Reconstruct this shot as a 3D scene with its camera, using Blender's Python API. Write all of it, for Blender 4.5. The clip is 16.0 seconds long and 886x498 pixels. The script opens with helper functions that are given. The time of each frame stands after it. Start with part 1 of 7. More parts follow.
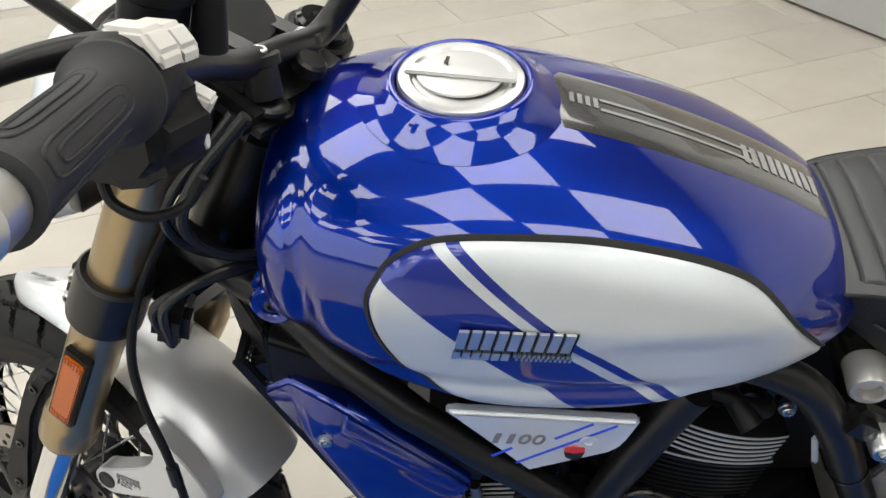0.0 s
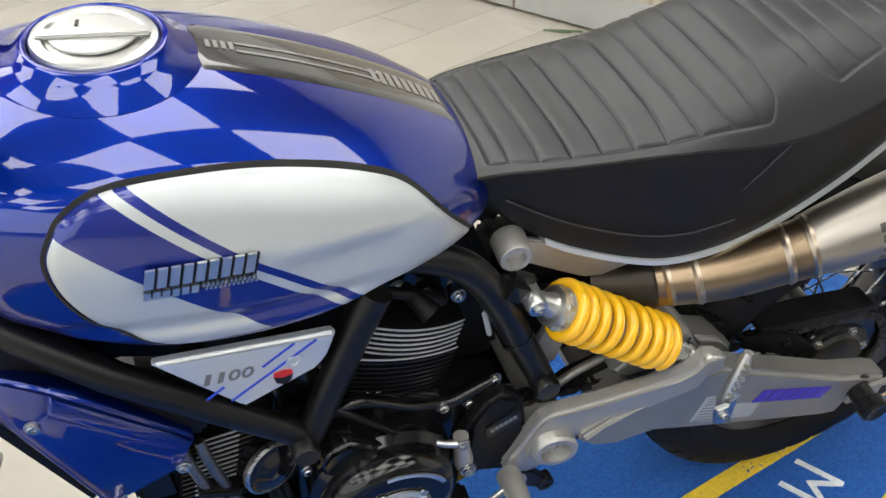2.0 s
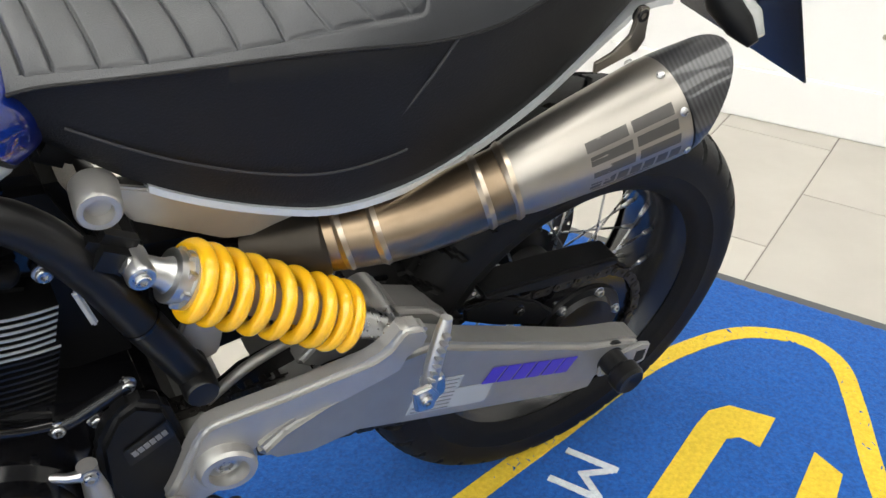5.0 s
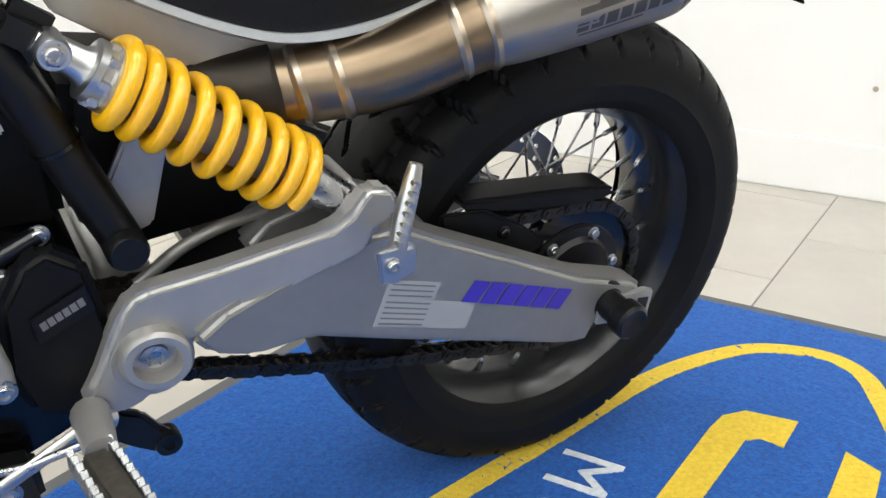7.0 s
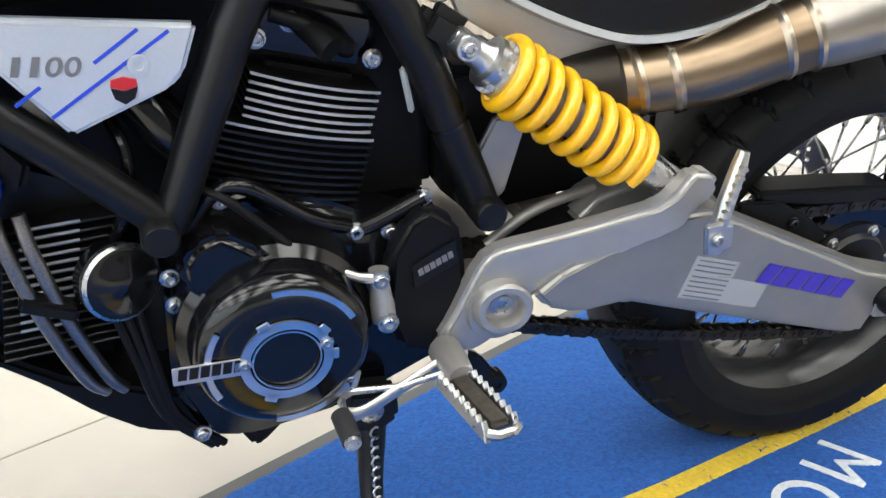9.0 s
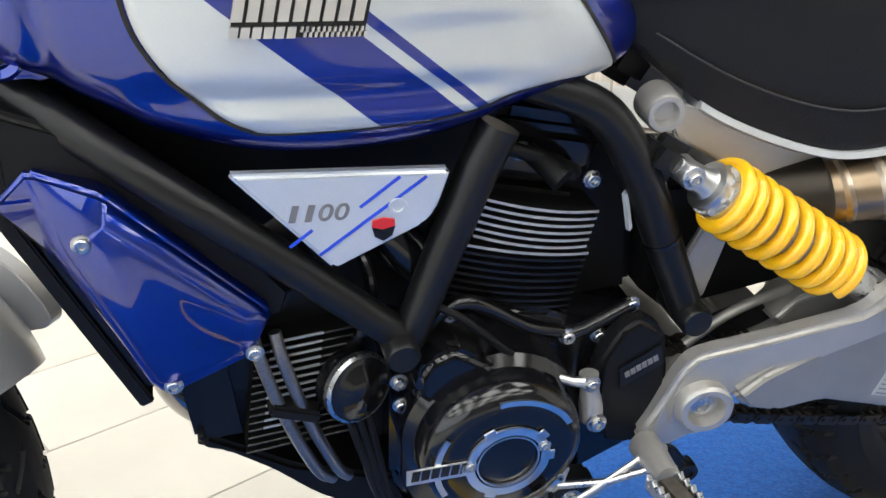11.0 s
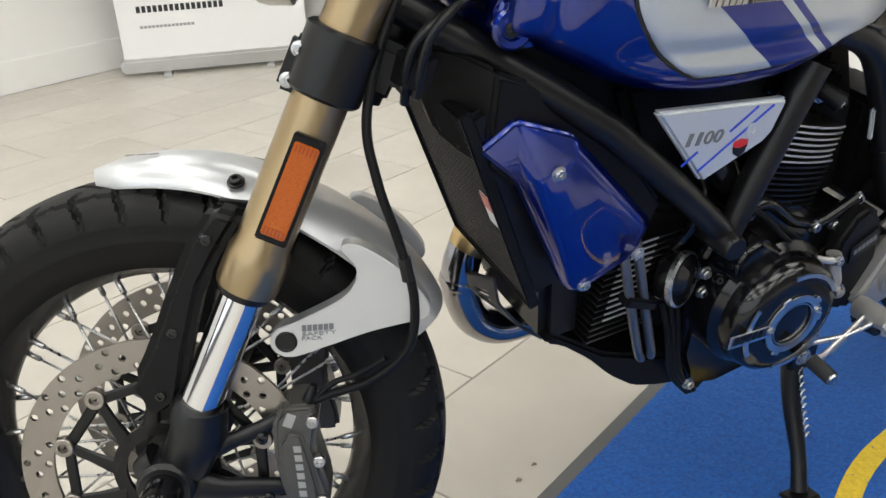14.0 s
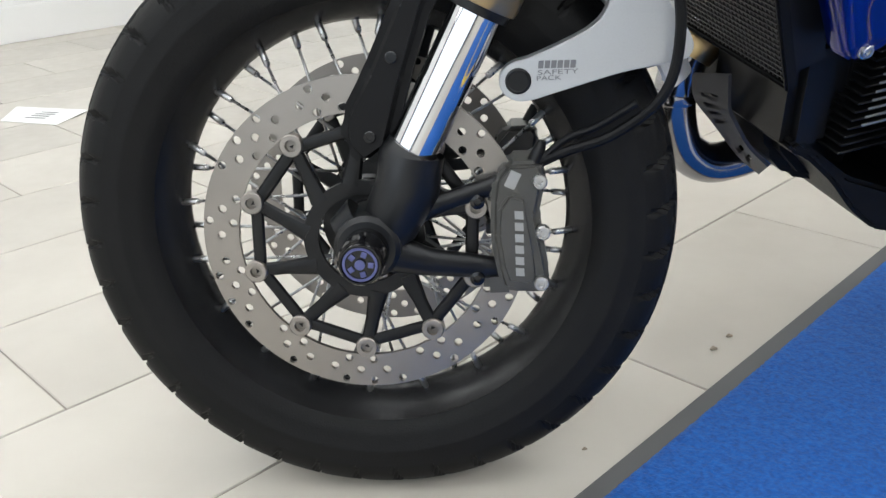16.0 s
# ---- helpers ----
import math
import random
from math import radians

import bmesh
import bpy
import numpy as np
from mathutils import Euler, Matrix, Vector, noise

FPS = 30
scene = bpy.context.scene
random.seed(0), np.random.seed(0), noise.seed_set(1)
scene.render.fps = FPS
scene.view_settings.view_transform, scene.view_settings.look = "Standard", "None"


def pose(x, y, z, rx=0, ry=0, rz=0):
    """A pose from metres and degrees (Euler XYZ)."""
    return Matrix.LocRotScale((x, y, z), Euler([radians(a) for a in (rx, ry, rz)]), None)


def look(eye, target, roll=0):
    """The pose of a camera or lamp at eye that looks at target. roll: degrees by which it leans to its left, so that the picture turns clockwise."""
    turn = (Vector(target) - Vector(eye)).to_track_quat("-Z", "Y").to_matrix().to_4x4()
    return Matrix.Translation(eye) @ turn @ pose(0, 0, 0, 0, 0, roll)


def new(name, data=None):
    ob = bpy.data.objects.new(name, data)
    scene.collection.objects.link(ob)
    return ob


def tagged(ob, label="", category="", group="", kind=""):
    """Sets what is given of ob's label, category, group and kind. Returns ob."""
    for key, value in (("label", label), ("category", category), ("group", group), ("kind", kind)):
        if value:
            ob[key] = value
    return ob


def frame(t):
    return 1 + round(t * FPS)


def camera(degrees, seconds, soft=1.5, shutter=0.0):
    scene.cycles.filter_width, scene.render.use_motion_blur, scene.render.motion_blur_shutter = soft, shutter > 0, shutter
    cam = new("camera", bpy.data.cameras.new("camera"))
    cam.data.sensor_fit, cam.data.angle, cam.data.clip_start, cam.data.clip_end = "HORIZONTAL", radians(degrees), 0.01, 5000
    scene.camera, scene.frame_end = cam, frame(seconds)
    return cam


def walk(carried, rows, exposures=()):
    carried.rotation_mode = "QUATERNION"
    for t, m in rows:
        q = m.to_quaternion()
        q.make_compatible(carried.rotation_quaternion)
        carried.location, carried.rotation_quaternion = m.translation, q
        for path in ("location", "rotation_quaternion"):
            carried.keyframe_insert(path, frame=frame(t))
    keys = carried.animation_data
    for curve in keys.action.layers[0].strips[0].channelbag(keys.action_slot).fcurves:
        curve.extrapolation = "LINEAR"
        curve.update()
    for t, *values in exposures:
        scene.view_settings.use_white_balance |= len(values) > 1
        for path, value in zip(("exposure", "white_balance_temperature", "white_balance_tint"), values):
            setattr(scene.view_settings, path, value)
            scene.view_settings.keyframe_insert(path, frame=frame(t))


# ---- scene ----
cam = camera(52.5, 16.0)
PATH = [
    (0, (-0.170, -0.867, 1.236), (-0.261, 0.778, 0.131), -1.4),
    (0.5, (-0.235, -0.931, 1.220), (-0.060, 0.723, 0.138), -0.8),
    (1, (-0.241, -0.954, 1.222), (0.071, 0.693, 0.162), -1.2),
    (1.5, (-0.209, -0.959, 1.219), (0.218, 0.652, 0.144), -1.4),
    (2, (-0.168, -0.968, 1.211), (0.402, 0.583, 0.112), -0.6),
    (2.5, (-0.123, -0.967, 1.209), (0.578, 0.530, 0.113), -0.1),
    (3, (-0.092, -0.963, 1.219), (0.731, 0.503, 0.166), 0.3),
    (3.5, (-0.061, -0.963, 1.229), (0.874, 0.470, 0.226), 1.3),
    (4, (-0.067, -0.959, 1.209), (0.904, 0.448, 0.204), 2.0),
    (4.5, (-0.011, -0.931, 1.133), (0.924, 0.477, 0.095), 1.7),
    (5, (0.089, -0.908, 1.018), (0.975, 0.526, -0.029), 1.0),
    (5.2, (0.122, -0.905, 0.973), (0.991, 0.544, -0.068), 0.7),
    (7.3, (0.085, -0.961, 0.707), (1.068, 0.625, 0.035), 0.6),
    (7.5, (0.062, -0.976, 0.710), (1.043, 0.618, 0.054), 0.6),
    (8, (0.005, -1.001, 0.720), (0.936, 0.626, 0.071), 0.8),
    (8.5, (-0.053, -1.010, 0.729), (0.752, 0.680, 0.070), 0.6),
    (9, (-0.091, -0.995, 0.720), (0.550, 0.750, 0.028), 0.0),
    (9.5, (-0.106, -0.963, 0.703), (0.355, 0.825, -0.025), -1.3),
    (10, (-0.108, -0.912, 0.727), (0.243, 0.890, -0.024), -1.7),
    (10.2, (-0.113, -0.911, 0.756), (0.226, 0.893, 0.003), -1.5),
    (12.3, (-0.496, -1.064, 0.930), (0.340, 0.623, 0.307), -1.7),
    (12.5, (-0.534, -1.065, 0.939), (0.331, 0.611, 0.323), -1.9),
    (13, (-0.664, -1.033, 0.951), (0.255, 0.617, 0.344), -2.2),
    (13.5, (-0.749, -0.993, 0.953), (0.137, 0.652, 0.286), -2.3),
    (14, (-0.778, -0.983, 0.908), (-0.029, 0.670, 0.105), -3.0),
    (14.5, (-0.793, -0.987, 0.855), (-0.215, 0.697, -0.020), -3.6),
    (15, (-0.830, -0.980, 0.799), (-0.334, 0.720, -0.096), -3.0),
    (15.5, (-0.878, -0.944, 0.718), (-0.353, 0.767, -0.137), -2.1),
    (16, (-0.907, -0.894, 0.639), (-0.334, 0.832, -0.155), -2.2),
]
walk(cam, [(t, look(eye, target, roll)) for t, eye, target, roll in PATH],
     exposures=[(0, -0.30, 6500, 7), (1.5, -0.22, 6500, 7), (2.6, -0.15, 6500, 7), (3.2, -0.2, 6500, 7), (3.6, -0.32, 6500, 7), (4.3, -0.18, 6500, 7), (5.2, 0.02, 6400, 7), (7.3, -0.02, 6300, 7), (9, 0.28, 6350, 7), (10.2, 0.28, 6300, 7), (12.3, 0.12, 6500, 7), (13, -0.12, 6550, 7), (14, -0.33, 6450, 7), (15, -0.30, 6200, 7), (16, -0.28, 6050, 7)])

# ---- light and world ----
world = bpy.data.worlds.new("showroom_world")
world.use_nodes = True
scene.world = world
world.node_tree.nodes["Background"].inputs[0].default_value = (0.9, 0.95, 1.0, 1)
world.node_tree.nodes["Background"].inputs[1].default_value = 0.03


# ---- materials ----
def mat(name, color, rough=0.5, metal=0.0, coat=0.0, coat_rough=0.03, var=0.12, scale=8.0, grain=0.0, grain_scale=300.0,
        rough_var=0.0, sheen=0.0, color2=None, spec=0.5):
    """A surface with broad colour variation (var, scale) and fine relief (grain, grain_scale)."""
    m = bpy.data.materials.new(name)
    m.use_nodes = True
    nt = m.node_tree
    b = nt.nodes["Principled BSDF"]
    tc = nt.nodes.new("ShaderNodeTexCoord")
    n1 = nt.nodes.new("ShaderNodeTexNoise")
    n1.inputs["Scale"].default_value = scale
    n1.inputs["Detail"].default_value = 6
    nt.links.new(tc.outputs["Object"], n1.inputs["Vector"])
    mix = nt.nodes.new("ShaderNodeMix")
    mix.data_type = "RGBA"
    lo = color2 or tuple(c * (1 - var) for c in color)
    mix.inputs["A"].default_value = (*lo, 1)
    mix.inputs["B"].default_value = (*color, 1)
    ramp = nt.nodes.new("ShaderNodeMapRange")
    ramp.inputs["From Min"].default_value, ramp.inputs["From Max"].default_value = 0.3, 0.7
    nt.links.new(n1.outputs["Fac"], ramp.inputs["Value"])
    nt.links.new(ramp.outputs["Result"], mix.inputs["Factor"])
    nt.links.new(mix.outputs["Result"], b.inputs["Base Color"])
    b.inputs["Roughness"].default_value = rough
    b.inputs["Metallic"].default_value = metal
    b.inputs["Coat Weight"].default_value = coat
    b.inputs["Coat Roughness"].default_value = coat_rough
    b.inputs["Specular IOR Level"].default_value = spec
    if sheen:
        b.inputs["Sheen Weight"].default_value = sheen
    if rough_var:
        r = nt.nodes.new("ShaderNodeMapRange")
        r.inputs["From Min"].default_value, r.inputs["From Max"].default_value = 0.3, 0.7
        r.inputs["To Min"].default_value, r.inputs["To Max"].default_value = rough - rough_var, rough + rough_var
        n3 = nt.nodes.new("ShaderNodeTexNoise")
        n3.inputs["Scale"].default_value = scale * 5
        nt.links.new(tc.outputs["Object"], n3.inputs["Vector"])
        nt.links.new(n3.outputs["Fac"], r.inputs["Value"])
        nt.links.new(r.outputs["Result"], b.inputs["Roughness"])
    if grain:
        n2 = nt.nodes.new("ShaderNodeTexNoise")
        n2.inputs["Scale"].default_value = grain_scale
        n2.inputs["Detail"].default_value = 3
        nt.links.new(tc.outputs["Object"], n2.inputs["Vector"])
        bump = nt.nodes.new("ShaderNodeBump")
        bump.inputs["Strength"].default_value = grain
        bump.inputs["Distance"].default_value = 0.002
        nt.links.new(n2.outputs["Fac"], bump.inputs["Height"])
        nt.links.new(bump.outputs["Normal"], b.inputs["Normal"])
    return m


BLUE = mat("blue_metallic_paint", (0.0012, 0.020, 0.25), rough=0.38, metal=0.92, coat=1.0, coat_rough=0.008, var=0.25, scale=900)
BLUE.node_tree.nodes["Principled BSDF"].inputs["Specular Tint"].default_value = (0.02, 0.07, 0.9, 1)
BLUE.node_tree.nodes["Principled BSDF"].inputs["Coat IOR"].default_value = 1.65
SILVER = mat("satin_silver_paint", (0.60, 0.63, 0.65), rough=0.36, metal=0.55, var=0.05, scale=600)
SILVER_GLOSS = mat("silver_guard_paint", (0.52, 0.53, 0.54), rough=0.30, metal=0.6, var=0.04, scale=500)
BLACK = mat("satin_black_paint", (0.0065, 0.0065, 0.007), rough=0.32, var=0.2, scale=12, grain=0.04, grain_scale=900, spec=0.3)
BLACK_GLOSS = mat("gloss_black_casting", (0.005, 0.005, 0.006), rough=0.14, var=0.2, scale=12, rough_var=0.04, spec=0.45)
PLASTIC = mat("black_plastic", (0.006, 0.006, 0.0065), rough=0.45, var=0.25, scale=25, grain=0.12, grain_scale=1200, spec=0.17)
RUBBER = mat("tyre_rubber", (0.0055, 0.0054, 0.0054), rough=0.55, var=0.3, scale=18, grain=0.15, grain_scale=500, spec=0.2)
GRIP = mat("grip_rubber", (0.02, 0.02, 0.022), rough=0.6, var=0.2, scale=30, grain=0.1, grain_scale=900, spec=0.3)
LEATHER = mat("black_leatherette", (0.0095, 0.0115, 0.0150), rough=0.42, var=0.2, scale=14, grain=0.22, grain_scale=650, spec=0.75)
LEATHER_SIDE = mat("shaded_side_leatherette", (0.006, 0.006, 0.007), rough=0.55, var=0.2, scale=14, grain=0.3, grain_scale=500, spec=0.3)
THREAD = mat("black_stitching", (0.025, 0.025, 0.028), rough=0.6)
ALU = mat("cast_aluminium_paint", (0.40, 0.39, 0.37), rough=0.40, metal=0.6, var=0.08, scale=40, grain=0.05, grain_scale=900)
# the same cast aluminium with the swingarm's shade put into its colour
ALU_ARM = mat("shaded_cast_aluminium", (0.30, 0.292, 0.277), rough=0.42, metal=0.6, var=0.08, scale=40, grain=0.05, grain_scale=900)
BRAID = mat("braided_steel", (0.30, 0.29, 0.28), rough=0.4, metal=1.0, var=0.4, scale=700)
ALU_BRIGHT = mat("bare_aluminium", (0.58, 0.58, 0.57), rough=0.32, metal=1.0, var=0.05, scale=20)
CHROME = mat("hard_chrome", (0.72, 0.72, 0.73), rough=0.06, metal=1.0, var=0.02)
STEEL = mat("zinc_steel", (0.5, 0.5, 0.5), rough=0.3, metal=1.0, var=0.1, scale=40, rough_var=0.05)
DISC_STEEL = mat("brushed_disc_steel", (0.31, 0.285, 0.26), rough=0.34, metal=1.0, var=0.08, scale=30)
GOLD = mat("gold_anodised", (0.34, 0.255, 0.145), rough=0.30, metal=0.9, var=0.08, scale=20)
TITAN = mat("brushed_titanium", (0.36, 0.335, 0.30), rough=0.38, metal=1.0, var=0.10, scale=6, grain=0.03, grain_scale=900)
TITAN_HOT = mat("heat_tinted_titanium", (0.30, 0.23, 0.155), rough=0.32, metal=1.0, color2=(0.17, 0.12, 0.075), scale=9)
WELD = mat("weld_bead", (0.45, 0.38, 0.30), rough=0.3, metal=1.0, var=0.1, scale=40)
YELLOW = mat("yellow_spring_enamel", (0.85, 0.46, 0.008), rough=0.22, coat=0.5, var=0.06, scale=20)
AMBER = mat("amber_reflector", (0.42, 0.085, 0.002), rough=0.25, coat=0.3, var=0.35, scale=900, spec=0.3)
CHAIN = mat("oily_chain", (0.055, 0.050, 0.045), rough=0.38, metal=0.8, var=0.4, scale=200)
MESH_BLACK = mat("radiator_mesh", (0.03, 0.03, 0.032), rough=0.45, metal=0.4)
LETTER_BLUE = mat("blue_letter_film", (0.05, 0.03, 0.42), rough=0.4)
LETTER_GREY = mat("grey_letter_film", (0.15, 0.15, 0.16), rough=0.45)
LETTER_DARK = mat("dark_etching", (0.085, 0.08, 0.075), rough=0.45, metal=0.6)
PALE = mat("pale_label_film", (0.36, 0.375, 0.38), rough=0.35)
MARK_GREY = mat("grey_mark", (0.34, 0.34, 0.33), rough=0.4, metal=0.3)
RED = mat("red_badge", (0.5, 0.02, 0.02), rough=0.3)
WHITE_PLASTIC = mat("white_switch_plastic", (0.55, 0.53, 0.50), rough=0.45)
PLATE_DARK = mat("plate_back", (0.012, 0.014, 0.022), rough=0.25)
LENS = mat("clear_lens", (0.26, 0.26, 0.25), rough=0.15, coat=1.0, var=0.1, scale=100)
LENS_GLASS = mat("clear_glass", (0.9, 0.9, 0.9), rough=0.02)
LENS_GLASS.node_tree.nodes["Principled BSDF"].inputs["Transmission Weight"].default_value = 1.0
RIM_BLACK = mat("black_rim_paint", (0.014, 0.014, 0.015), rough=0.26, var=0.2, scale=20, spec=0.6)
GREY_PAN = mat("grey_pan_plastic", (0.045, 0.045, 0.047), rough=0.5, var=0.15, scale=30, grain=0.1, grain_scale=800)
BRASSY = mat("brassy_collar", (0.55, 0.40, 0.20), rough=0.35, metal=1.0, var=0.15, scale=60)
HEADER = mat("blued_chrome", (0.50, 0.47, 0.44), rough=0.14, metal=1.0, color2=(0.27, 0.28, 0.33), scale=7)
GAPDARK = mat("dark_gap", (0.01, 0.01, 0.01), rough=0.9)
STAND_PAD = mat("white_pad", (0.75, 0.75, 0.73), rough=0.5)


# ---- shape helpers ----
def part(name, verts, faces, material, parent=None, label="", sharp=35, smooth=True):
    me = bpy.data.meshes.new(name)
    me.from_pydata([tuple(map(float, v)) for v in verts], [], faces)
    me.validate()
    bm = bmesh.new()
    bm.from_mesh(me)
    bmesh.ops.recalc_face_normals(bm, faces=bm.faces)
    bm.to_mesh(me)
    bm.free()
    return place(name, me, material, parent, label, sharp, smooth)


def place(name, me, material, parent=None, label="", sharp=35, smooth=True):
    me.materials.append(material)
    if smooth:
        me.polygons.foreach_set("use_smooth", [True] * len(me.polygons))
        me.set_sharp_from_angle(angle=radians(sharp))
    ob = new(name, me)
    ob.parent = parent
    if label:
        ob["label"] = label
    return ob


def joined(*pieces):
    verts, faces = [], []
    for v, f in pieces:
        k = len(verts)
        verts += list(v)
        faces += [tuple(i + k for i in face) for face in f]
    return verts, faces


def moved(piece, m):
    return [m @ Vector(v) for v in piece[0]], piece[1]


def spline(pts, n=8, closed=False):
    """A smooth curve through pts (Catmull-Rom)."""
    p = [np.array(q, float) for q in pts]
    k = len(p)
    out = []
    for i in range(k if closed else k - 1):
        if closed:
            a, b, c, d = p[i - 1], p[i], p[(i + 1) % k], p[(i + 2) % k]
        else:
            b, c = p[i], p[i + 1]
            a = p[i - 1] if i else 2 * b - c
            d = p[i + 2] if i + 2 < k else 2 * c - b
        for j in range(n):
            t = j / n
            out.append(0.5 * (2 * b + (c - a) * t + (2 * a - 5 * b + 4 * c - d) * t * t + (3 * b - a - 3 * c + d) * t ** 3))
    if not closed:
        out.append(p[-1])
    return out


def sweep(path, r, seg=12, closed=False, squash=None):
    """A round bar along path; r is one radius or one for each point; squash: (direction, factor)."""
    p = [Vector(q) for q in path]
    n = len(p)
    rs = list(r) if hasattr(r, "__len__") else [r] * n
    if len(rs) != n:
        rs = list(np.interp(np.linspace(0, 1, n), np.linspace(0, 1, len(rs)), rs))
    tang = []
    for i in range(n):
        a = p[i - 1] if (i or closed) else p[i]
        b = p[(i + 1) % n] if (i < n - 1 or closed) else p[i]
        tang.append((b - a).normalized())
    up = Vector((0, 0, 1)) if abs(tang[0].z) < 0.9 else Vector((1, 0, 0))
    u = tang[0].cross(up).normalized()
    verts, faces = [], []
    for i in range(n):
        u = (u - tang[i] * u.dot(tang[i])).normalized()
        w = tang[i].cross(u)
        for j in range(seg):
            a = 2 * math.pi * j / seg
            v = (u * math.cos(a) + w * math.sin(a)) * rs[i]
            if squash:
                s = Vector(squash[0]).normalized()
                v = v - s * v.dot(s) * (1 - squash[1])
            verts.append(p[i] + v)
    for i in range(n if closed else n - 1):
        for j in range(seg):
            a, b = i * seg + j, i * seg + (j + 1) % seg
            c, d = ((i + 1) % n) * seg + (j + 1) % seg, ((i + 1) % n) * seg + j
            faces.append((a, b, c, d))
    if not closed:
        faces.append(tuple(range(seg))[::-1])
        faces.append(tuple((n - 1) * seg + j for j in range(seg)))
    return verts, faces


def frame_of(axis):
    z = Vector(axis).normalized()
    x = Vector((0, 0, 1)).cross(z)
    if x.length < 1e-3:
        x = Vector((1, 0, 0))
    x.normalize()
    return Matrix((x, z.cross(x), z)).transposed()


def revolve(profile, at, axis=(0, 1, 0), seg=32, ring=False, start=0.0, turn=360.0):
    """Turns a profile of (radius, height along axis) round the axis through at."""
    m, at = frame_of(axis), Vector(at)
    full = turn >= 359.9
    k = seg if full else seg + 1
    verts, faces = [], []
    n = len(profile)
    for r, h in profile:
        for j in range(k):
            a = radians(start + turn * j / seg)
            verts.append(at + m @ Vector((r * math.cos(a), r * math.sin(a), h)))
    for i in range(n if ring else n - 1):
        for j in range(seg):
            a, b = i * k + j, i * k + (j + 1) % k
            c, d = ((i + 1) % n) * k + (j + 1) % k, ((i + 1) % n) * k + j
            faces.append((a, b, c, d))
    if not ring and full:
        if profile[0][0] > 1e-6:
            faces.append(tuple(range(k))[::-1])
        if profile[-1][0] > 1e-6:
            faces.append(tuple((n - 1) * k + j for j in range(k)))
    return verts, faces


def prism(poly, y0, y1, bevel=0.003, seg=2, taper=1.0):
    """A plate with the outline poly in x and z, from y0 to y1, with rounded edges. taper shrinks the y0 face."""
    bm = bmesh.new()
    cx, cz = np.mean([q[0] for q in poly]), np.mean([q[1] for q in poly])
    a = [bm.verts.new((cx + (x - cx) * taper, y0, cz + (z - cz) * taper)) for x, z in poly]
    b = [bm.verts.new((x, y1, z)) for x, z in poly]
    bm.faces.new(a)
    bm.faces.new(b[::-1])
    for i in range(len(poly)):
        j = (i + 1) % len(poly)
        bm.faces.new((a[i], b[i], b[j], a[j]))
    bmesh.ops.recalc_face_normals(bm, faces=bm.faces)
    if bevel:
        bmesh.ops.bevel(bm, geom=list(bm.edges), offset=bevel, segments=seg, affect="EDGES", clamp_overlap=True)
    bm.verts.index_update()
    out = [v.co.copy() for v in bm.verts], [tuple(v.index for v in f.verts) for f in bm.faces]
    bm.free()
    return out


def box(c, size, rot=(0, 0, 0), bevel=0.003, seg=2):
    bm = bmesh.new()
    bmesh.ops.create_cube(bm, size=1, matrix=Matrix.Diagonal((*size, 1)))
    if bevel:
        bmesh.ops.bevel(bm, geom=list(bm.edges), offset=min(bevel, min(size) * 0.45), segments=seg, affect="EDGES")
    m = pose(*c, *rot)
    bm.verts.index_update()
    out = [m @ v.co for v in bm.verts], [tuple(v.index for v in f.verts) for f in bm.faces]
    bm.free()
    return out


def loft(rings, caps=True, closed=True):
    n, k = len(rings), len(rings[0])
    verts = [v for r in rings for v in r]
    faces = []
    for i in range(n - 1):
        for j in range(k if closed else k - 1):
            faces.append((i * k + j, i * k + (j + 1) % k, (i + 1) * k + (j + 1) % k, (i + 1) * k + j))
    if caps and closed:
        faces.append(tuple(range(k))[::-1])
        faces.append(tuple((n - 1) * k + j for j in range(k)))
    return verts, faces


def bolt(at, axis=(0, -1, 0), r=0.006, h=0.005):
    """A socket-head screw with its recess."""
    return revolve([(r * 1.35, -0.002), (r * 1.35, 0.0), (r, 0.0005), (r, h * 0.8), (r * 0.85, h), (r * 0.5, h), (r * 0.45, h * 0.4), (0, h * 0.4)], at, axis, 14)


def lettering(body, size, m, material, parent, name, depth=0.0006, label="", width=None, bold=0.0):
    cu = bpy.data.curves.new(name, "FONT")
    cu.body, cu.size, cu.extrude, cu.offset = body, size, depth, bold
    cu.align_x, cu.align_y = "CENTER", "CENTER"
    tmp = bpy.data.objects.new(name, cu)
    scene.collection.objects.link(tmp)
    dg = bpy.context.evaluated_depsgraph_get()
    me = bpy.data.meshes.new_from_object(tmp.evaluated_get(dg))
    bpy.data.objects.remove(tmp)
    bpy.data.curves.remove(cu)
    if width:
        xs = [v.co.x for v in me.vertices]
        me.transform(Matrix.Diagonal((width / max(1e-6, max(xs) - min(xs)), 1, 1, 1)))
    me.transform(m)
    me.materials.clear()
    return place(name, me, material, parent, label, smooth=False)


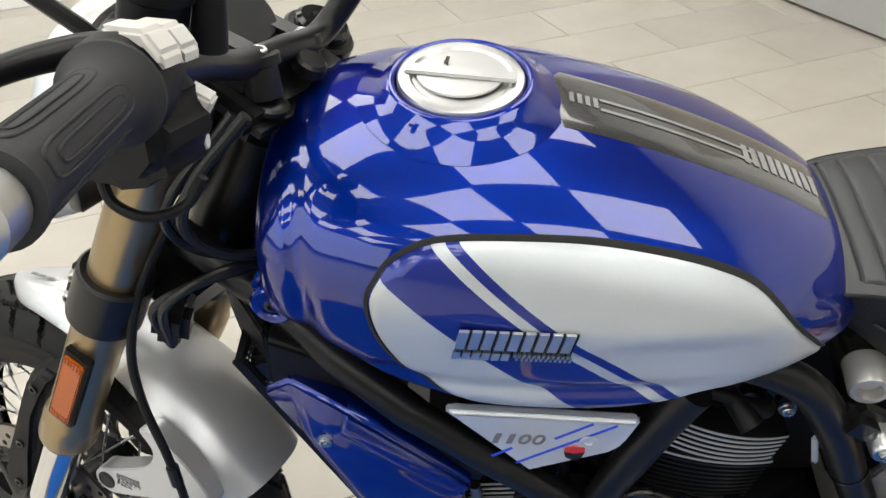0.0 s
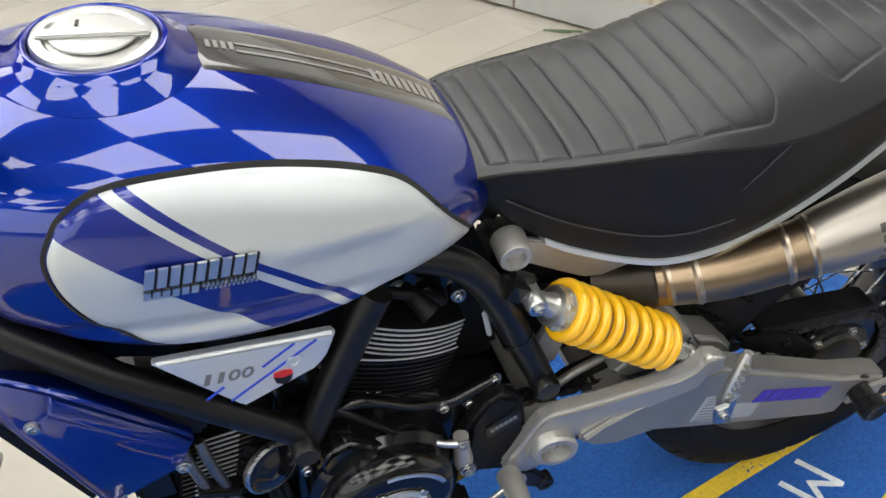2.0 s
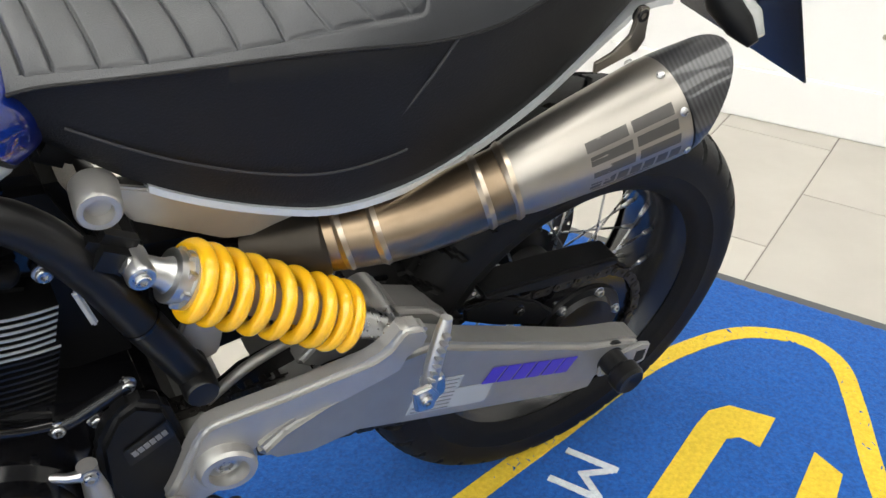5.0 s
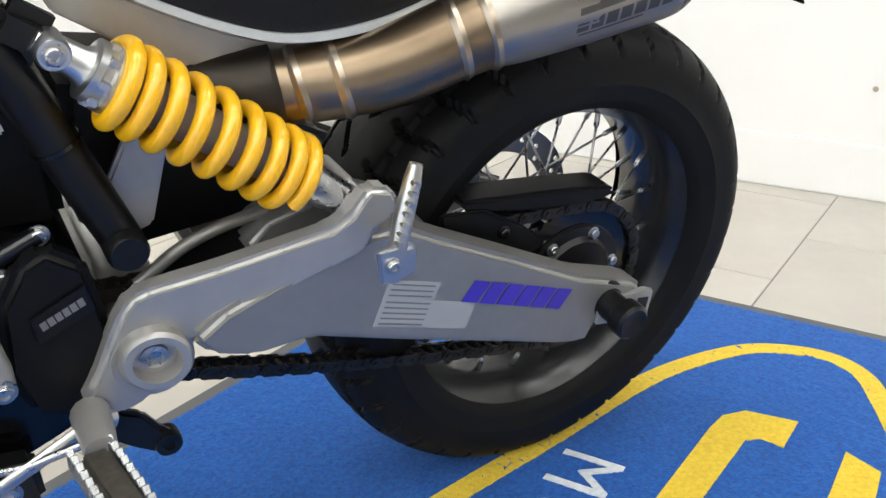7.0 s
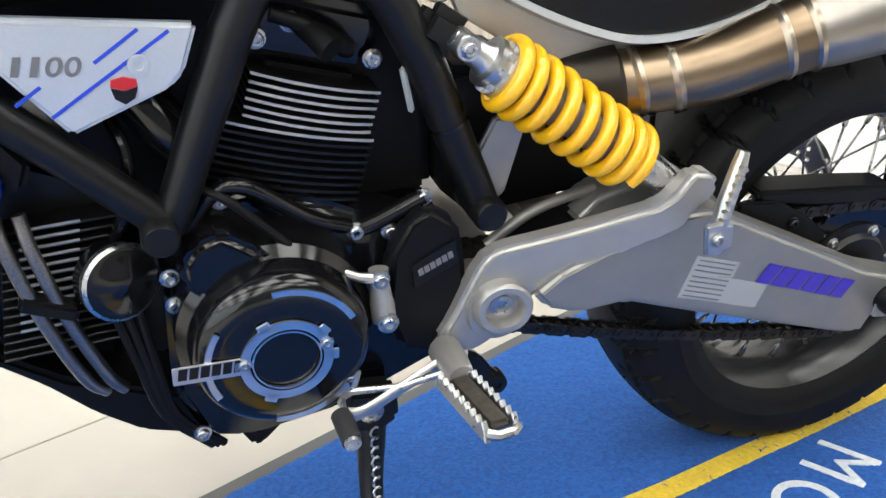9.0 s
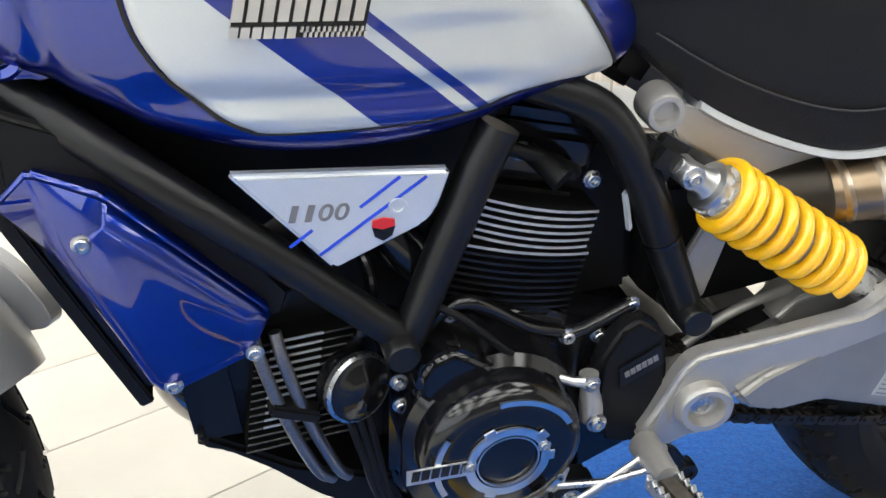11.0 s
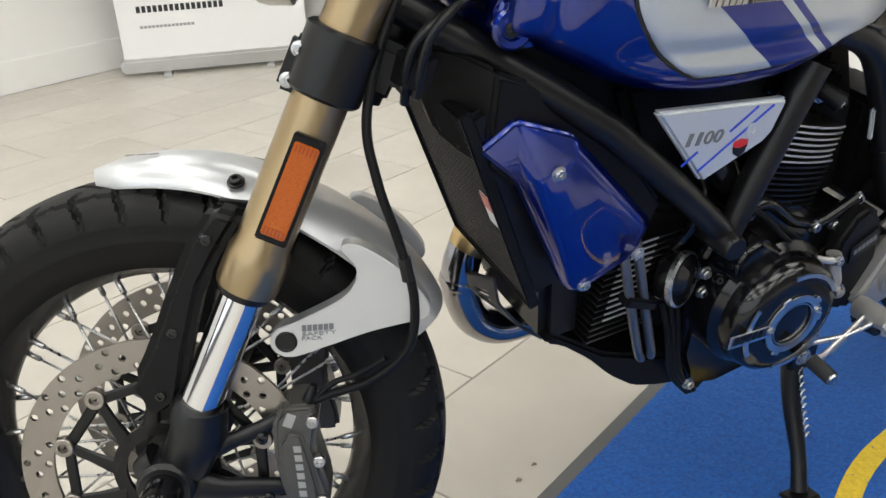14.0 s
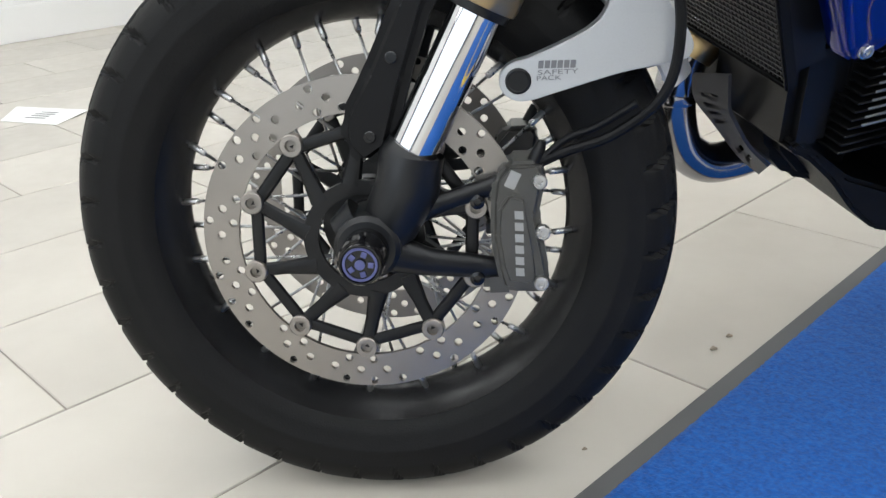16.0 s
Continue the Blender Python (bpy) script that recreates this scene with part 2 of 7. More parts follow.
def lettermarks(count, w, h, m, depth=0.001, slant=0.2, gap=0.25):
    """A row of plain slanted blocks in place of a maker's name; lies in x (along) and y (up) of m."""
    out = []
    step = w / count
    for i in range(count):
        x0, x1 = i * step - w / 2, i * step - w / 2 + step * (1 - gap)
        s = slant * h
        v = [(x0, -h / 2, 0), (x1, -h / 2, 0), (x1 + s, h / 2, 0), (x0 + s, h / 2, 0)]
        v += [(x, y, depth) for x, y, _ in v]
        f = [(3, 2, 1, 0), (4, 5, 6, 7), (0, 1, 5, 4), (1, 2, 6, 5), (2, 3, 7, 6), (3, 0, 4, 7)]
        out.append(([m @ Vector(q) for q in v], f))
    return joined(*out)


SIDE = Matrix(((1, 0, 0, 0), (0, 0, -1, 0), (0, 1, 0, 0), (0, 0, 0, 1)))  # writing on the bike's left side


def on_side(x, y, z, turn=0.0, pitch=0.0):
    """Writing that faces the bike's left; turn: degrees in its plane; pitch: degrees that it looks up."""
    return Matrix.Translation((x, y, z)) @ Matrix.Rotation(radians(-pitch), 4, "X") @ SIDE @ Matrix.Rotation(radians(turn), 4, "Z")

# ---- the showroom ----
ROOM = radians(28.0)  # the tile rows' heading
EX, EY = Vector((math.cos(ROOM), math.sin(ROOM), 0)), Vector((-math.sin(ROOM), math.cos(ROOM), 0))


def room(e, n, z=0.0):
    return EX * e + EY * n + Vector((0, 0, z))


def room_box(e0, e1, n0, n1, z0, z1, bevel=0.0):
    c = room((e0 + e1) / 2, (n0 + n1) / 2, (z0 + z1) / 2)
    return box(c, (e1 - e0, n1 - n0, z1 - z0), (0, 0, 28.0), bevel)


WALL = mat("white_wall_paint", (0.80, 0.79, 0.77), rough=0.6, var=0.03, scale=1.5, grain=0.06, grain_scale=180)
TRIM = mat("white_gloss_trim", (0.82, 0.81, 0.79), rough=0.3, var=0.03, scale=3)
TILE = mat("pale_stone_tile", (0.49, 0.46, 0.405), rough=0.33, var=0.07, scale=5, color2=(0.435, 0.405, 0.355), rough_var=0.05)
GROUT = mat("grout", (0.26, 0.235, 0.205), rough=0.8, var=0.15, scale=30)
DARKWALL = mat("dark_unseen_wall", (0.16, 0.16, 0.17), rough=0.6, var=0.1, scale=2)
CEILING = mat("ceiling_board", (0.13, 0.13, 0.135), rough=0.8, var=0.04, scale=12)


def emitter(name, color, strength):
    m = bpy.data.materials.new(name)
    m.use_nodes = True
    b = m.node_tree.nodes["Principled BSDF"]
    b.inputs["Base Color"].default_value = (0.8, 0.8, 0.8, 1)
    b.inputs["Emission Color"].default_value = (*color, 1)
    b.inputs["Emission Strength"].default_value = strength
    return m


LIGHT = emitter("lit_diffuser", (1.0, 0.97, 0.93), 6.0)

WALL_E, WALL_N, BACK_E, BACK_N, HIGH = 2.15, 3.48, -5.5, -5.0, 2.75
DOOR_0, DOOR_1, DOOR_TOP = 0.565, 2.155, 2.05

floor = tagged(part("floor", *room_box(BACK_E - 0.2, WALL_E + 0.4, BACK_N - 0.2, WALL_N + 0.2, -0.12, -0.002), GROUT, smooth=False), kind="structure",
               label="grout bed of the tiled showroom floor")
tagged(part("ceiling", *room_box(BACK_E - 0.2, WALL_E + 0.4, BACK_N - 0.2, WALL_N + 0.2, HIGH, HIGH + 0.1), CEILING, smooth=False), kind="structure")
# wall with the double door: three pieces round the opening
tagged(part("wall_east", *joined(room_box(WALL_E, WALL_E + 0.25, BACK_N, DOOR_0, 0, HIGH), room_box(WALL_E, WALL_E + 0.25, DOOR_1, WALL_N, 0, HIGH),
                                 room_box(WALL_E, WALL_E + 0.25, DOOR_0, DOOR_1, DOOR_TOP, HIGH)), WALL, smooth=False), kind="structure", label="plain white painted showroom wall with a door opening")
tagged(part("wall_north", *room_box(BACK_E, WALL_E + 0.25, WALL_N, WALL_N + 0.2, 0, HIGH), WALL, smooth=False), kind="structure", label="plain white painted showroom wall")
# west and south walls are unseen, darkened so that black parts reflect less
tagged(part("wall_west", *joined(room_box(BACK_E - 0.2, BACK_E, BACK_N, WALL_N + 0.2, 0, 0.3), room_box(BACK_E - 0.2, BACK_E, BACK_N, WALL_N + 0.2, 2.5, HIGH)), DARKWALL, smooth=False), kind="structure")
tagged(part("wall_south", *joined(room_box(BACK_E - 0.2, WALL_E + 0.25, BACK_N - 0.2, BACK_N, 0, HIGH)), DARKWALL, smooth=False), kind="structure")


def skirting(e0, e1, n0, n1):
    h = 0.145
    return room_box(e0, e1, n0, n1, 0, h, 0.004)


tagged(part("baseboard", *skirting(WALL_E - 0.018, WALL_E - 0.001, BACK_N, DOOR_0 - 0.07), TRIM), kind="structure", label="white painted skirting board")
tagged(part("baseboard", *skirting(WALL_E - 0.018, WALL_E - 0.001, DOOR_1 + 0.07, WALL_N - 0.02), TRIM), kind="structure", label="white painted skirting board")
tagged(part("baseboard", *skirting(BACK_E, WALL_E - 0.02, WALL_N - 0.018, WALL_N - 0.001), TRIM), kind="structure", label="white painted skirting board")

# ceiling panels, set like a chessboard
K = 0
PITCH = 1.0
for i in range(-5, 2):
    for j in range(-4, 4):
        if (i + j) % 2:
            continue
        lamp = new("ceiling_light")
        lamp.matrix_world = Matrix.Translation(room(PITCH * i + 0.1, PITCH * j - 0.2, HIGH)) @ pose(0, 0, 0, 0, 0, 28)
        tagged(lamp, "square flush ceiling panel light, lit white", "ceiling light", "ceiling panel lights")
        if not K:
            part("diffuser", *box((0, 0, -0.009), (0.93, 0.93, 0.008), bevel=0), LIGHT, lamp, smooth=False)
            part("frame", *joined(box((0, 0.475, -0.008), (0.97, 0.02, 0.014), bevel=0), box((0, -0.475, -0.008), (0.97, 0.02, 0.014), bevel=0),
                                  box((0.475, 0, -0.008), (0.02, 0.93, 0.014), bevel=0), box((-0.475, 0, -0.008), (0.02, 0.93, 0.014), bevel=0)), TRIM, lamp, smooth=False)
            K = lamp
        else:
            for o in K.children:
                q = o.copy()
                scene.collection.objects.link(q)
                q.parent = lamp

# shopfront window that fills the west side
pane = part("window_1", *room_box(BACK_E - 0.06, BACK_E - 0.05, BACK_N, WALL_N, 0.3, 2.5), mat("window_glass", (0.8, 0.85, 0.85), rough=0.02), smooth=False)
gm = pane.data.materials[0].node_tree.nodes["Principled BSDF"]
gm.inputs["Transmission Weight"].default_value = 1.0
pane.visible_shadow = False
tagged(pane, kind="structure", label="large clear shopfront window")
day = bpy.data.lights.new("daylight", "AREA")
day.shape, day.size, day.size_y, day.energy, day.color = "RECTANGLE", 7.0, 2.2, 110, (0.92, 0.96, 1.0)
sky_lamp = new("daylight", day)
sky_lamp.matrix_world = look(room(BACK_E + 0.05, -0.8, 1.4), room(0, -0.8, 0.9))

# double door, recessed in its frame
WOODM = bpy.data.materials.new("grey_limed_oak")
WOODM.use_nodes = True
nt = WOODM.node_tree
tcn, mp, nz, cr = (nt.nodes.new(k) for k in ("ShaderNodeTexCoord", "ShaderNodeMapping", "ShaderNodeTexNoise", "ShaderNodeValToRGB"))
mp.inputs["Scale"].default_value = (26, 26, 1.6)
nz.inputs["Scale"].default_value, nz.inputs["Detail"].default_value, nz.inputs["Distortion"].default_value = 1.5, 8, 0.6
cr.color_ramp.elements[0].position, cr.color_ramp.elements[0].color = 0.36, (0.36, 0.31, 0.25, 1)
cr.color_ramp.elements[1].position, cr.color_ramp.elements[1].color = 0.66, (0.56, 0.51, 0.44, 1)
nt.links.new(tcn.outputs["Object"], mp.inputs["Vector"])
nt.links.new(mp.outputs["Vector"], nz.inputs["Vector"])
nt.links.new(nz.outputs["Fac"], cr.inputs["Fac"])
nt.links.new(cr.outputs["Color"], nt.nodes["Principled BSDF"].inputs["Base Color"])
nt.nodes["Principled BSDF"].inputs["Roughness"].default_value = 0.5
KICK = mat("brushed_kick_plate", (0.55, 0.56, 0.57), rough=0.4, metal=0.7, var=0.08, scale=6, rough_var=0.06)
SEAM, DE = 1.372, WALL_E + 0.09
for k, (n0, n1) in enumerate(((DOOR_0 + 0.03, SEAM - 0.0025), (SEAM + 0.0025, DOOR_1 - 0.03))):
    d = part("door_%d" % (k + 1), *room_box(DE, DE + 0.045, n0, n1, 0.012, DOOR_TOP - 0.03, 0.002), WOODM, smooth=False)
    tagged(d, "closed limed oak door leaf with a steel kick plate", kind="structure")
    part("kick_plate", *room_box(DE - 0.0035, DE - 0.0005, n0 + 0.004, n1 - 0.004, 0.016, (0.156, 0.165)[k], 0.0008), KICK, d, "brushed steel kick plate", smooth=False)
tagged(part("door_frame", *joined(room_box(WALL_E - 0.02, DE + 0.06, DOOR_1 - 0.029, DOOR_1 + 0.06, 0, DOOR_TOP + 0.05, 0.006), room_box(WALL_E - 0.02, DE + 0.06, DOOR_0 - 0.06, DOOR_0 + 0.029, 0, DOOR_TOP + 0.05, 0.006),
                                  room_box(WALL_E - 0.02, DE + 0.06, DOOR_0, DOOR_1, DOOR_TOP - 0.029, DOOR_TOP + 0.05, 0.004)), TRIM), kind="structure", label="white painted moulded door frame")
# added dark board behind the leaves stands for the unlit space there
tagged(part("dark_room_beyond", *room_box(DE + 0.05, DE + 0.1, DOOR_0 - 0.05, DOOR_1 + 0.05, 0, DOOR_TOP + 0.1), GAPDARK, smooth=False), kind="structure")

# logo mat under the rear of the bike
MATDIR = radians(26.5)
MA, MB = Vector((math.cos(MATDIR), math.sin(MATDIR), 0)), Vector((-math.sin(MATDIR), math.cos(MATDIR), 0))


def carpet(name, color, dark, grain=1.0):
    m = mat(name, color, rough=0.95, var=0.5, color2=dark, scale=150, grain=grain, grain_scale=300, sheen=0.08)
    return m


MAT_BLUE = carpet("blue_carpet_pile", (0.004, 0.105, 0.42), (0.002, 0.055, 0.25))
MAT_YEL = carpet("yellow_carpet_pile", (0.78, 0.55, 0.035), (0.62, 0.42, 0.02))
MAT_WHITE = carpet("white_carpet_pile", (0.72, 0.74, 0.76), (0.55, 0.58, 0.62))
mat_thing = new("floor_mat")
mat_thing.matrix_world = pose(0, 0, 0, 0, 0, 26.5)
tagged(mat_thing, "blue carpet floor mat with yellow ring and lettering, rubber edge", "floor mat")
A0, A1, B0, B1 = -1.1, 1.30, -1.46, 0.062
part("rubber_edge", *box(((A0 + A1) / 2, (B0 + B1) / 2, 0.003), (A1 - A0, B1 - B0, 0.005), bevel=0.002), mat("mat_rubber", (0.10, 0.10, 0.10), rough=0.7), mat_thing, "dark grey rubber border")


def tuft(a0, a1, b0, b1, step, z, amp, keep=None):
    na, nb = int((a1 - a0) / step), int((b1 - b0) / step)
    rng = np.random.default_rng(5)
    h = rng.random((na + 1, nb + 1)) * amp
    verts = [(a0 + (a1 - a0) * i / na, b0 + (b1 - b0) * j / nb, z + (h[i, j] if 0 < i < na and 0 < j < nb else -z + 0.003)) for i in range(na + 1) for j in range(nb + 1)]
    faces = [(i * (nb + 1) + j, (i + 1) * (nb + 1) + j, (i + 1) * (nb + 1) + j + 1, i * (nb + 1) + j + 1) for i in range(na) for j in range(nb)]
    return verts, faces


part("carpet_top", *tuft(A0 + 0.022, A1 - 0.022, B0 + 0.022, B1 - 0.022, 0.006, 0.0072, 0.0022), MAT_BLUE, mat_thing, "bright blue carpet pile", sharp=180)


def flat(poly, z, material, name, label=""):
    """A carpet inlay with the outline poly in the mat's own plane."""
    bm = bmesh.new()
    vs = [bm.verts.new((x, y, z)) for x, y in poly]
    f = bm.faces.new(vs)
    bmesh.ops.triangulate(bm, faces=[f])
    ex = bmesh.ops.extrude_face_region(bm, geom=list(bm.faces))
    for v in ex["geom"]:
        if isinstance(v, bmesh.types.BMVert):
            v.co.z -= 0.003
    bmesh.ops.recalc_face_normals(bm, faces=bm.faces)
    bm.verts.index_update()
    out = [v.co.copy() for v in bm.verts], [tuple(v.index for v in q.verts) for q in bm.faces]
    bm.free()
    return part(name, *out, material, mat_thing, label, smooth=False)


def on_mat(x, y):
    return x * MA.x + y * MA.y, x * MB.x + y * MB.y


def ribbon(pts, width, name):
    c = [Vector((*q[:2], 0)) for q in spline([(*q, 0) for q in pts], 10, True)]
    n = len(c)
    z0, z1 = 0.0092, 0.006
    verts, faces = [], []
    for i in range(n):
        t = (c[(i + 1) % n] - c[i - 1]).normalized()
        s = Vector((-t.y, t.x, 0)) * width / 2
        verts += [(*(c[i] - s)[:2], z1), (*(c[i] - s)[:2], z0), (*(c[i] + s)[:2], z0), (*(c[i] + s)[:2], z1)]
    for i in range(n):
        j = (i + 1) % n
        for k in range(3):
            faces.append((i * 4 + k, i * 4 + k + 1, j * 4 + k + 1, j * 4 + k))
    return part(name, verts, faces, MAT_YEL, mat_thing, "yellow ring inlay", smooth=False)


ribbon([(0.1, -0.315), (0.44, -0.388), (0.70, -0.452), (0.90, -0.50), (1.03, -0.556), (1.12, -0.625), (1.155, -0.72), (1.12, -0.79), (1.03, -0.835), (0.90, -0.885), (0.6, -1.0), (0.1, -1.07), (-0.35, -0.95), (-0.45, -0.65), (-0.25, -0.40)], 0.034, "ring")
flat([on_mat(*q) for q in ((0.70, -0.34), (0.834, -0.277), (1.02, -0.195), (1.062, -0.181), (1.102, -0.189), (1.145, -0.25), (1.072, -0.283), (1.06, -0.252), (1.04, -0.243), (0.889, -0.306), (0.75, -0.372))], 0.0095, MAT_YEL, "hook_inlay", "yellow hooked inlay")
flat([on_mat(*q) for q in ((1.137, -0.335), (1.135, -0.39), (1.089, -0.415), (0.96, -0.475), (0.90, -0.44), (1.038, -0.383))], 0.0095, MAT_YEL, "bar_inlay", "yellow bar inlay")
for ch, (x, y) in (("M", (0.790, -0.183)), ("O", (0.685, -0.238))):
    a, b = on_mat(x, y)
    lettering(ch, 0.125, Matrix.Translation((a, b, 0.0085)) @ Matrix.Rotation(radians(182), 4, "Z"), MAT_WHITE, mat_thing, "letter", 0.0012, "white carpet letter")

# ---- the motorcycle: x to its rear, y to its right, z up, leaning on its side stand ----
bike = new("motorcycle")
bike.matrix_world = pose(0, 0, 0.0075, 10.52, 0.787, 0)
tagged(bike, "blue and silver roadster motorcycle leaning on its side stand", "motorcycle")
FW, RW = Vector((-0.764, 0.0, 0.3255)), Vector((0.752, -0.024, 0.326))
# the whole front end is built straight ahead and then turned to the right
TURN = Matrix(((0.9186, 0.3831, 0.0971, 0), (-0.3952, 0.8905, 0.2257, 0), (0.0, -0.2457, 0.9694, 0), (0, 0, 0, 1)))
STEER = Matrix.Translation((-0.700, 0.008, 0.289)) @ TURN @ Matrix.Translation(-FW)


def arr(xs, ys):
    """A smooth function through the given stations."""
    p = np.array(spline([(x, y, 0) for x, y in zip(xs, ys)], 12))
    return lambda x: float(np.interp(x, p[:, 0], p[:, 1]))


# -- wheels --
def tyre(at, R, W, bead, blocks, name, parent):
    k = R / 0.32
    wall = [(bead - 0.004, 0.80), (bead + 0.006, 0.91), (bead + 0.012, 0.936), (bead + 0.028 * k, 0.986), (bead + 0.0305 * k, 0.997), (bead + 0.033 * k, 0.990), (bead + 0.048 * k, 1.0), (R - 0.040, 0.992)]
    us = np.linspace(0.985, 0.0, 27)
    drop = np.interp(us[::-1], [0, 0.14, 0.3, 0.47, 0.52, 0.64, 0.70, 0.82, 0.924, 0.985], [0, 0.0006, 0.0018, 0.0042, 0.0052, 0.0085, 0.0105, 0.016, 0.0235, 0.034])[::-1]
    half = wall + [(R - float(d), float(u)) for u, d in zip(us, drop)]
    prof = [(r, -u) for r, u in half] + [(r, u) for r, u in half[-2::-1]]
    per = 16
    seg = blocks * per
    n = len(prof)
    verts, faces = [], []
    for i, (r, hu) in enumerate(prof):
        u = abs(hu)
        for j in range(seg):
            ph = j / per
            side = 0.5 if hu > 0 else 0.0
            depth = 0.0
            if r > R - 0.0345:
                zig = 0.60 + 0.05 * abs(2 * ((ph + side) % 1.0) - 1)
                if u > 0.36 and (ph + side + 0.75 * abs(u - 0.62)) % 1.0 < 0.13:
                    depth = 0.0075 * min(1.0, (u - 0.36) / 0.06) * (0.55 if u > 0.96 else 1.0)
                if abs(u - zig) < 0.032:
                    depth = max(depth, 0.0055)
                if u <= 0.40 and (ph * 0.5 + side + 0.9 * u) % 1.0 < 0.07:
                    depth = max(depth, 0.006)
            a = 2 * math.pi * j / seg
            q = r - depth
            verts.append((at[0] + q * math.cos(a), at[1] + hu * W / 2, at[2] + q * math.sin(a)))
    for i in range(n - 1):
        for j in range(seg):
            faces.append((i * seg + j, i * seg + (j + 1) % seg, (i + 1) * seg + (j + 1) % seg, (i + 1) * seg + j))
    return part(name, verts, faces, RUBBER, parent, "black block-tread tyre", sharp=28)


def rim(at, bead, W, parent, material):
    p = [(bead + 0.012, -W / 2), (bead + 0.014, -W / 2 + 0.004), (bead + 0.002, -W / 2 + 0.008), (bead - 0.004, -W / 2 + 0.02), (bead - 0.016, -W / 2 + 0.03), (bead - 0.018, 0),
         (bead - 0.016, W / 2 - 0.03), (bead - 0.004, W / 2 - 0.02), (bead + 0.002, W / 2 - 0.008), (bead + 0.014, W / 2 - 0.004), (bead + 0.012, W / 2),
         (bead + 0.004, W / 2 - 0.001), (bead - 0.006, W / 2 - 0.012), (bead - 0.022, W / 2 - 0.034), (bead - 0.026, 0), (bead - 0.022, -W / 2 + 0.034), (bead - 0.006, -W / 2 + 0.012), (bead + 0.004, -W / 2 + 0.001)]
    return part("rim", *revolve(p, at, (0, 1, 0), 96, ring=True), material, parent, "black spoked wheel rim")


def spokes(at, hub_r, hub_y, rim_r, rim_y, count, parent):
    """Crossed spokes, each with its nipple, round a wheel."""
    kinds = []
    for side in (-1, 1):
        for lean in (-1, 1):
            a = radians(38) * lean
            p0 = Vector((hub_r * math.cos(a), side * hub_y, hub_r * math.sin(a)))
            p1 = Vector((rim_r, side * rim_y, 0))
            d = (p1 - p0).normalized()
            sp = joined(sweep([p0, p1], 0.0017, 6), sweep([p1 - d * 0.020, p1 - d * 0.018, p1 + d * 0.004], [0.0022, 0.0034, 0.0036], 8))
            me = bpy.data.meshes.new("spoke")
            me.from_pydata([tuple(v) for v in sp[0]], [], sp[1])
            me.materials.append(STEEL)
            me.polygons.foreach_set("use_smooth", [True] * len(me.polygons))
            kinds.append(me)
    for i in range(count):
        ob = new("spoke", kinds[(i % 2) * 2 + (i // 2) % 2])
        ob.parent = parent
        ob.matrix_basis = Matrix.Translation(at) @ Matrix.Rotation(2 * math.pi * i / count, 4, "Y")


def disc_mesh(at, y, r0, r1, thick, cells, hole):
    """A brake disc drilled with three rows of holes."""
    rows = 3
    verts, faces = [], []
    c = Vector((at[0], y, at[2]))

    def put(r, a, h):
        verts.append(c + Vector((r * math.cos(a), h, r * math.sin(a))))
        return len(verts) - 1

    for k in range(rows):
        ra, rb = r0 + (r1 - r0) * k / rows, r0 + (r1 - r0) * (k + 1) / rows
        for j in range(cells):
            a0, a1 = 2 * math.pi * j / cells, 2 * math.pi * (j + 1) / cells
            am, rm = (a0 + a1) / 2, (ra + rb) / 2
            drilled = (j + k) % 2 == 0 and j % 12 not in (4 + k, 10)
            ring = [(ra, a0), (ra, am), (ra, a1), (rm, a1), (rb, a1), (rb, am), (rb, a0), (rm, a0)]
            for h in (-thick / 2, thick / 2):
                out = [put(r, a, h) for r, a in ring]
                if drilled:
                    inn = [put(rm + hole * math.cos(t), am + hole * math.sin(t) / rm, h) for t in [math.pi * 1.25 - (math.pi / 4) * q for q in range(8)]]
                    for q in range(8):
                        faces.append((out[q], out[(q + 1) % 8], inn[(q + 1) % 8], inn[q]))
                    if h > 0:
                        for q in range(8):
                            faces.append((prev[q], prev[(q + 1) % 8], inn[(q + 1) % 8], inn[q]))
                    prev = inn
                else:
                    faces.append(tuple(out))
            for rr, kk in ((r0, 0), (r1, rows - 1)):
                if k == kk:
                    i0, i1, i2, i3 = put(rr, a0, -thick / 2), put(rr, a1, -thick / 2), put(rr, a1, thick / 2), put(rr, a0, thick / 2)
                    faces.append((i0, i1, i2, i3))
    return verts, faces


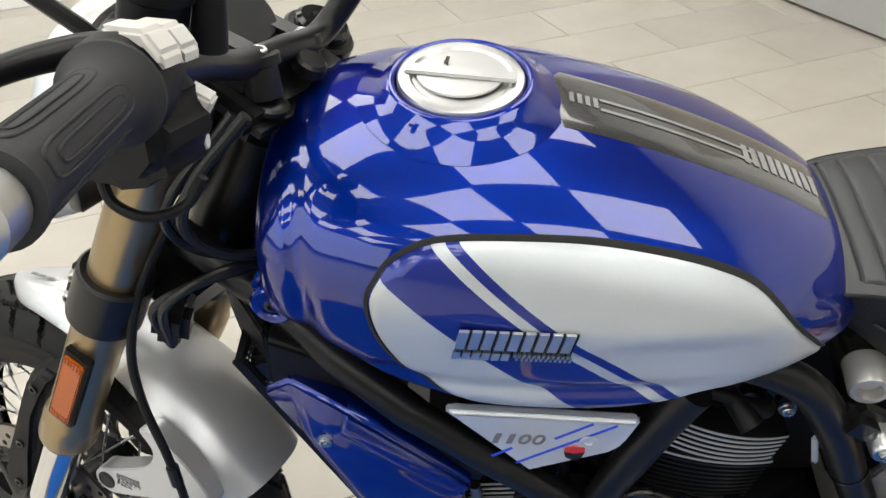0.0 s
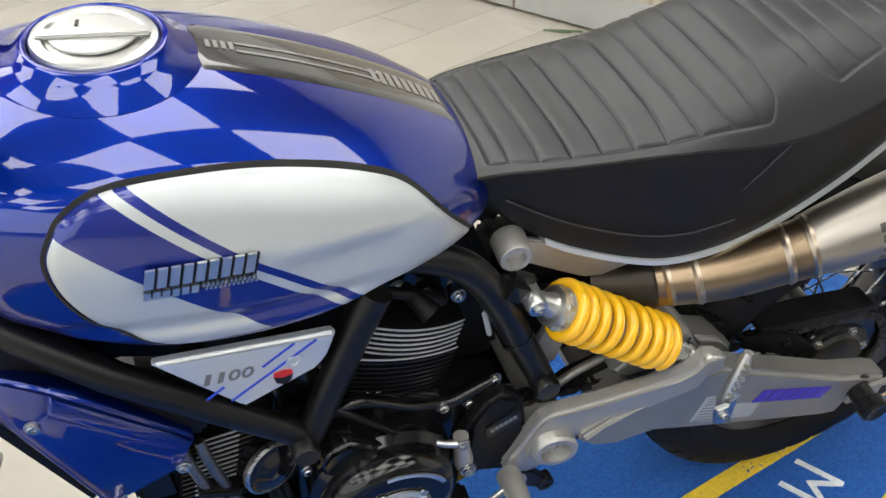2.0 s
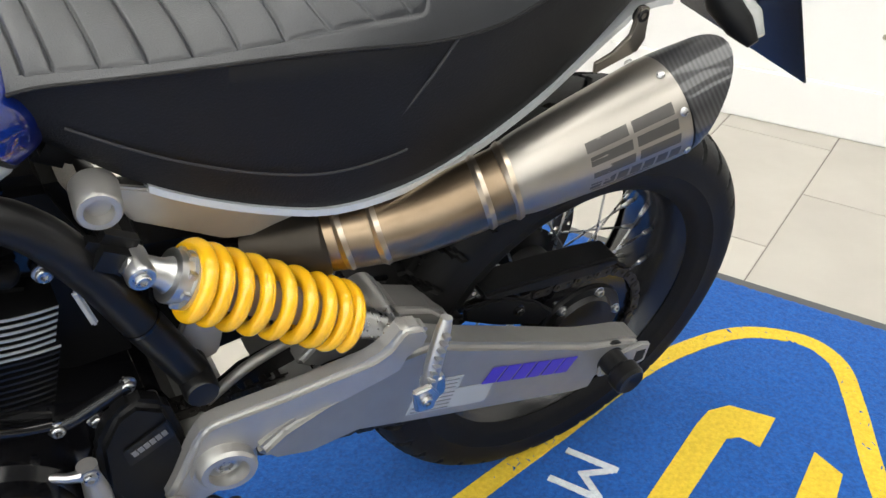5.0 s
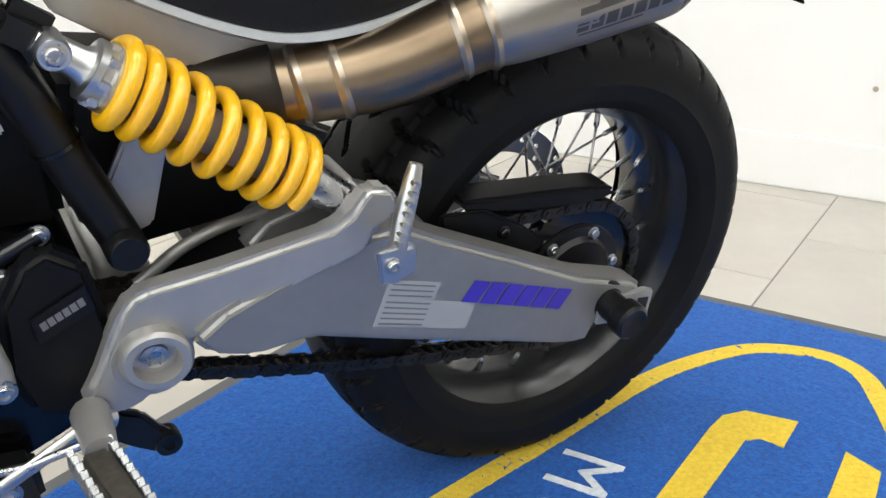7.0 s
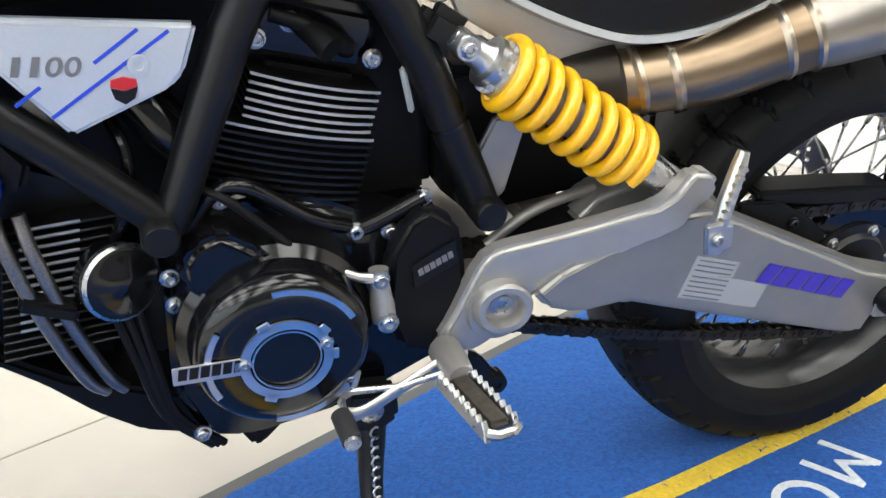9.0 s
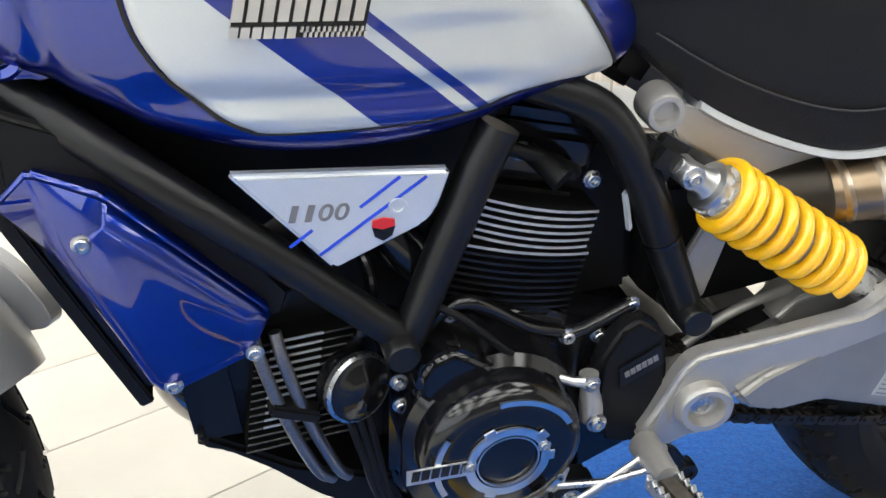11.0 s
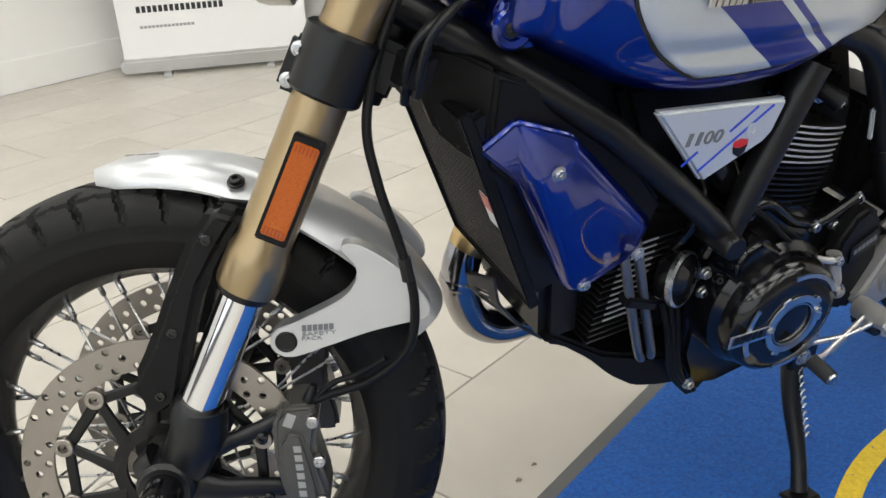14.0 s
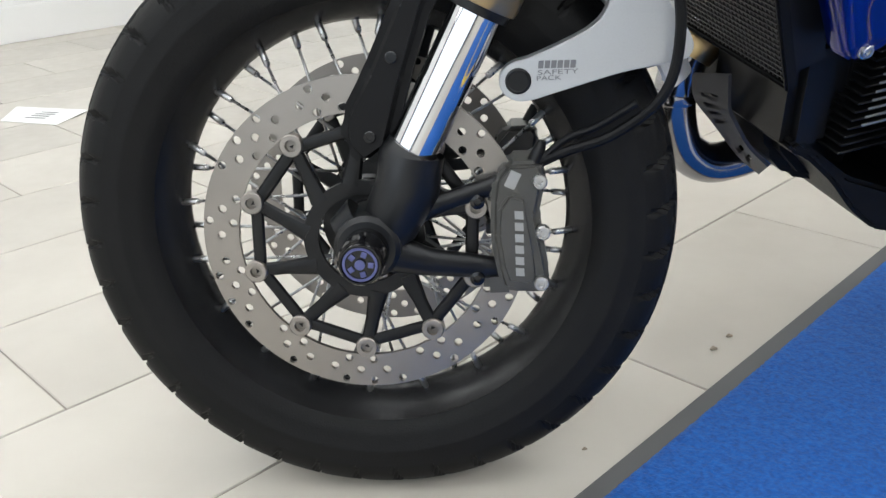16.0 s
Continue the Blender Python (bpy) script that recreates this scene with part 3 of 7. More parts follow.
def carrier(at, y, r_in, r_out, arms, parent):
    """The black disc carrier: a hub ring with forked arms."""
    y0 = Vector((at[0], y, at[2]))
    pieces = [revolve([(r_in, -0.003), (r_in + 0.014, -0.003), (r_in + 0.014, 0.003), (r_in, 0.003)], y0, (0, 1, 0), 48, ring=True)]
    bob, arms_out = [], []
    for i in range(arms):
        a = 2 * math.pi * i / arms + 0.3665
        tip = y0 + Vector((r_out * math.cos(a), 0, r_out * math.sin(a)))
        b = a + 0.22
        foot = y0 + Vector(((r_in + 0.010) * math.cos(b), 0, (r_in + 0.010) * math.sin(b)))
        bow = [y0 + Vector((r * math.cos(q), 0, r * math.sin(q))) for r, q in ((r_out * 0.97, a), (r_out * 0.93, a + 0.16), (r_out * 0.92, a + math.pi / arms), (r_out * 0.93, a + 2 * math.pi / arms - 0.16), (r_out * 0.97, a + 2 * math.pi / arms))]
        arms_out.append(joined(sweep([foot, foot.lerp(tip, 0.5), foot.lerp(tip, 0.85), tip], [0.010, 0.0068, 0.0068, 0.010], 8, squash=((0, 1, 0), 0.45)), sweep(spline(bow, 4), 0.0062, 8, squash=((0, 1, 0), 0.5))))
        bob.append(revolve([(0.0108, -0.004), (0.0108, -0.006), (0.0098, -0.007), (0.0056, -0.007), (0.0050, -0.003), (0, -0.003)], tip, (0, 1, 0), 20))
        bob.append(revolve([(0.0108, -0.004), (0.0108, 0.004), (0, 0.004)], tip, (0, 1, 0), 20))
    hub = part("disc_carrier", *joined(*pieces), BLACK, parent, "black disc carrier")
    for piece in arms_out:
        part("carrier_arm", *piece, BLACK, hub)
    for i in range(arms):
        part("bobbin", *joined(bob[2 * i], bob[2 * i + 1]), DISC_STEEL, parent)


front_wheel = part("front_wheel", *revolve([(0.012, -0.055), (0.03, -0.055), (0.034, -0.045), (0.048, -0.042), (0.05, -0.034), (0.030, -0.026), (0.028, 0.026), (0.05, 0.034), (0.048, 0.042), (0.034, 0.045), (0.03, 0.055), (0.012, 0.055)], FW, (0, 1, 0), 40),
                   BLACK, bike, "front wheel with wire spokes and twin drilled discs")
tyre(FW, 0.306, 0.118, 0.2215, 40, "tyre", front_wheel)
rim(FW, 0.2215, 0.094, front_wheel, RIM_BLACK)
spokes(FW, 0.045, 0.036, 0.201, 0.012, 40, front_wheel)
for y in (-0.086, 0.086):
    part("brake_disc", *disc_mesh(FW, FW.y + y, 0.1205, 0.1545, 0.0045, 66, 0.0042), DISC_STEEL, front_wheel, "drilled steel brake disc", sharp=30)
    carrier(FW, FW.y + y * 1.02, 0.044, 0.1105, 10, front_wheel)
rear_wheel = part("rear_wheel", *revolve([(0.012, -0.07), (0.05, -0.07), (0.055, -0.06), (0.06, -0.045), (0.04, -0.035), (0.038, 0.035), (0.06, 0.045), (0.055, 0.06), (0.012, 0.06)], RW, (0, 1, 0), 40),
                  BLACK, bike, "rear wheel with wire spokes and a wide tyre")
tyre(RW, 0.306, 0.178, 0.209, 36, "tyre", rear_wheel)
rim(RW, 0.209, 0.145, rear_wheel, RIM_BLACK)
spokes(RW, 0.055, 0.045, 0.186, 0.02, 40, rear_wheel)
part("brake_disc", *disc_mesh(RW, RW.y + 0.085, 0.085, 0.122, 0.0045, 48, 0.004), DISC_STEEL, rear_wheel, "drilled steel brake disc", sharp=30)

# sprocket and chain
SPY = -0.112
teeth = []
for i in range(39 * 2):
    a = math.pi * i / 39
    r = 0.0985 if i % 2 else 0.0925
    teeth.append((RW.x + r * math.cos(a), RW.z + r * math.sin(a)))
part("sprocket", *prism(teeth, SPY - 0.0035, SPY + 0.0035, 0), BLACK_GLOSS, rear_wheel, "black rear sprocket")
part("sprocket_carrier", *revolve([(0.03, -0.012), (0.05, -0.012), (0.055, -0.006), (0.068, -0.006), (0.07, 0.0), (0.03, 0.0)], (RW.x, SPY - 0.002, RW.z), (0, 1, 0), 36), BLACK, rear_wheel)
for i in range(6):
    a = math.pi / 3 * i + 0.2
    part("sprocket_nut", *bolt((RW.x + 0.06 * math.cos(a), SPY - 0.008, RW.z + 0.06 * math.sin(a)), r=0.006), STEEL, rear_wheel)
SPF = Vector((0.165, SPY, 0.385))
path = []
for k in range(40):
    path.append((SPF.x + (RW.x - SPF.x) * k / 40, SPF.z + 0.036 + (RW.z + 0.0955 - SPF.z - 0.036) * k / 40))
for k in range(20):
    a = radians(90 - 180 * k / 20)
    path.append((RW.x + 0.0955 * math.cos(a), RW.z + 0.0955 * math.sin(a)))
for k in range(40):
    s = k / 40
    path.append((RW.x + (SPF.x - RW.x) * s, RW.z - 0.0955 + (SPF.z - 0.036 - RW.z + 0.0955) * s - 0.012 * math.sin(math.pi * s)))
for k in range(8):
    a = radians(-90 - 180 * k / 8)
    path.append((SPF.x + 0.036 * math.cos(a), SPF.z + 0.036 * math.sin(a)))
P2 = np.array(path + path[:1])
seglen = np.r_[0, np.cumsum(np.hypot(*np.diff(P2, axis=0).T))]
links = int(seglen[-1] / 0.01588)
link_bits = []
PLATE = [(0.0079 * sgn + 0.0072 * math.cos(t), 0.0072 * math.sin(t)) for sgn, t0 in ((1, -115), (-1, 65)) for t in (radians(t0 + 230 * j / 8) for j in range(9))]
for i in range(links):
    s0, s1 = seglen[-1] * i / links, seglen[-1] * (i + 1) / links
    a = Vector((np.interp(s0, seglen, P2[:, 0]), 0, np.interp(s0, seglen, P2[:, 1])))
    b = Vector((np.interp(s1, seglen, P2[:, 0]), 0, np.interp(s1, seglen, P2[:, 1])))
    w = 0.0095 if i % 2 else 0.0068
    ang = math.degrees(math.atan2(b.z - a.z, b.x - a.x))
    c = (a + b) / 2
    for sgn in (-1, 1):
        link_bits.append(moved(prism(PLATE, sgn * w - 0.001, sgn * w + 0.001, 0), pose(c.x, SPY, c.z, 0, -ang, 0)))
    link_bits.append(revolve([(0.0, -0.0122), (0.0030, -0.0122), (0.0030, -0.0098), (0.0048, -0.0098), (0.0048, 0.0095)], (a.x, SPY, a.z), (0, 1, 0), 10))
part("drive_chain", *joined(*link_bits), CHAIN, bike, "oily drive chain")

# -- fork --


def on_fork(z, side=-1, ahead=0.0):
    return Vector((-0.668 + 0.40 * (z - 0.55) - ahead, side * 0.112, z))


fork = part("fork", *sweep([Vector((-0.563, 0, 0.72)), Vector((-0.470, 0, 0.953))], 0.024, 20), BLACK, bike, "upside-down fork with gold outer tubes")
FOOT = mat("black_cast_foot", (0.009, 0.0095, 0.011), rough=0.36, metal=0.3, var=0.2, scale=30, grain=0.08, grain_scale=700)
for side in (-1, 1):
    gold = [on_fork(z, side) for z in (0.548, 0.5485, 0.553, 0.578, 0.585, 0.595, 0.70, 0.85, 0.985)]
    part("outer_tube", *sweep(gold, [0.026, 0.0305, 0.0315, 0.0315, 0.0312, 0.0275, 0.0275, 0.0275, 0.0275], 28), GOLD, fork, "gold anodised outer tube")
    part("dust_seal", *sweep([on_fork(0.541, side), on_fork(0.549, side)], [0.0265, 0.0275], 24), BLACK, fork)
    part("stanchion", *sweep([on_fork(0.40, side), on_fork(0.548, side)], 0.0225, 28), CHROME, fork, "polished chrome inner tube")
    foot = on_fork(0.418, side)
    ax = Vector((FW.x + 0.009, side * 0.112, FW.z + 0.008))
    part("fork_foot", *joined(sweep([foot + Vector((0.002, 0, 0.004)), foot, foot.lerp(ax, 0.35) + Vector((0.010, 0, 0)), ax.lerp(foot, 0.2) + Vector((0.010, 0, 0)), ax.lerp(foot, 0.02) + Vector((0.006, 0, 0))], [0.025, 0.029, 0.0295, 0.027, 0.02], 22),
                              revolve([(0.0, -0.03), (0.026, -0.03), (0.030, -0.025), (0.031, 0.024), (0.027, 0.03), (0, 0.03)], ax, (0, 1, 0), 28),
                              sweep([ax + Vector((0.01, 0, -0.01)), ax + Vector((0.055, side * -0.006, -0.020)), ax + Vector((0.123, side * -0.02, -0.026))], [0.020, 0.0135, 0.0105], 14, squash=((0, 1, 0), 0.7)),
                              sweep([ax + Vector((0.025, 0, 0.025)), ax + Vector((0.07, side * -0.006, 0.041)), ax + Vector((0.118, side * -0.02, 0.058))], [0.016, 0.0085, 0.0095], 14, squash=((0, 1, 0), 0.7)),
                              sweep([ax + Vector((-0.03, side * 0.005, 0.008)), ax + Vector((-0.01, side * 0.005, 0.022))], [0.012, 0.02], 12)), FOOT, fork, "black cast fork foot with calliper arms")
    part("axle_slider", *revolve([(0.0175, 0.0), (0.0205, 0.004), (0.0205, 0.040), (0.018, 0.045), (0.0165, 0.045), (0.0155, 0.042), (0.0, 0.042)], ax + Vector((0, side * 0.026, 0)), (0, side, 0), 28), BLACK_GLOSS, fork, "black axle slider")
    part("slider_insert", *joined(revolve([(0.0130, 0.0), (0.0152, 0.0), (0.0152, 0.0015), (0.0130, 0.0015)], ax + Vector((0, side * 0.0685, 0)), (0, side, 0), 28, ring=True),
                                  *[box(ax + Vector((0.0092 * math.cos(k * 1.2566), side * 0.0690, 0.0092 * math.sin(k * 1.2566))), (0.005, 0.0012, 0.005), (0, -72 * k, 0), 0.0004, 1) for k in range(5)],
                                  revolve([(0.0, 0.001), (0.0045, 0.001), (0.0045, 0.003), (0.0, 0.003)], ax + Vector((0, side * 0.068, 0)), (0, side, 0), 16)), mat("blue_anodised", (0.12, 0.13, 0.30), rough=0.3, metal=0.8), fork, "blue anodised insert")
    # fork protector ahead of the chrome
    g = [(-0.668, 0.622), (-0.700, 0.630), (-0.722, 0.600), (-0.745, 0.546), (-0.768, 0.485), (-0.787, 0.445), (-0.784, 0.418), (-0.763, 0.398), (-0.738, 0.418), (-0.726, 0.48), (-0.709, 0.548), (-0.690, 0.585)]
    guard_p = part("fork_guard", *prism(g, side * 0.098 - 0.020, side * 0.098 + 0.020, 0.010, 3), PLASTIC, fork, "black plastic fork guard")
    for x, z in ((-0.704, 0.598), (-0.758, 0.43), (-0.742, 0.500)):
        part("guard_bolt", *bolt((x, side * 0.1175, z), (0, side, 0), 0.0055, 0.003), BLACK_GLOSS, guard_p)
TILTF = math.atan(0.40)
part("reflector", *joined(prism([(-0.012, -0.047), (0.012, -0.047), (0.012, 0.047), (-0.012, 0.047)], -0.003, 0.003, 0.0012)), AMBER, fork, "amber side reflector").matrix_basis = Matrix.Translation(on_fork(0.655) + Vector((0.006, -0.0335, 0))) @ Matrix.Rotation(TILTF, 4, "Y")
part("reflector_base", *prism([(-0.0155, -0.054), (0.0155, -0.054), (0.0155, 0.054), (-0.0155, 0.054)], -0.003, 0.006, 0.0015), PLASTIC, fork).matrix_basis = Matrix.Translation(on_fork(0.655) + Vector((0.006, -0.0305, 0))) @ Matrix.Rotation(TILTF, 4, "Y")
for k in (-1, 1):
    part("reflector_band", *joined(*[box((-0.009 + 0.0036 * q, -0.0034, k * 0.0415), (0.0016, 0.0012, 0.007), bevel=0) for q in range(6)]), mat("dark_amber", (0.30, 0.05, 0.004), rough=0.2), fork).matrix_basis = Matrix.Translation(on_fork(0.655) + Vector((0.006, -0.0335, 0))) @ Matrix.Rotation(TILTF, 4, "Y")

for z0, z1, nm in ((0.738, 0.797, "lower_clamp"), (0.953, 0.985, "upper_clamp")):
    zm = (z0 + z1) / 2
    c = on_fork(zm)
    clamp = part(nm, *box((c.x + 0.03, 0, zm), (0.075, 0.17, (z1 - z0) * 0.85), (0, 21.8, 0), 0.010), BLACK, fork, "black fork clamp")
    for side in (-1, 1):
        part("clamp_ring", *sweep([on_fork(z0, side), on_fork(z0 + 0.003, side), on_fork(z1 - 0.003, side), on_fork(z1, side)], [0.0335, 0.0365, 0.0365, 0.0335], 28), BLACK, clamp)
        part("clamp_ear", *box(on_fork(zm, side) + Vector((-0.034, 0, 0)), (0.022, 0.024, (z1 - z0) * 0.9), (0, 21.8, 0), 0.005), BLACK, clamp)
    for side in (-1, 1):
        for dz in ((-0.014, 0.014) if z0 < 0.9 else (0,)):
            part("pinch_bolt", *bolt(on_fork(zm + dz, side) + Vector((-0.036, side * 0.012, 0)), (0, side, 0), 0.0055, 0.005), STEEL, clamp)
for side in (-1, 1):
    part("fork_cap", *revolve([(0.028, 0.0), (0.028, 0.008), (0.024, 0.012), (0.014, 0.012), (0.012, 0.009), (0.0, 0.009)], on_fork(0.985, side), (0.4, 0, 1), 28), BLACK_GLOSS, fork, "black fork cap")

# front brake calliper
CALM = mat("grey_calliper", (0.090, 0.088, 0.082), rough=0.4, metal=0.6, var=0.1, scale=40)
for side in (-1, 1):
    y = side * 0.082
    cal = [(-0.647, 0.398), (-0.636, 0.413), (-0.608, 0.416), (-0.600, 0.408), (-0.602, 0.384), (-0.604, 0.366), (-0.597, 0.341), (-0.589, 0.314), (-0.588, 0.293), (-0.609, 0.290), (-0.631, 0.291), (-0.638, 0.311), (-0.646, 0.343), (-0.648, 0.375)]
    caliper = part("brake_calliper", *prism(cal, y - 0.028, y + 0.028, 0.008, 3), CALM, fork, "grey radial brake calliper")
    part("calliper_face", *prism([(-0.641, 0.372), (-0.632, 0.386), (-0.617, 0.384), (-0.611, 0.360), (-0.604, 0.334), (-0.599, 0.308), (-0.606, 0.300), (-0.626, 0.300), (-0.633, 0.316), (-0.640, 0.345)], y + side * 0.029 - 0.004, y + side * 0.029 + 0.004, 0.0035, 3), CALM, caliper)
    part("bleed_nipple", *sweep([(-0.612, y + side * 0.012, 0.412), (-0.608, y + side * 0.012, 0.424), (-0.606, y + side * 0.012, 0.432)], [0.007, 0.006, 0.004], 12), BLACK, caliper)
    part("calliper_lug", *box((-0.640, y, 0.385), (0.03, 0.04, 0.026), (0, 10, 0), 0.006), CALM, caliper)
    part("calliper_lug", *box((-0.634, y, 0.296), (0.03, 0.04, 0.024), (0, -6, 0), 0.006), CALM, caliper)
    if side < 0:
        for k in range(6):
            part("calliper_mark", *lettermarks(1, 0.0098, 0.0078, on_side(-0.6165 - 0.0011 * k, y - 0.0335, 0.314 + 0.0108 * k, 98), 0.0006, 0.12, 0.22), MARK_GREY, caliper, "pale raised letter block")
        part("calliper_flash", *moved(box((0, 0, 0), (0.010, 0.016, 0.001), bevel=0.0003), on_side(-0.630, y - 0.0285, 0.398, -20)), MARK_GREY, caliper)
    for x, z in ((-0.606, 0.399), (-0.596, 0.303), (-0.599, 0.352)):
        part("calliper_bolt", *revolve([(0.0068, 0), (0.0068, 0.008), (0.0055, 0.0095), (0.003, 0.0095), (0.0028, 0.006), (0.0, 0.006)], (x, y + side * 0.026, z), (0, side, 0), 18), STEEL, caliper)
    for x, z in ((-0.655, 0.300), (-0.660, 0.374)):
        part("calliper_bolt", *revolve([(0.0068, 0), (0.0068, 0.006), (0.0035, 0.007), (0.003, 0.004), (0.0, 0.004)], (x, side * 0.100, z), (0, side, 0), 16), BLACK_GLOSS, caliper)
    part("sensor_cable", *sweep(spline([(-0.61, side * 0.095, 0.41), (-0.585, side * 0.098, 0.436), (-0.56, side * 0.105, 0.45), (-0.53, side * 0.118, 0.475)], 6), 0.0035, 8), PLASTIC, fork)

# front mudguard
GUARD_A = [104, 98, 90, 80, 70, 60, 50, 42, 36, 30]
GR = [0.320, 0.326, 0.331, 0.334, 0.335, 0.336, 0.339, 0.342, 0.343, 0.342]
GWID = [0.014, 0.036, 0.048, 0.057, 0.064, 0.070, 0.076, 0.079, 0.080, 0.076]
rA = arr(GUARD_A[::-1], GR[::-1])
wA = arr(GUARD_A[::-1], GWID[::-1])
NA, NY = 60, 20
verts, faces = [], []
for k in range(NA + 1):
    a = 104 - 74 * k / NA
    r, w = rA(a), wA(a)
    for layer in (0, 1):
        for j in range(NY + 1):
            s = -1 + 2 * j / NY
            drop = 0.026 * abs(s) ** 3.0 + 0.005 * s * s
            rr = r - drop * (0.4 + 0.6 * min(1, w / 0.07)) - layer * 0.003
            ww = w * (1 - 0.02 * layer)
            verts.append((FW.x + rr * math.cos(radians(a)), FW.y + ww * s * (1.0 - 0.04 * abs(s) ** 6), FW.z + rr * math.sin(radians(a))))
M2 = 2 * (NY + 1)
for k in range(NA):
    for j in range(NY):
        faces.append((k * M2 + j, k * M2 + j + 1, (k + 1) * M2 + j + 1, (k + 1) * M2 + j))
        faces.append((k * M2 + NY + 1 + j, (k + 1) * M2 + NY + 1 + j, (k + 1) * M2 + NY + 2 + j, k * M2 + NY + 2 + j))
    for j in (0, NY):
        faces.append((k * M2 + j, (k + 1) * M2 + j, (k + 1) * M2 + NY + 1 + j, k * M2 + NY + 1 + j))
for k in (0, NA):
    for j in range(NY):
        faces.append((k * M2 + j, k * M2 + j + 1, k * M2 + NY + 2 + j, k * M2 + NY + 1 + j))
guard = part("front_mudguard", verts, faces, SILVER_GLOSS, bike, "satin silver front mudguard", sharp=50)
for side in (-1, 1):
    arm = [(-0.6485, 0.481), (-0.647, 0.491), (-0.638, 0.500), (-0.622, 0.506), (-0.579, 0.530), (-0.563, 0.548), (-0.562, 0.567), (-0.577, 0.586), (-0.560, 0.590), (-0.530, 0.574), (-0.505, 0.552), (-0.487, 0.528), (-0.489, 0.514), (-0.505, 0.508), (-0.545, 0.497), (-0.592, 0.479), (-0.625, 0.467), (-0.642, 0.471)]
    y = side * 0.090
    part("side_stay", *prism([q[:2] for q in spline([(*q, 0) for q in arm], 4, True)], y - 0.012, y + 0.012, 0.005, 3), SILVER_GLOSS, guard, "silver mudguard stay")
    part("stay_bolt", *revolve([(0.0115, -0.006), (0.0115, 0.001), (0.0095, 0.0016), (0.0085, 0.0008), (0.0, 0.0008)], (-0.632, y + side * 0.012, 0.4845), (0, side, 0), 20), BLACK, guard)
for k in range(6):
    part("stay_mark", *lettermarks(1, 0.0055, 0.0066, on_side(-0.6135 + 0.0055 * k, -0.1023, 0.5000 + 0.0005 * k, 6), 0.0006, 0.1, 0.18), LETTER_GREY, guard, "dark letter block")
lettering("SAFETY", 0.0058, on_side(-0.5985, -0.1023, 0.4945, 6), LETTER_GREY, guard, "stay_word", 0.0003, "grey printed word", width=0.035)
lettering("PACK", 0.0058, on_side(-0.6060, -0.1023, 0.4888, 6), LETTER_GREY, guard, "stay_word", 0.0003, "grey printed word", width=0.021)
part("guard_screw", *bolt((-0.685, -0.052, 0.6395), (-0.05, -0.45, 0.9), 0.007), BLACK, guard)
for sd in (-1, 1):
    part("guard_bridge", *prism([(-0.705, 0.624), (-0.66, 0.620), (-0.63, 0.595), (-0.66, 0.575), (-0.69, 0.60)], sd * 0.062 - 0.010, sd * 0.062 + 0.010, 0.005), PLASTIC, guard, "black mudguard bracket")
part("guard_print", *joined(*[moved(box((0, 0, 0), (0.010, 0.004, 0.0006), bevel=0), Matrix.Translation((-0.800 + 0.012 * k, -0.012, 0.6547 + 0.001 * k)) @ Matrix.Rotation(radians(-6), 4, "Y")) for k in range(3)]), LETTER_GREY, guard, "small dark print")

for o in (fork, front_wheel, guard):
    o.matrix_basis = STEER

# -- tank --
TX = [-0.378, -0.375, -0.366, -0.348, -0.334, -0.318, -0.29, -0.26, -0.20, -0.13, -0.05, 0.02, 0.07, 0.105, 0.130, 0.146, 0.152]
t_top = arr(TX, [0.845, 0.872, 0.893, 0.908, 0.917, 0.923, 0.930, 0.934, 0.937, 0.927, 0.903, 0.876, 0.853, 0.834, 0.818, 0.802, 0.790])
t_w = arr(TX, [0.080, 0.097, 0.112, 0.124, 0.124, 0.136, 0.147, 0.156, 0.167, 0.1715, 0.169, 0.159, 0.141, 0.122, 0.106, 0.090, 0.070])
t_bot = arr(TX, [0.757, 0.754, 0.751, 0.747, 0.740, 0.732, 0.718, 0.702, 0.684, 0.679, 0.686, 0.708, 0.719, 0.724, 0.730, 0.738, 0.748])
UP, LOW = 2.35, 4.0


def t_mid(x):
    return t_bot(x) + 0.46 * (t_top(x) - t_bot(x))


def dent(x, z):
    """Depth of the pressed fold and hollow in the tank's side."""
    fold = math.exp(-max(0.0, abs(x + 0.13) - 0.09) ** 2 / 0.0016)
    d = 0.0065 * fold * math.exp(-((z - 0.750) / 0.011) ** 2)
    return d + 0.006 * math.exp(-((x + 0.02) / 0.075) ** 2 - ((z - 0.795) / (0.014 if z > 0.795 else 0.035)) ** 2)


def tank_y(x, z):
    """Half width of the tank at x and z."""
    return tank_hull(x, z) - dent(x, z)


def tank_hull(x, z):
    zm = t_mid(x)
    if z > zm:
        c = min(0.999, (z - zm) / (t_top(x) - zm))
        return t_w(x) * (1 - c ** UP) ** (1 / UP)
    c = min(0.999, (zm - z) / (zm - t_bot(x)))
    return t_w(x) * (1 - c ** LOW) ** (1 / LOW)


def tank_z(x, y):
    zm = t_mid(x)
    return zm + (t_top(x) - zm) * (1 - min(0.999, abs(y) / t_w(x)) ** UP) ** (1 / UP)


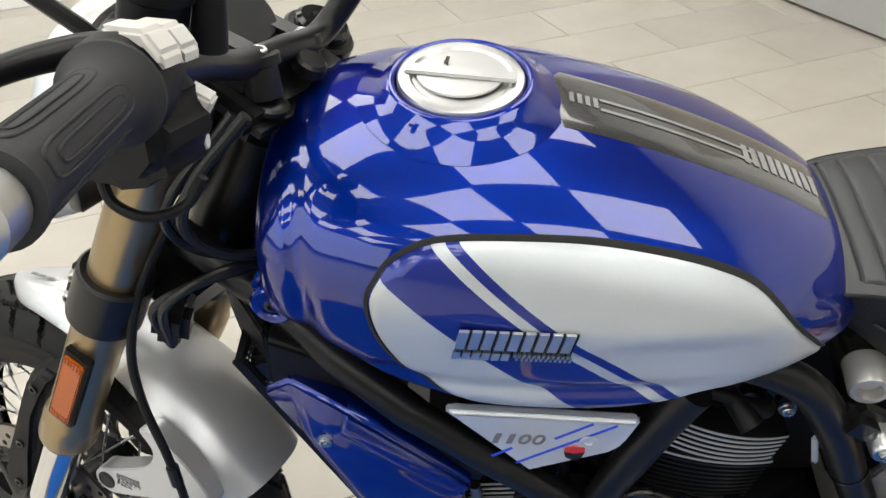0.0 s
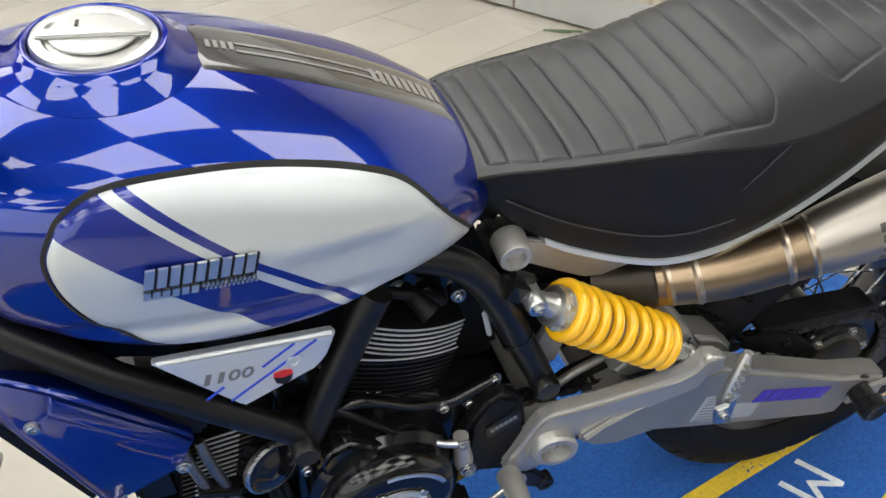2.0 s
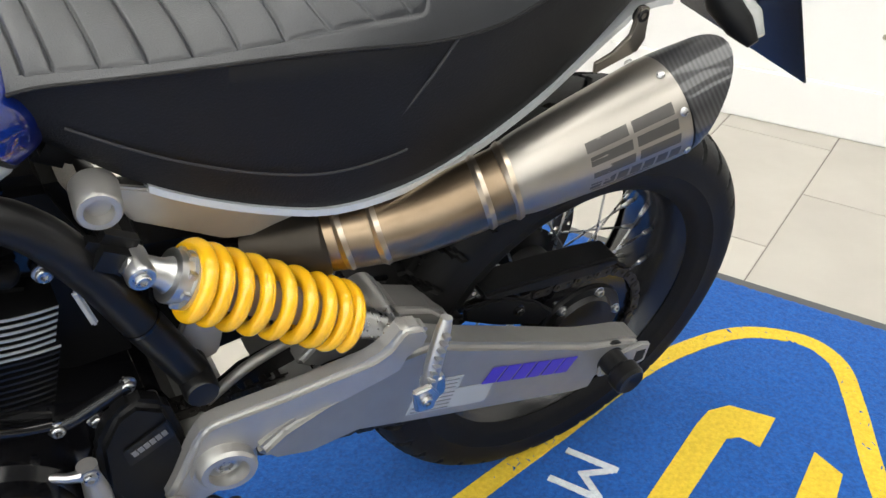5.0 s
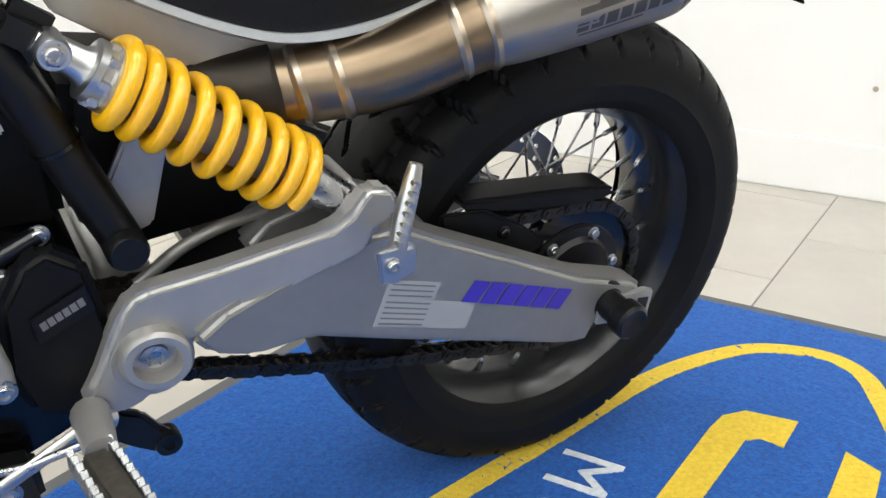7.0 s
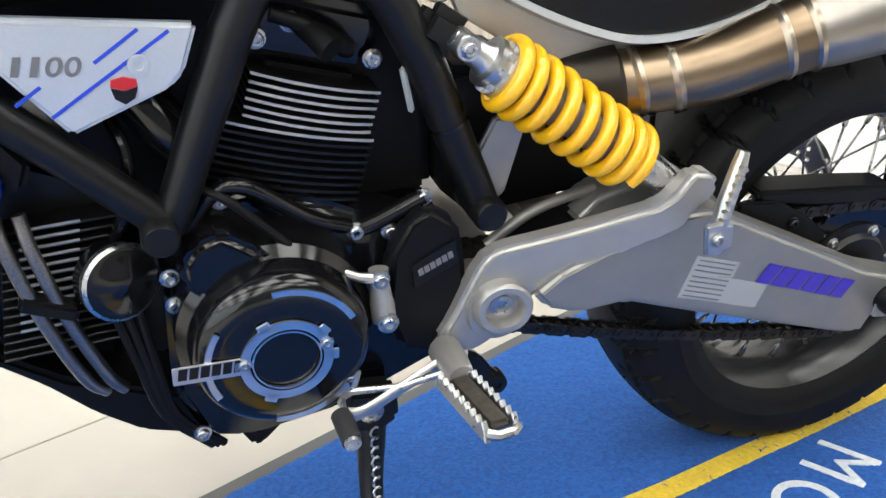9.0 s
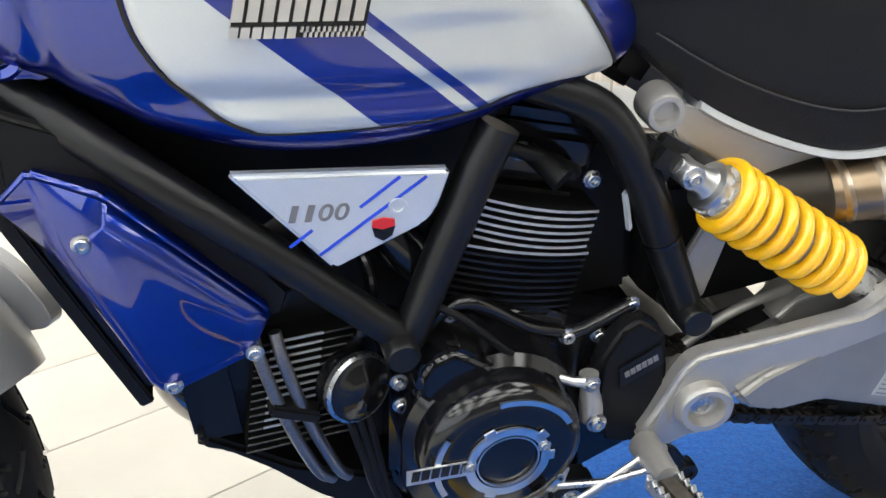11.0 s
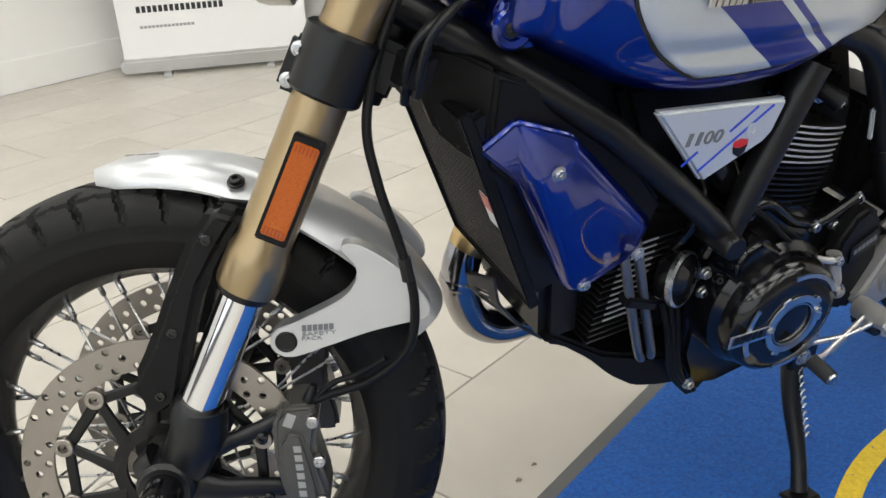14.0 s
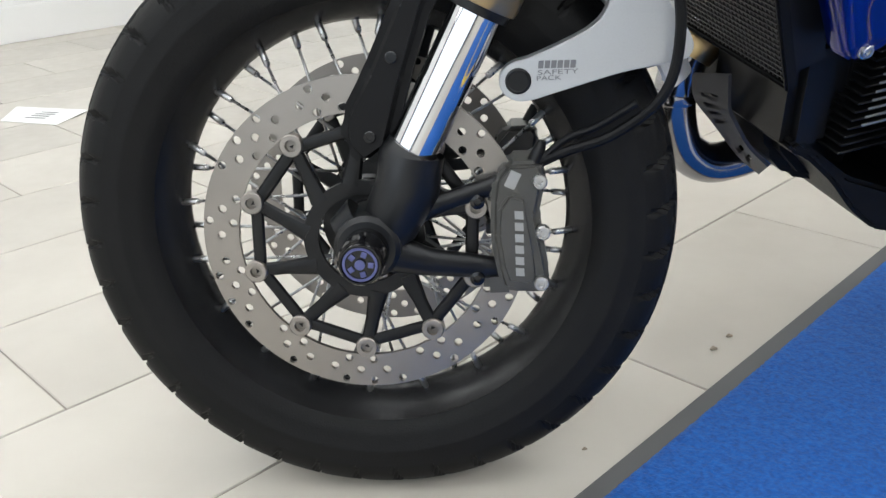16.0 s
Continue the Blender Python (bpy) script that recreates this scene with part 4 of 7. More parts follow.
def tank_ring(x, n=28):
    w, zm, top, bot = t_w(x), t_mid(x), t_top(x), t_bot(x)
    half = []
    for k in range(n + 1):
        a = math.pi / 2 * k / n
        half.append((w * math.sin(a) ** (2 / UP), zm + (top - zm) * math.cos(a) ** (2 / UP)))
    for k in range(1, n + 1):
        a = math.pi / 2 * k / n
        half.append((w * math.cos(a) ** (2 / LOW), zm - (zm - bot) * math.sin(a) ** (2 / LOW)))
    half = [(max(0.0, y - dent(x, z) - 0.002 * (dent(x, z) > 0.001)), z) for y, z in half]
    left = [Vector((x, -y, z)) for y, z in half]
    right = [Vector((x, y, z)) for y, z in half[-2:0:-1]]
    return left + right


txs = [-0.378 + 0.530 * (1 - math.cos(math.pi * k / 90)) / 2 for k in range(91)]
tank = part("fuel_tank", *loft([tank_ring(x) for x in txs]), BLUE, bike, "deep blue metallic fuel tank with silver side panels", sharp=60)
PANEL = [(-0.2755, 0.835), (-0.266, 0.859), (-0.253, 0.875), (-0.225, 0.889), (-0.183, 0.893), (-0.121, 0.889), (-0.062, 0.877), (0.002, 0.857), (0.045, 0.834), (0.086, 0.788), (0.121, 0.743),
         (0.120, 0.7365), (0.114, 0.735), (0.067, 0.7415), (0.030, 0.741), (0.007, 0.737), (-0.017, 0.729), (-0.050, 0.7245), (-0.089, 0.722), (-0.179, 0.720), (-0.198, 0.724), (-0.220, 0.737), (-0.250, 0.765), (-0.270, 0.799)]


def side_patch(outline, lift, side, rings=34, edge=0.004):
    """A panel that follows the tank's side."""
    loop = [np.array(q[:2]) for q in spline([(*q, 0) for q in outline], 6, True)]
    c = np.mean(loop, axis=0)
    n = len(loop)
    verts, faces = [], []
    for k in range(rings + 1):
        s = 1 - k / rings
        for q in loop:
            x, z = c + (q - c) * (s if k < rings else 0.002)
            rise = lift if k > 1 else (-edge if k == 0 else lift * 0.7)
            yy = tank_y(x, z) + rise
            verts.append((x, side * yy, z))
    for k in range(rings):
        for j in range(n):
            faces.append((k * n + j, k * n + (j + 1) % n, (k + 1) * n + (j + 1) % n, (k + 1) * n + j))
    return verts, faces


def gap_strip(outline, width, side):
    """The dark joint round the panel, laid on the tank's side."""
    loop = [Vector((*q[:2], 0)) for q in spline([(*q, 0) for q in outline], 8, True)]
    n = len(loop)
    c = sum(loop, Vector()) / n
    verts, faces = [], []
    for k in range(n):
        t = (loop[(k + 1) % n] - loop[k - 1]).normalized()
        out = Vector((-t.y, t.x, 0))
        if out.dot(loop[k] - c) < 0:
            out = -out
        for d, lift in ((-0.002, 0.0010), (width * 0.5, 0.0010), (width, 0.0009), (width + 0.001, -0.003)):
            q = loop[k] + out * d
            verts.append((q.x, side * (tank_y(q.x, q.y) + lift), q.y))
    for k in range(n):
        for d in range(3):
            a, b = k * 4 + d, ((k + 1) % n) * 4 + d
            faces.append((a, a + 1, b + 1, b))
    return verts, faces


def striped(name):
    """Satin silver with the blue diagonal bands painted across it."""
    m = mat(name, (0.50, 0.53, 0.545), rough=0.36, metal=0.5, var=0.04, scale=600)
    nt = m.node_tree
    b = nt.nodes["Principled BSDF"]
    tc = nt.nodes.new("ShaderNodeTexCoord")
    dot = nt.nodes.new("ShaderNodeVectorMath")
    dot.operation = "DOT_PRODUCT"
    dot.inputs[1].default_value = (0.634, 0.0, 0.773)
    nt.links.new(tc.outputs["Object"], dot.inputs[0])
    rng = nt.nodes.new("ShaderNodeMapRange")
    rng.inputs["From Min"].default_value, rng.inputs["From Max"].default_value = 0.45, 0.65
    nt.links.new(dot.outputs["Value"], rng.inputs["Value"])
    ramp = nt.nodes.new("ShaderNodeValToRGB")
    ramp.color_ramp.interpolation = "CONSTANT"
    el = ramp.color_ramp.elements
    el[0].position, el[0].color = 0.0, (0, 0, 0, 1)
    el[1].position, el[1].color = (0.4975 - 0.45) / 0.2, (1, 1, 1, 1)
    for v, c in ((0.5440, 0), (0.5530, 1), (0.5605, 0)):
        e = el.new((v - 0.45) / 0.2)
        e.color = (c, c, c, 1)
    nt.links.new(rng.outputs["Result"], ramp.inputs["Fac"])
    old = b.inputs["Base Color"].links[0].from_socket
    mix = nt.nodes.new("ShaderNodeMix")
    mix.data_type = "RGBA"
    nt.links.new(ramp.outputs["Color"], mix.inputs["Factor"])
    nt.links.new(old, mix.inputs["A"])
    mix.inputs["B"].default_value = (0.003, 0.014, 0.20, 1)
    nt.links.new(mix.outputs["Result"], b.inputs["Base Color"])
    nt.links.new(ramp.outputs["Color"], b.inputs["Coat Weight"])
    return m


STRIPED = striped("silver_with_blue_bands")
for side in (-1, 1):
    part("panel_gap", *gap_strip(PANEL, 0.0012, side), GAPDARK, tank, "black shadow gap")
    panel = part("side_panel", *side_patch(PANEL, 0.0035, side), STRIPED, tank, "satin silver panel with blue diagonal bands", sharp=50)
    if side < 0:
        bx, bz = -0.156, 0.813
        m = on_side(bx, -(tank_y(bx, bz) + 0.0038), bz, -1.5, 4)
        part("badge_plate", *moved(prism([(-0.049, -0.0145), (0.044, -0.0145), (0.050, 0.0145), (-0.044, 0.0145)], -0.0012, 0.0012, 0.0005), m @ Matrix.Rotation(radians(-90), 4, "X")), BLACK, panel, "black badge backing")
        for k in range(9):
            part("badge_mark", *lettermarks(1, 0.0104, 0.019, m @ Matrix.Translation((-0.001 + 0.0104 * (k - 4), 0.0065, 0.001)), 0.003, 0.2, 0.26), ALU_BRIGHT, panel, "raised chrome letter block")
        for n, wide, high, cx, cy, gap in ((6, 0.047, 0.008, -0.0265, -0.0105, 0.22), (12, 0.046, 0.0035, 0.022, -0.0085, 0.5), (12, 0.046, 0.0035, 0.024, -0.0122, 0.5)):
            for k in range(n):
                part("badge_mark_small", *lettermarks(1, wide / n, high, m @ Matrix.Translation((cx + (k - (n - 1) / 2) * wide / n, cy, 0.001)), 0.003, 0.2, gap), ALU_BRIGHT, panel)

# filler cap on its raised ring
CAPX = -0.203
CAPZ = t_top(CAPX) - 0.004
prof = [(0.088, 0.0), (0.076, 0.0025), (0.068, 0.007), (0.0615, 0.0125), (0.0575, 0.014), (0.0555, 0.0125), (0.0545, 0.008)]
verts, faces = [], []
for i, (r, h) in enumerate(prof):
    for k in range(64):
        a = 2 * math.pi * k / 64
        x, y = CAPX + r * math.cos(a), r * math.sin(a)
        base = tank_z(x, y)
        f = min(1, h / 0.012)
        verts.append((x, y, (base + 0.0005) * (1 - f) + f * (CAPZ + 0.0) + h * 1.0))
for i in range(len(prof) - 1):
    for k in range(64):
        faces.append((i * 64 + k, i * 64 + (k + 1) % 64, (i + 1) * 64 + (k + 1) % 64, (i + 1) * 64 + k))
part("filler_ring", verts, faces, BLUE, tank, "blue raised filler ring", sharp=60)
cap = part("filler_cap", *revolve([(0.0, 0.0), (0.0535, 0.0), (0.0535, 0.012), (0.052, 0.0145), (0.048, 0.0155), (0.043, 0.0155), (0.0405, 0.0135), (0.0, 0.0135)], (CAPX, 0, CAPZ), (0.03, 0, 1), 64), ALU_BRIGHT, tank, "bare aluminium filler cap")
part("cap_bridge", *box((CAPX, 0.0, CAPZ + 0.0175), (0.094, 0.014, 0.004), (0, 0, -8), 0.0015), ALU_BRIGHT, cap)
part("cap_flap", *prism([(0.038 * math.cos(t), 0.038 * math.sin(t)) for t in np.linspace(0.15, math.pi - 0.15, 24)], -0.0012, 0.0012, 0.0006), ALU_BRIGHT, cap).matrix_basis = Matrix.Translation((CAPX, 0.006, CAPZ + 0.0155)) @ Matrix.Rotation(radians(90), 4, "X") @ Matrix.Rotation(0.0, 4, "Y")
part("cap_keyhole", *box((CAPX - 0.012, 0.020, CAPZ + 0.0168), (0.010, 0.003, 0.001), (0, 0, 80), 0), BLACK, cap)

# dark band along the tank's spine
NB = 40
verts, faces = [], []
for i in range(NB + 1):
    s = i / NB
    for j in range(13):
        v = -1 + j / 6
        x = -0.118 + 0.243 * s + 0.014 * (1 - v * v) * (1 - s) * -1 + 0.0
        hw = 0.041 - 0.004 * s
        y = v * hw + 0.006
        edge = 0.0018 if abs(v) < 0.95 and 0 < i < NB else 0.0002
        verts.append((x, y, tank_z(min(0.148, x), y) + edge))
for i in range(NB):
    for j in range(12):
        faces.append((i * 13 + j, i * 13 + j + 1, (i + 1) * 13 + j + 1, (i + 1) * 13 + j))
BAND = mat("smoked_tank_band", (0.035, 0.034, 0.034), rough=0.25, coat=1.0, var=0.3, scale=30)
band = part("tank_band", verts, faces, BAND, tank, "smoked dark band along the tank", sharp=60)


def on_band(x, y, length, width, n=16):
    v, f = [], []
    for i in range(n + 1):
        for j in (0, 1):
            xx = x + length * i / n
            yy = y + width * (j - 0.5)
            v.append((xx, yy, tank_z(min(0.148, xx), yy) + 0.0026))
    for i in range(n):
        f.append((2 * i, 2 * i + 1, 2 * i + 3, 2 * i + 2))
    return v, f


GREYBAND = mat("pale_band_print", (0.20, 0.20, 0.20), rough=0.3, coat=1.0)
part("band_stripe", *joined(on_band(-0.085, -0.002, 0.14, 0.004), on_band(-0.085, 0.012, 0.14, 0.004)), GREYBAND, band, "grey printed lines")
for i in range(9):
    part("band_mark", *on_band(0.045 + 0.0085 * i, 0.006, 0.0058, 0.026, 3), GREYBAND, band, "grey printed letter block")
part("band_number", *joined(*[on_band(-0.112 + 0.007 * i, 0.006, 0.0042, 0.014, 3) for i in range(4)]), GREYBAND, band, "grey printed figures")
part("tank_screw", *revolve([(0.020, -0.006), (0.021, 0.0), (0.018, 0.003), (0.012, 0.001), (0.010, -0.002), (0, -0.002)], (-0.368, -0.101, 0.772), (-0.12, -1, 0.1), 28), BLUE, tank, "blue screw boss")
part("tank_flap", *prism([(-0.386, 0.764), (-0.388, 0.780), (-0.382, 0.800), (-0.362, 0.832), (-0.315, 0.80), (-0.325, 0.750), (-0.352, 0.746), (-0.374, 0.752)], -0.100, -0.075, 0.008, 3), BLUE, tank, "blue mounting flap of the tank")
part("tank_bolt", *bolt((-0.368, -0.1005, 0.772), (-0.12, -1, 0.1), 0.007, 0.003), FOOT, tank)
part("tank_underside", *prism([(-0.40, 0.70), (-0.36, 0.775), (-0.2, 0.69), (-0.13, 0.60), (-0.2, 0.56), (-0.33, 0.60)], -0.040, 0.09, 0.01, 2), PLASTIC, tank, "black airbox cover under the tank")

# -- seat --
SX = [0.118, 0.125, 0.15, 0.20, 0.25, 0.32, 0.38, 0.45, 0.52, 0.60, 0.65, 0.70, 0.735, 0.757, 0.775, 0.790, 0.802, 0.808]
s_top = arr(SX, [0.800, 0.811, 0.817, 0.819, 0.821, 0.836, 0.861, 0.888, 0.903, 0.911, 0.917, 0.917, 0.912, 0.905, 0.897, 0.890, 0.882, 0.876])
s_pipe = arr(SX, [0.789, 0.797, 0.804, 0.807, 0.809, 0.812, 0.813, 0.810, 0.816, 0.844, 0.866, 0.883, 0.887, 0.884, 0.878, 0.873, 0.868, 0.864])
s_bot = arr(SX, [0.762, 0.758, 0.745, 0.708, 0.680, 0.654, 0.643, 0.652, 0.676, 0.716, 0.752, 0.785, 0.802, 0.806, 0.806, 0.806, 0.806, 0.806])
s_w = arr(SX, [0.078, 0.085, 0.093, 0.103, 0.110, 0.119, 0.126, 0.130, 0.128, 0.121, 0.115, 0.103, 0.089, 0.075, 0.059, 0.041, 0.024, 0.010])
SY = -0.012  # the seat's middle line


RIBS = [0.140, 0.160, 0.191, 0.224, 0.257, 0.291, 0.325, 0.350, 0.376, 0.405, 0.434]
BACK_RIBS = [0.475, 0.498, 0.527, 0.562, 0.597, 0.634, 0.674]


def groove(x, y):
    """Depth of the stitched channels in the seat cover."""
    d = 0.0
    ay = abs(y)
    back = x > 0.455 + 0.03 * (ay / 0.12) ** 4
    ribs = BACK_RIBS if back else RIBS
    lim = 0.106 - 0.235 * max(0.0, x - 0.53) if back else s_w(x) - 0.011
    hook = max(0.004, 0.037 - 0.20 * max(0.0, x - 0.54)) if back else min(0.028, max(0.0, (x - 0.32) * 0.33))
    xx = x - hook * min(1.1, ay / lim) ** 4
    end = ribs[0] if back else ribs[-1]
    lim -= 0.016 * max(0.0, 1 - abs(xx - end) / 0.022) ** 2  # rounded corners
    if not ribs[0] - 0.008 < xx < ribs[-1] + 0.008 or ay > lim + 0.006:
        return 0.0
    q = min(abs(xx - r) for r in ribs)
    if ay < lim:
        d = 0.0024 * math.exp(-(q / 0.0012) ** 2) + 0.0010 * math.exp(-(q / 0.0045) ** 2)
    if ribs[0] < xx < ribs[-1]:
        d = max(d, 0.0026 * math.exp(-((ay - lim) / 0.0014) ** 2))
    return d


rings = []
sxs = list(np.linspace(0.118, 0.8075, 760))
for x in sxs:
    w, top, pp, bot = s_w(x), s_top(x), s_pipe(x), s_bot(x)
    half = []
    flare = 0.042 * min(1.0, max(0.0, (x - 0.72) / 0.07))  # the rear cover leans outwards below its piping
    for k in range(81):
        s = math.sin(math.pi / 2 * k / 80)
        y = w * s
        z = top - (top - pp) * s ** 4.0
        half.append((y, z - groove(x, y)))
    for k in range(1, 7):
        s = k / 6
        half.append((w - 0.004 * math.sin(math.pi * min(1, s * 6) / 2) - 0.012 * s * s + flare * s ** 0.6, pp + (bot - pp) * s - 0.002))
    for k in range(1, 4):
        half.append(((w - 0.016 + flare) * (1 - k / 3), bot - 0.002))
    half[-1] = (0.0, bot - 0.002)
    rings.append([Vector((x, SY - y, z)) for y, z in half] + [Vector((x, SY + y, z)) for y, z in half[-2:0:-1]])
seat = part("seat", *loft(rings), LEATHER, bike, "black ribbed leatherette dual seat", sharp=70)


# steep faces below the piping get a darker cover: shade put into the colour
seat.data.materials.append(LEATHER_SIDE)
for q in seat.data.polygons:
    if q.center.z < s_pipe(q.center.x) - 0.0015 and abs(q.normal.z) < 0.75:
        q.material_index = 1


def seat_line(x0, x1, f, r=0.0016, n=40, side=-1):
    pts = []
    for i in range(n + 1):
        x = x0 + (x1 - x0) * i / n
        pts.append(f(x, side))
    return sweep(pts, r, 6)


for side in (-1, 1):
    part("piping", *seat_line(0.125, 0.8065, lambda x, s: (x, SY + s * (s_w(x) + 0.0002), s_pipe(x) - 0.001), 0.0018, n=120, side=side), LEATHER_SIDE, seat, "raised piping seam")
    part("side_seam", *seat_line(0.16, 0.44, lambda x, s: (x, SY + s * (s_w(x) - 0.0065), s_pipe(x) + (s_bot(x) - s_pipe(x)) * (0.62 + 0.12 * math.sin((x - 0.16) * 9))), 0.0012, side=side), THREAD, seat)
    part("rear_seam", *sweep([(0.475, SY + side * (s_w(0.475) + 0.0005), s_pipe(0.475)), (0.455, SY + side * (s_w(0.455) - 0.003), 0.775), (0.43, SY + side * (s_w(0.43) - 0.008), 0.735), (0.415, SY + side * (s_w(0.42) - 0.012), 0.69)], 0.0014, 6), THREAD, seat)

# silver tail rail below the seat, and the tail
for side in (-1, 1):
    rail = []
    xs2 = np.linspace(0.215, 0.775, 60)
    for x in xs2:
        z = s_bot(min(x, 0.70)) - 0.008 if x < 0.62 else s_bot(0.62) - 0.008 + (x - 0.62) * 0.72 * max(0.15, 1 - (x - 0.62) * 3.4)
        w = s_w(min(x, 0.73)) - 0.016
        rail.append([Vector((x, SY + side * (w + 0.004), z + 0.008)), Vector((x, SY + side * (w + 0.005), z + 0.001)), Vector((x, SY + side * (w - 0.004), z - 0.003)), Vector((x, SY + side * (w - 0.03), z - 0.001)), Vector((x, SY + side * (w - 0.03), z + 0.008))])
    part("tail_rail", *loft(rail), SILVER, bike, "silver painted rail under the seat")
tail_o = [(0.735, 0.790), (0.765, 0.83), (0.80, 0.858), (0.835, 0.852), (0.880, 0.822), (0.890, 0.790), (0.872, 0.760), (0.80, 0.752), (0.750, 0.768)]
tail = part("tail_unit", *prism(tail_o, -0.066, 0.066, 0.022, 4), SILVER, bike, "silver painted tail piece")
part("tail_lock", *revolve([(0.009, -0.002), (0.009, 0.003), (0.006, 0.0035), (0.0055, 0.001), (0, 0.001)], (0.822, -0.064, 0.842), (0.2, -0.9, 0.35), 16), STEEL, tail)
part("seat_pan_front", *box((0.165, 0, 0.735), (0.05, 0.14, 0.07), (0, 30, 0), 0.012), PLASTIC, bike)
for side in (-1, 1):
    part("subframe_plate", *prism([(0.175, 0.705), (0.25, 0.676), (0.33, 0.648), (0.40, 0.642), (0.47, 0.66), (0.44, 0.622), (0.37, 0.600), (0.28, 0.615), (0.20, 0.66)], side * 0.095 - 0.004, side * 0.095 + 0.004, 0.002), ALU, bike, "cast aluminium subframe plate")

# plate holder, number plate seen from behind, indicator
holder = part("plate_holder", *joined(prism([(0.875, 0.80), (0.91, 0.815), (0.945, 0.77), (0.985, 0.70), (0.97, 0.695), (0.92, 0.75), (0.88, 0.775)], -0.028, 0.028, 0.005), sweep([(0.86, 0, 0.78), (0.93, 0, 0.775)], 0.014, 12)), PLASTIC, tail, "black plastic plate holder")
part("number_plate", *moved(box((0, 0, 0), (0.003, 0.235, 0.165), (0, 0, 0), 0.001), pose(0.985, 0.0, 0.715, 0, -32, 0)), PLATE_DARK, holder, "dark underside of a number plate")
part("cable_clip", *box((0.935, -0.02, 0.742), (0.02, 0.008, 0.008), (0, 40, 0), 0.002), YELLOW, holder)
block = part("rear_block", *prism([(0.872, 0.834), (0.905, 0.842), (0.940, 0.828), (0.944, 0.803), (0.931, 0.797), (0.906, 0.812), (0.886, 0.788), (0.874, 0.797)], -0.030, 0.026, 0.004), PLASTIC, tail, "black bracket block with two screws")
for y in (-0.018, 0.012):
    part("block_screw", *bolt((0.912, y, 0.8395), (0.25, 0, 1), 0.005, 0.003), STEEL, block)
for side, dz in ((-1, 0.0), (1, 0.03)):
    ind = part("rear_indicator", *sweep([(0.835, side * 0.055, 0.785 - dz * 0.3), (0.850, side * 0.070, 0.776 - dz * 0.3), (0.857, side * 0.085, 0.766 - dz * 0.3), (0.866, side * 0.115, 0.748 - dz * 0.3), (0.871, side * 0.136, 0.735 - dz * 0.3)], [0.011, 0.012, 0.019, 0.017, 0.007], 16), PLASTIC, tail, "black stalk indicator")
    part("lens", *sweep([(0.872, side * 0.090, 0.772 - dz * 0.3), (0.880, side * 0.115, 0.757 - dz * 0.3), (0.880, side * 0.134, 0.742 - dz * 0.3)], [0.012, 0.013, 0.006], 12), LENS, ind, "clear indicator lens")

# -- exhaust --
EXY = -0.152
exhaust = part("exhaust", *sweep(spline([(0.31, -0.085, 0.582), (0.34, -0.095, 0.586), (0.36, -0.1015, 0.589), (0.386, -0.110, 0.592), (0.430, -0.125, 0.602), (0.470, -0.138, 0.616), (0.512, -0.152, 0.638), (0.540, -0.161, 0.653)], 8), [0.030, 0.031, 0.031, 0.0325, 0.0345, 0.0355, 0.036, 0.037], 32), TITAN_HOT, bike, "heat-tinted titanium exhaust with carbon tip")
for x, y, z, r in ((0.392, -0.112, 0.5935, 0.0355), (0.424, -0.1235, 0.6005, 0.0365), (0.518, -0.154, 0.6415, 0.0385), (0.543, -0.160, 0.653, 0.0405)):
    ring_d = Vector((0.0045, -0.0014, 0.0018))
    part("weld_ring", *sweep([Vector((x, y, z)) - ring_d, Vector((x, y, z)), Vector((x, y, z)) + ring_d], [r - 0.003, r, r - 0.002], 32), WELD, exhaust, "shiny weld collar")
part("heat_sleeve", *sweep([(0.300, -0.082, 0.580), (0.345, -0.096, 0.586), (0.371, -0.105, 0.590), (0.375, -0.106, 0.591)], [0.034, 0.0365, 0.038, 0.035], 28), mat("scorched_steel", (0.045, 0.038, 0.030), rough=0.45, metal=0.8, var=0.3, scale=25), exhaust, "dark scorched pipe sleeve")
M0, M1 = Vector((0.540, EXY - 0.007, 0.651)), Vector((0.711, EXY - 0.022, 0.7115))
md = (M1 - M0).normalized()
muffler = part("muffler", *sweep([M0, M0 + md * 0.015, M0 + md * 0.028, M0.lerp(M1, 0.5), M1 - md * 0.01, M1], [0.036, 0.0395, 0.0415, 0.0480, 0.0535, 0.0535], 48), TITAN, exhaust, "brushed titanium silencer")


def silencer_print(u0, u1, v0, v1):
    """A printed patch that follows the silencer's round side: u along it, v up its side from the middle."""
    out, up = Vector((0, -1, 0)), Vector((-md.z, 0, md.x))
    length = (M1 - M0).length
    v = []
    for i in range(5):
        u = u0 + (u1 - u0) * i / 4
        r = (0.0415 + 0.0065 * (u - 0.028) / (length / 2 - 0.028) if u < length / 2 else 0.0480 + 0.0055 * (u - length / 2) / (length / 2 - 0.01)) + 0.0006
        for j in range(9):
            a = (v0 + (v1 - v0) * j / 8) / 0.048
            v.append(M0 + md * (u + 0.006 * (j / 8) * (v1 - v0) / 0.04) + out * r * math.cos(a) + up * r * math.sin(a))
    return v, [(i * 9 + j, i * 9 + 9 + j, i * 9 + 10 + j, i * 9 + j + 1) for i in range(4) for j in range(8)]


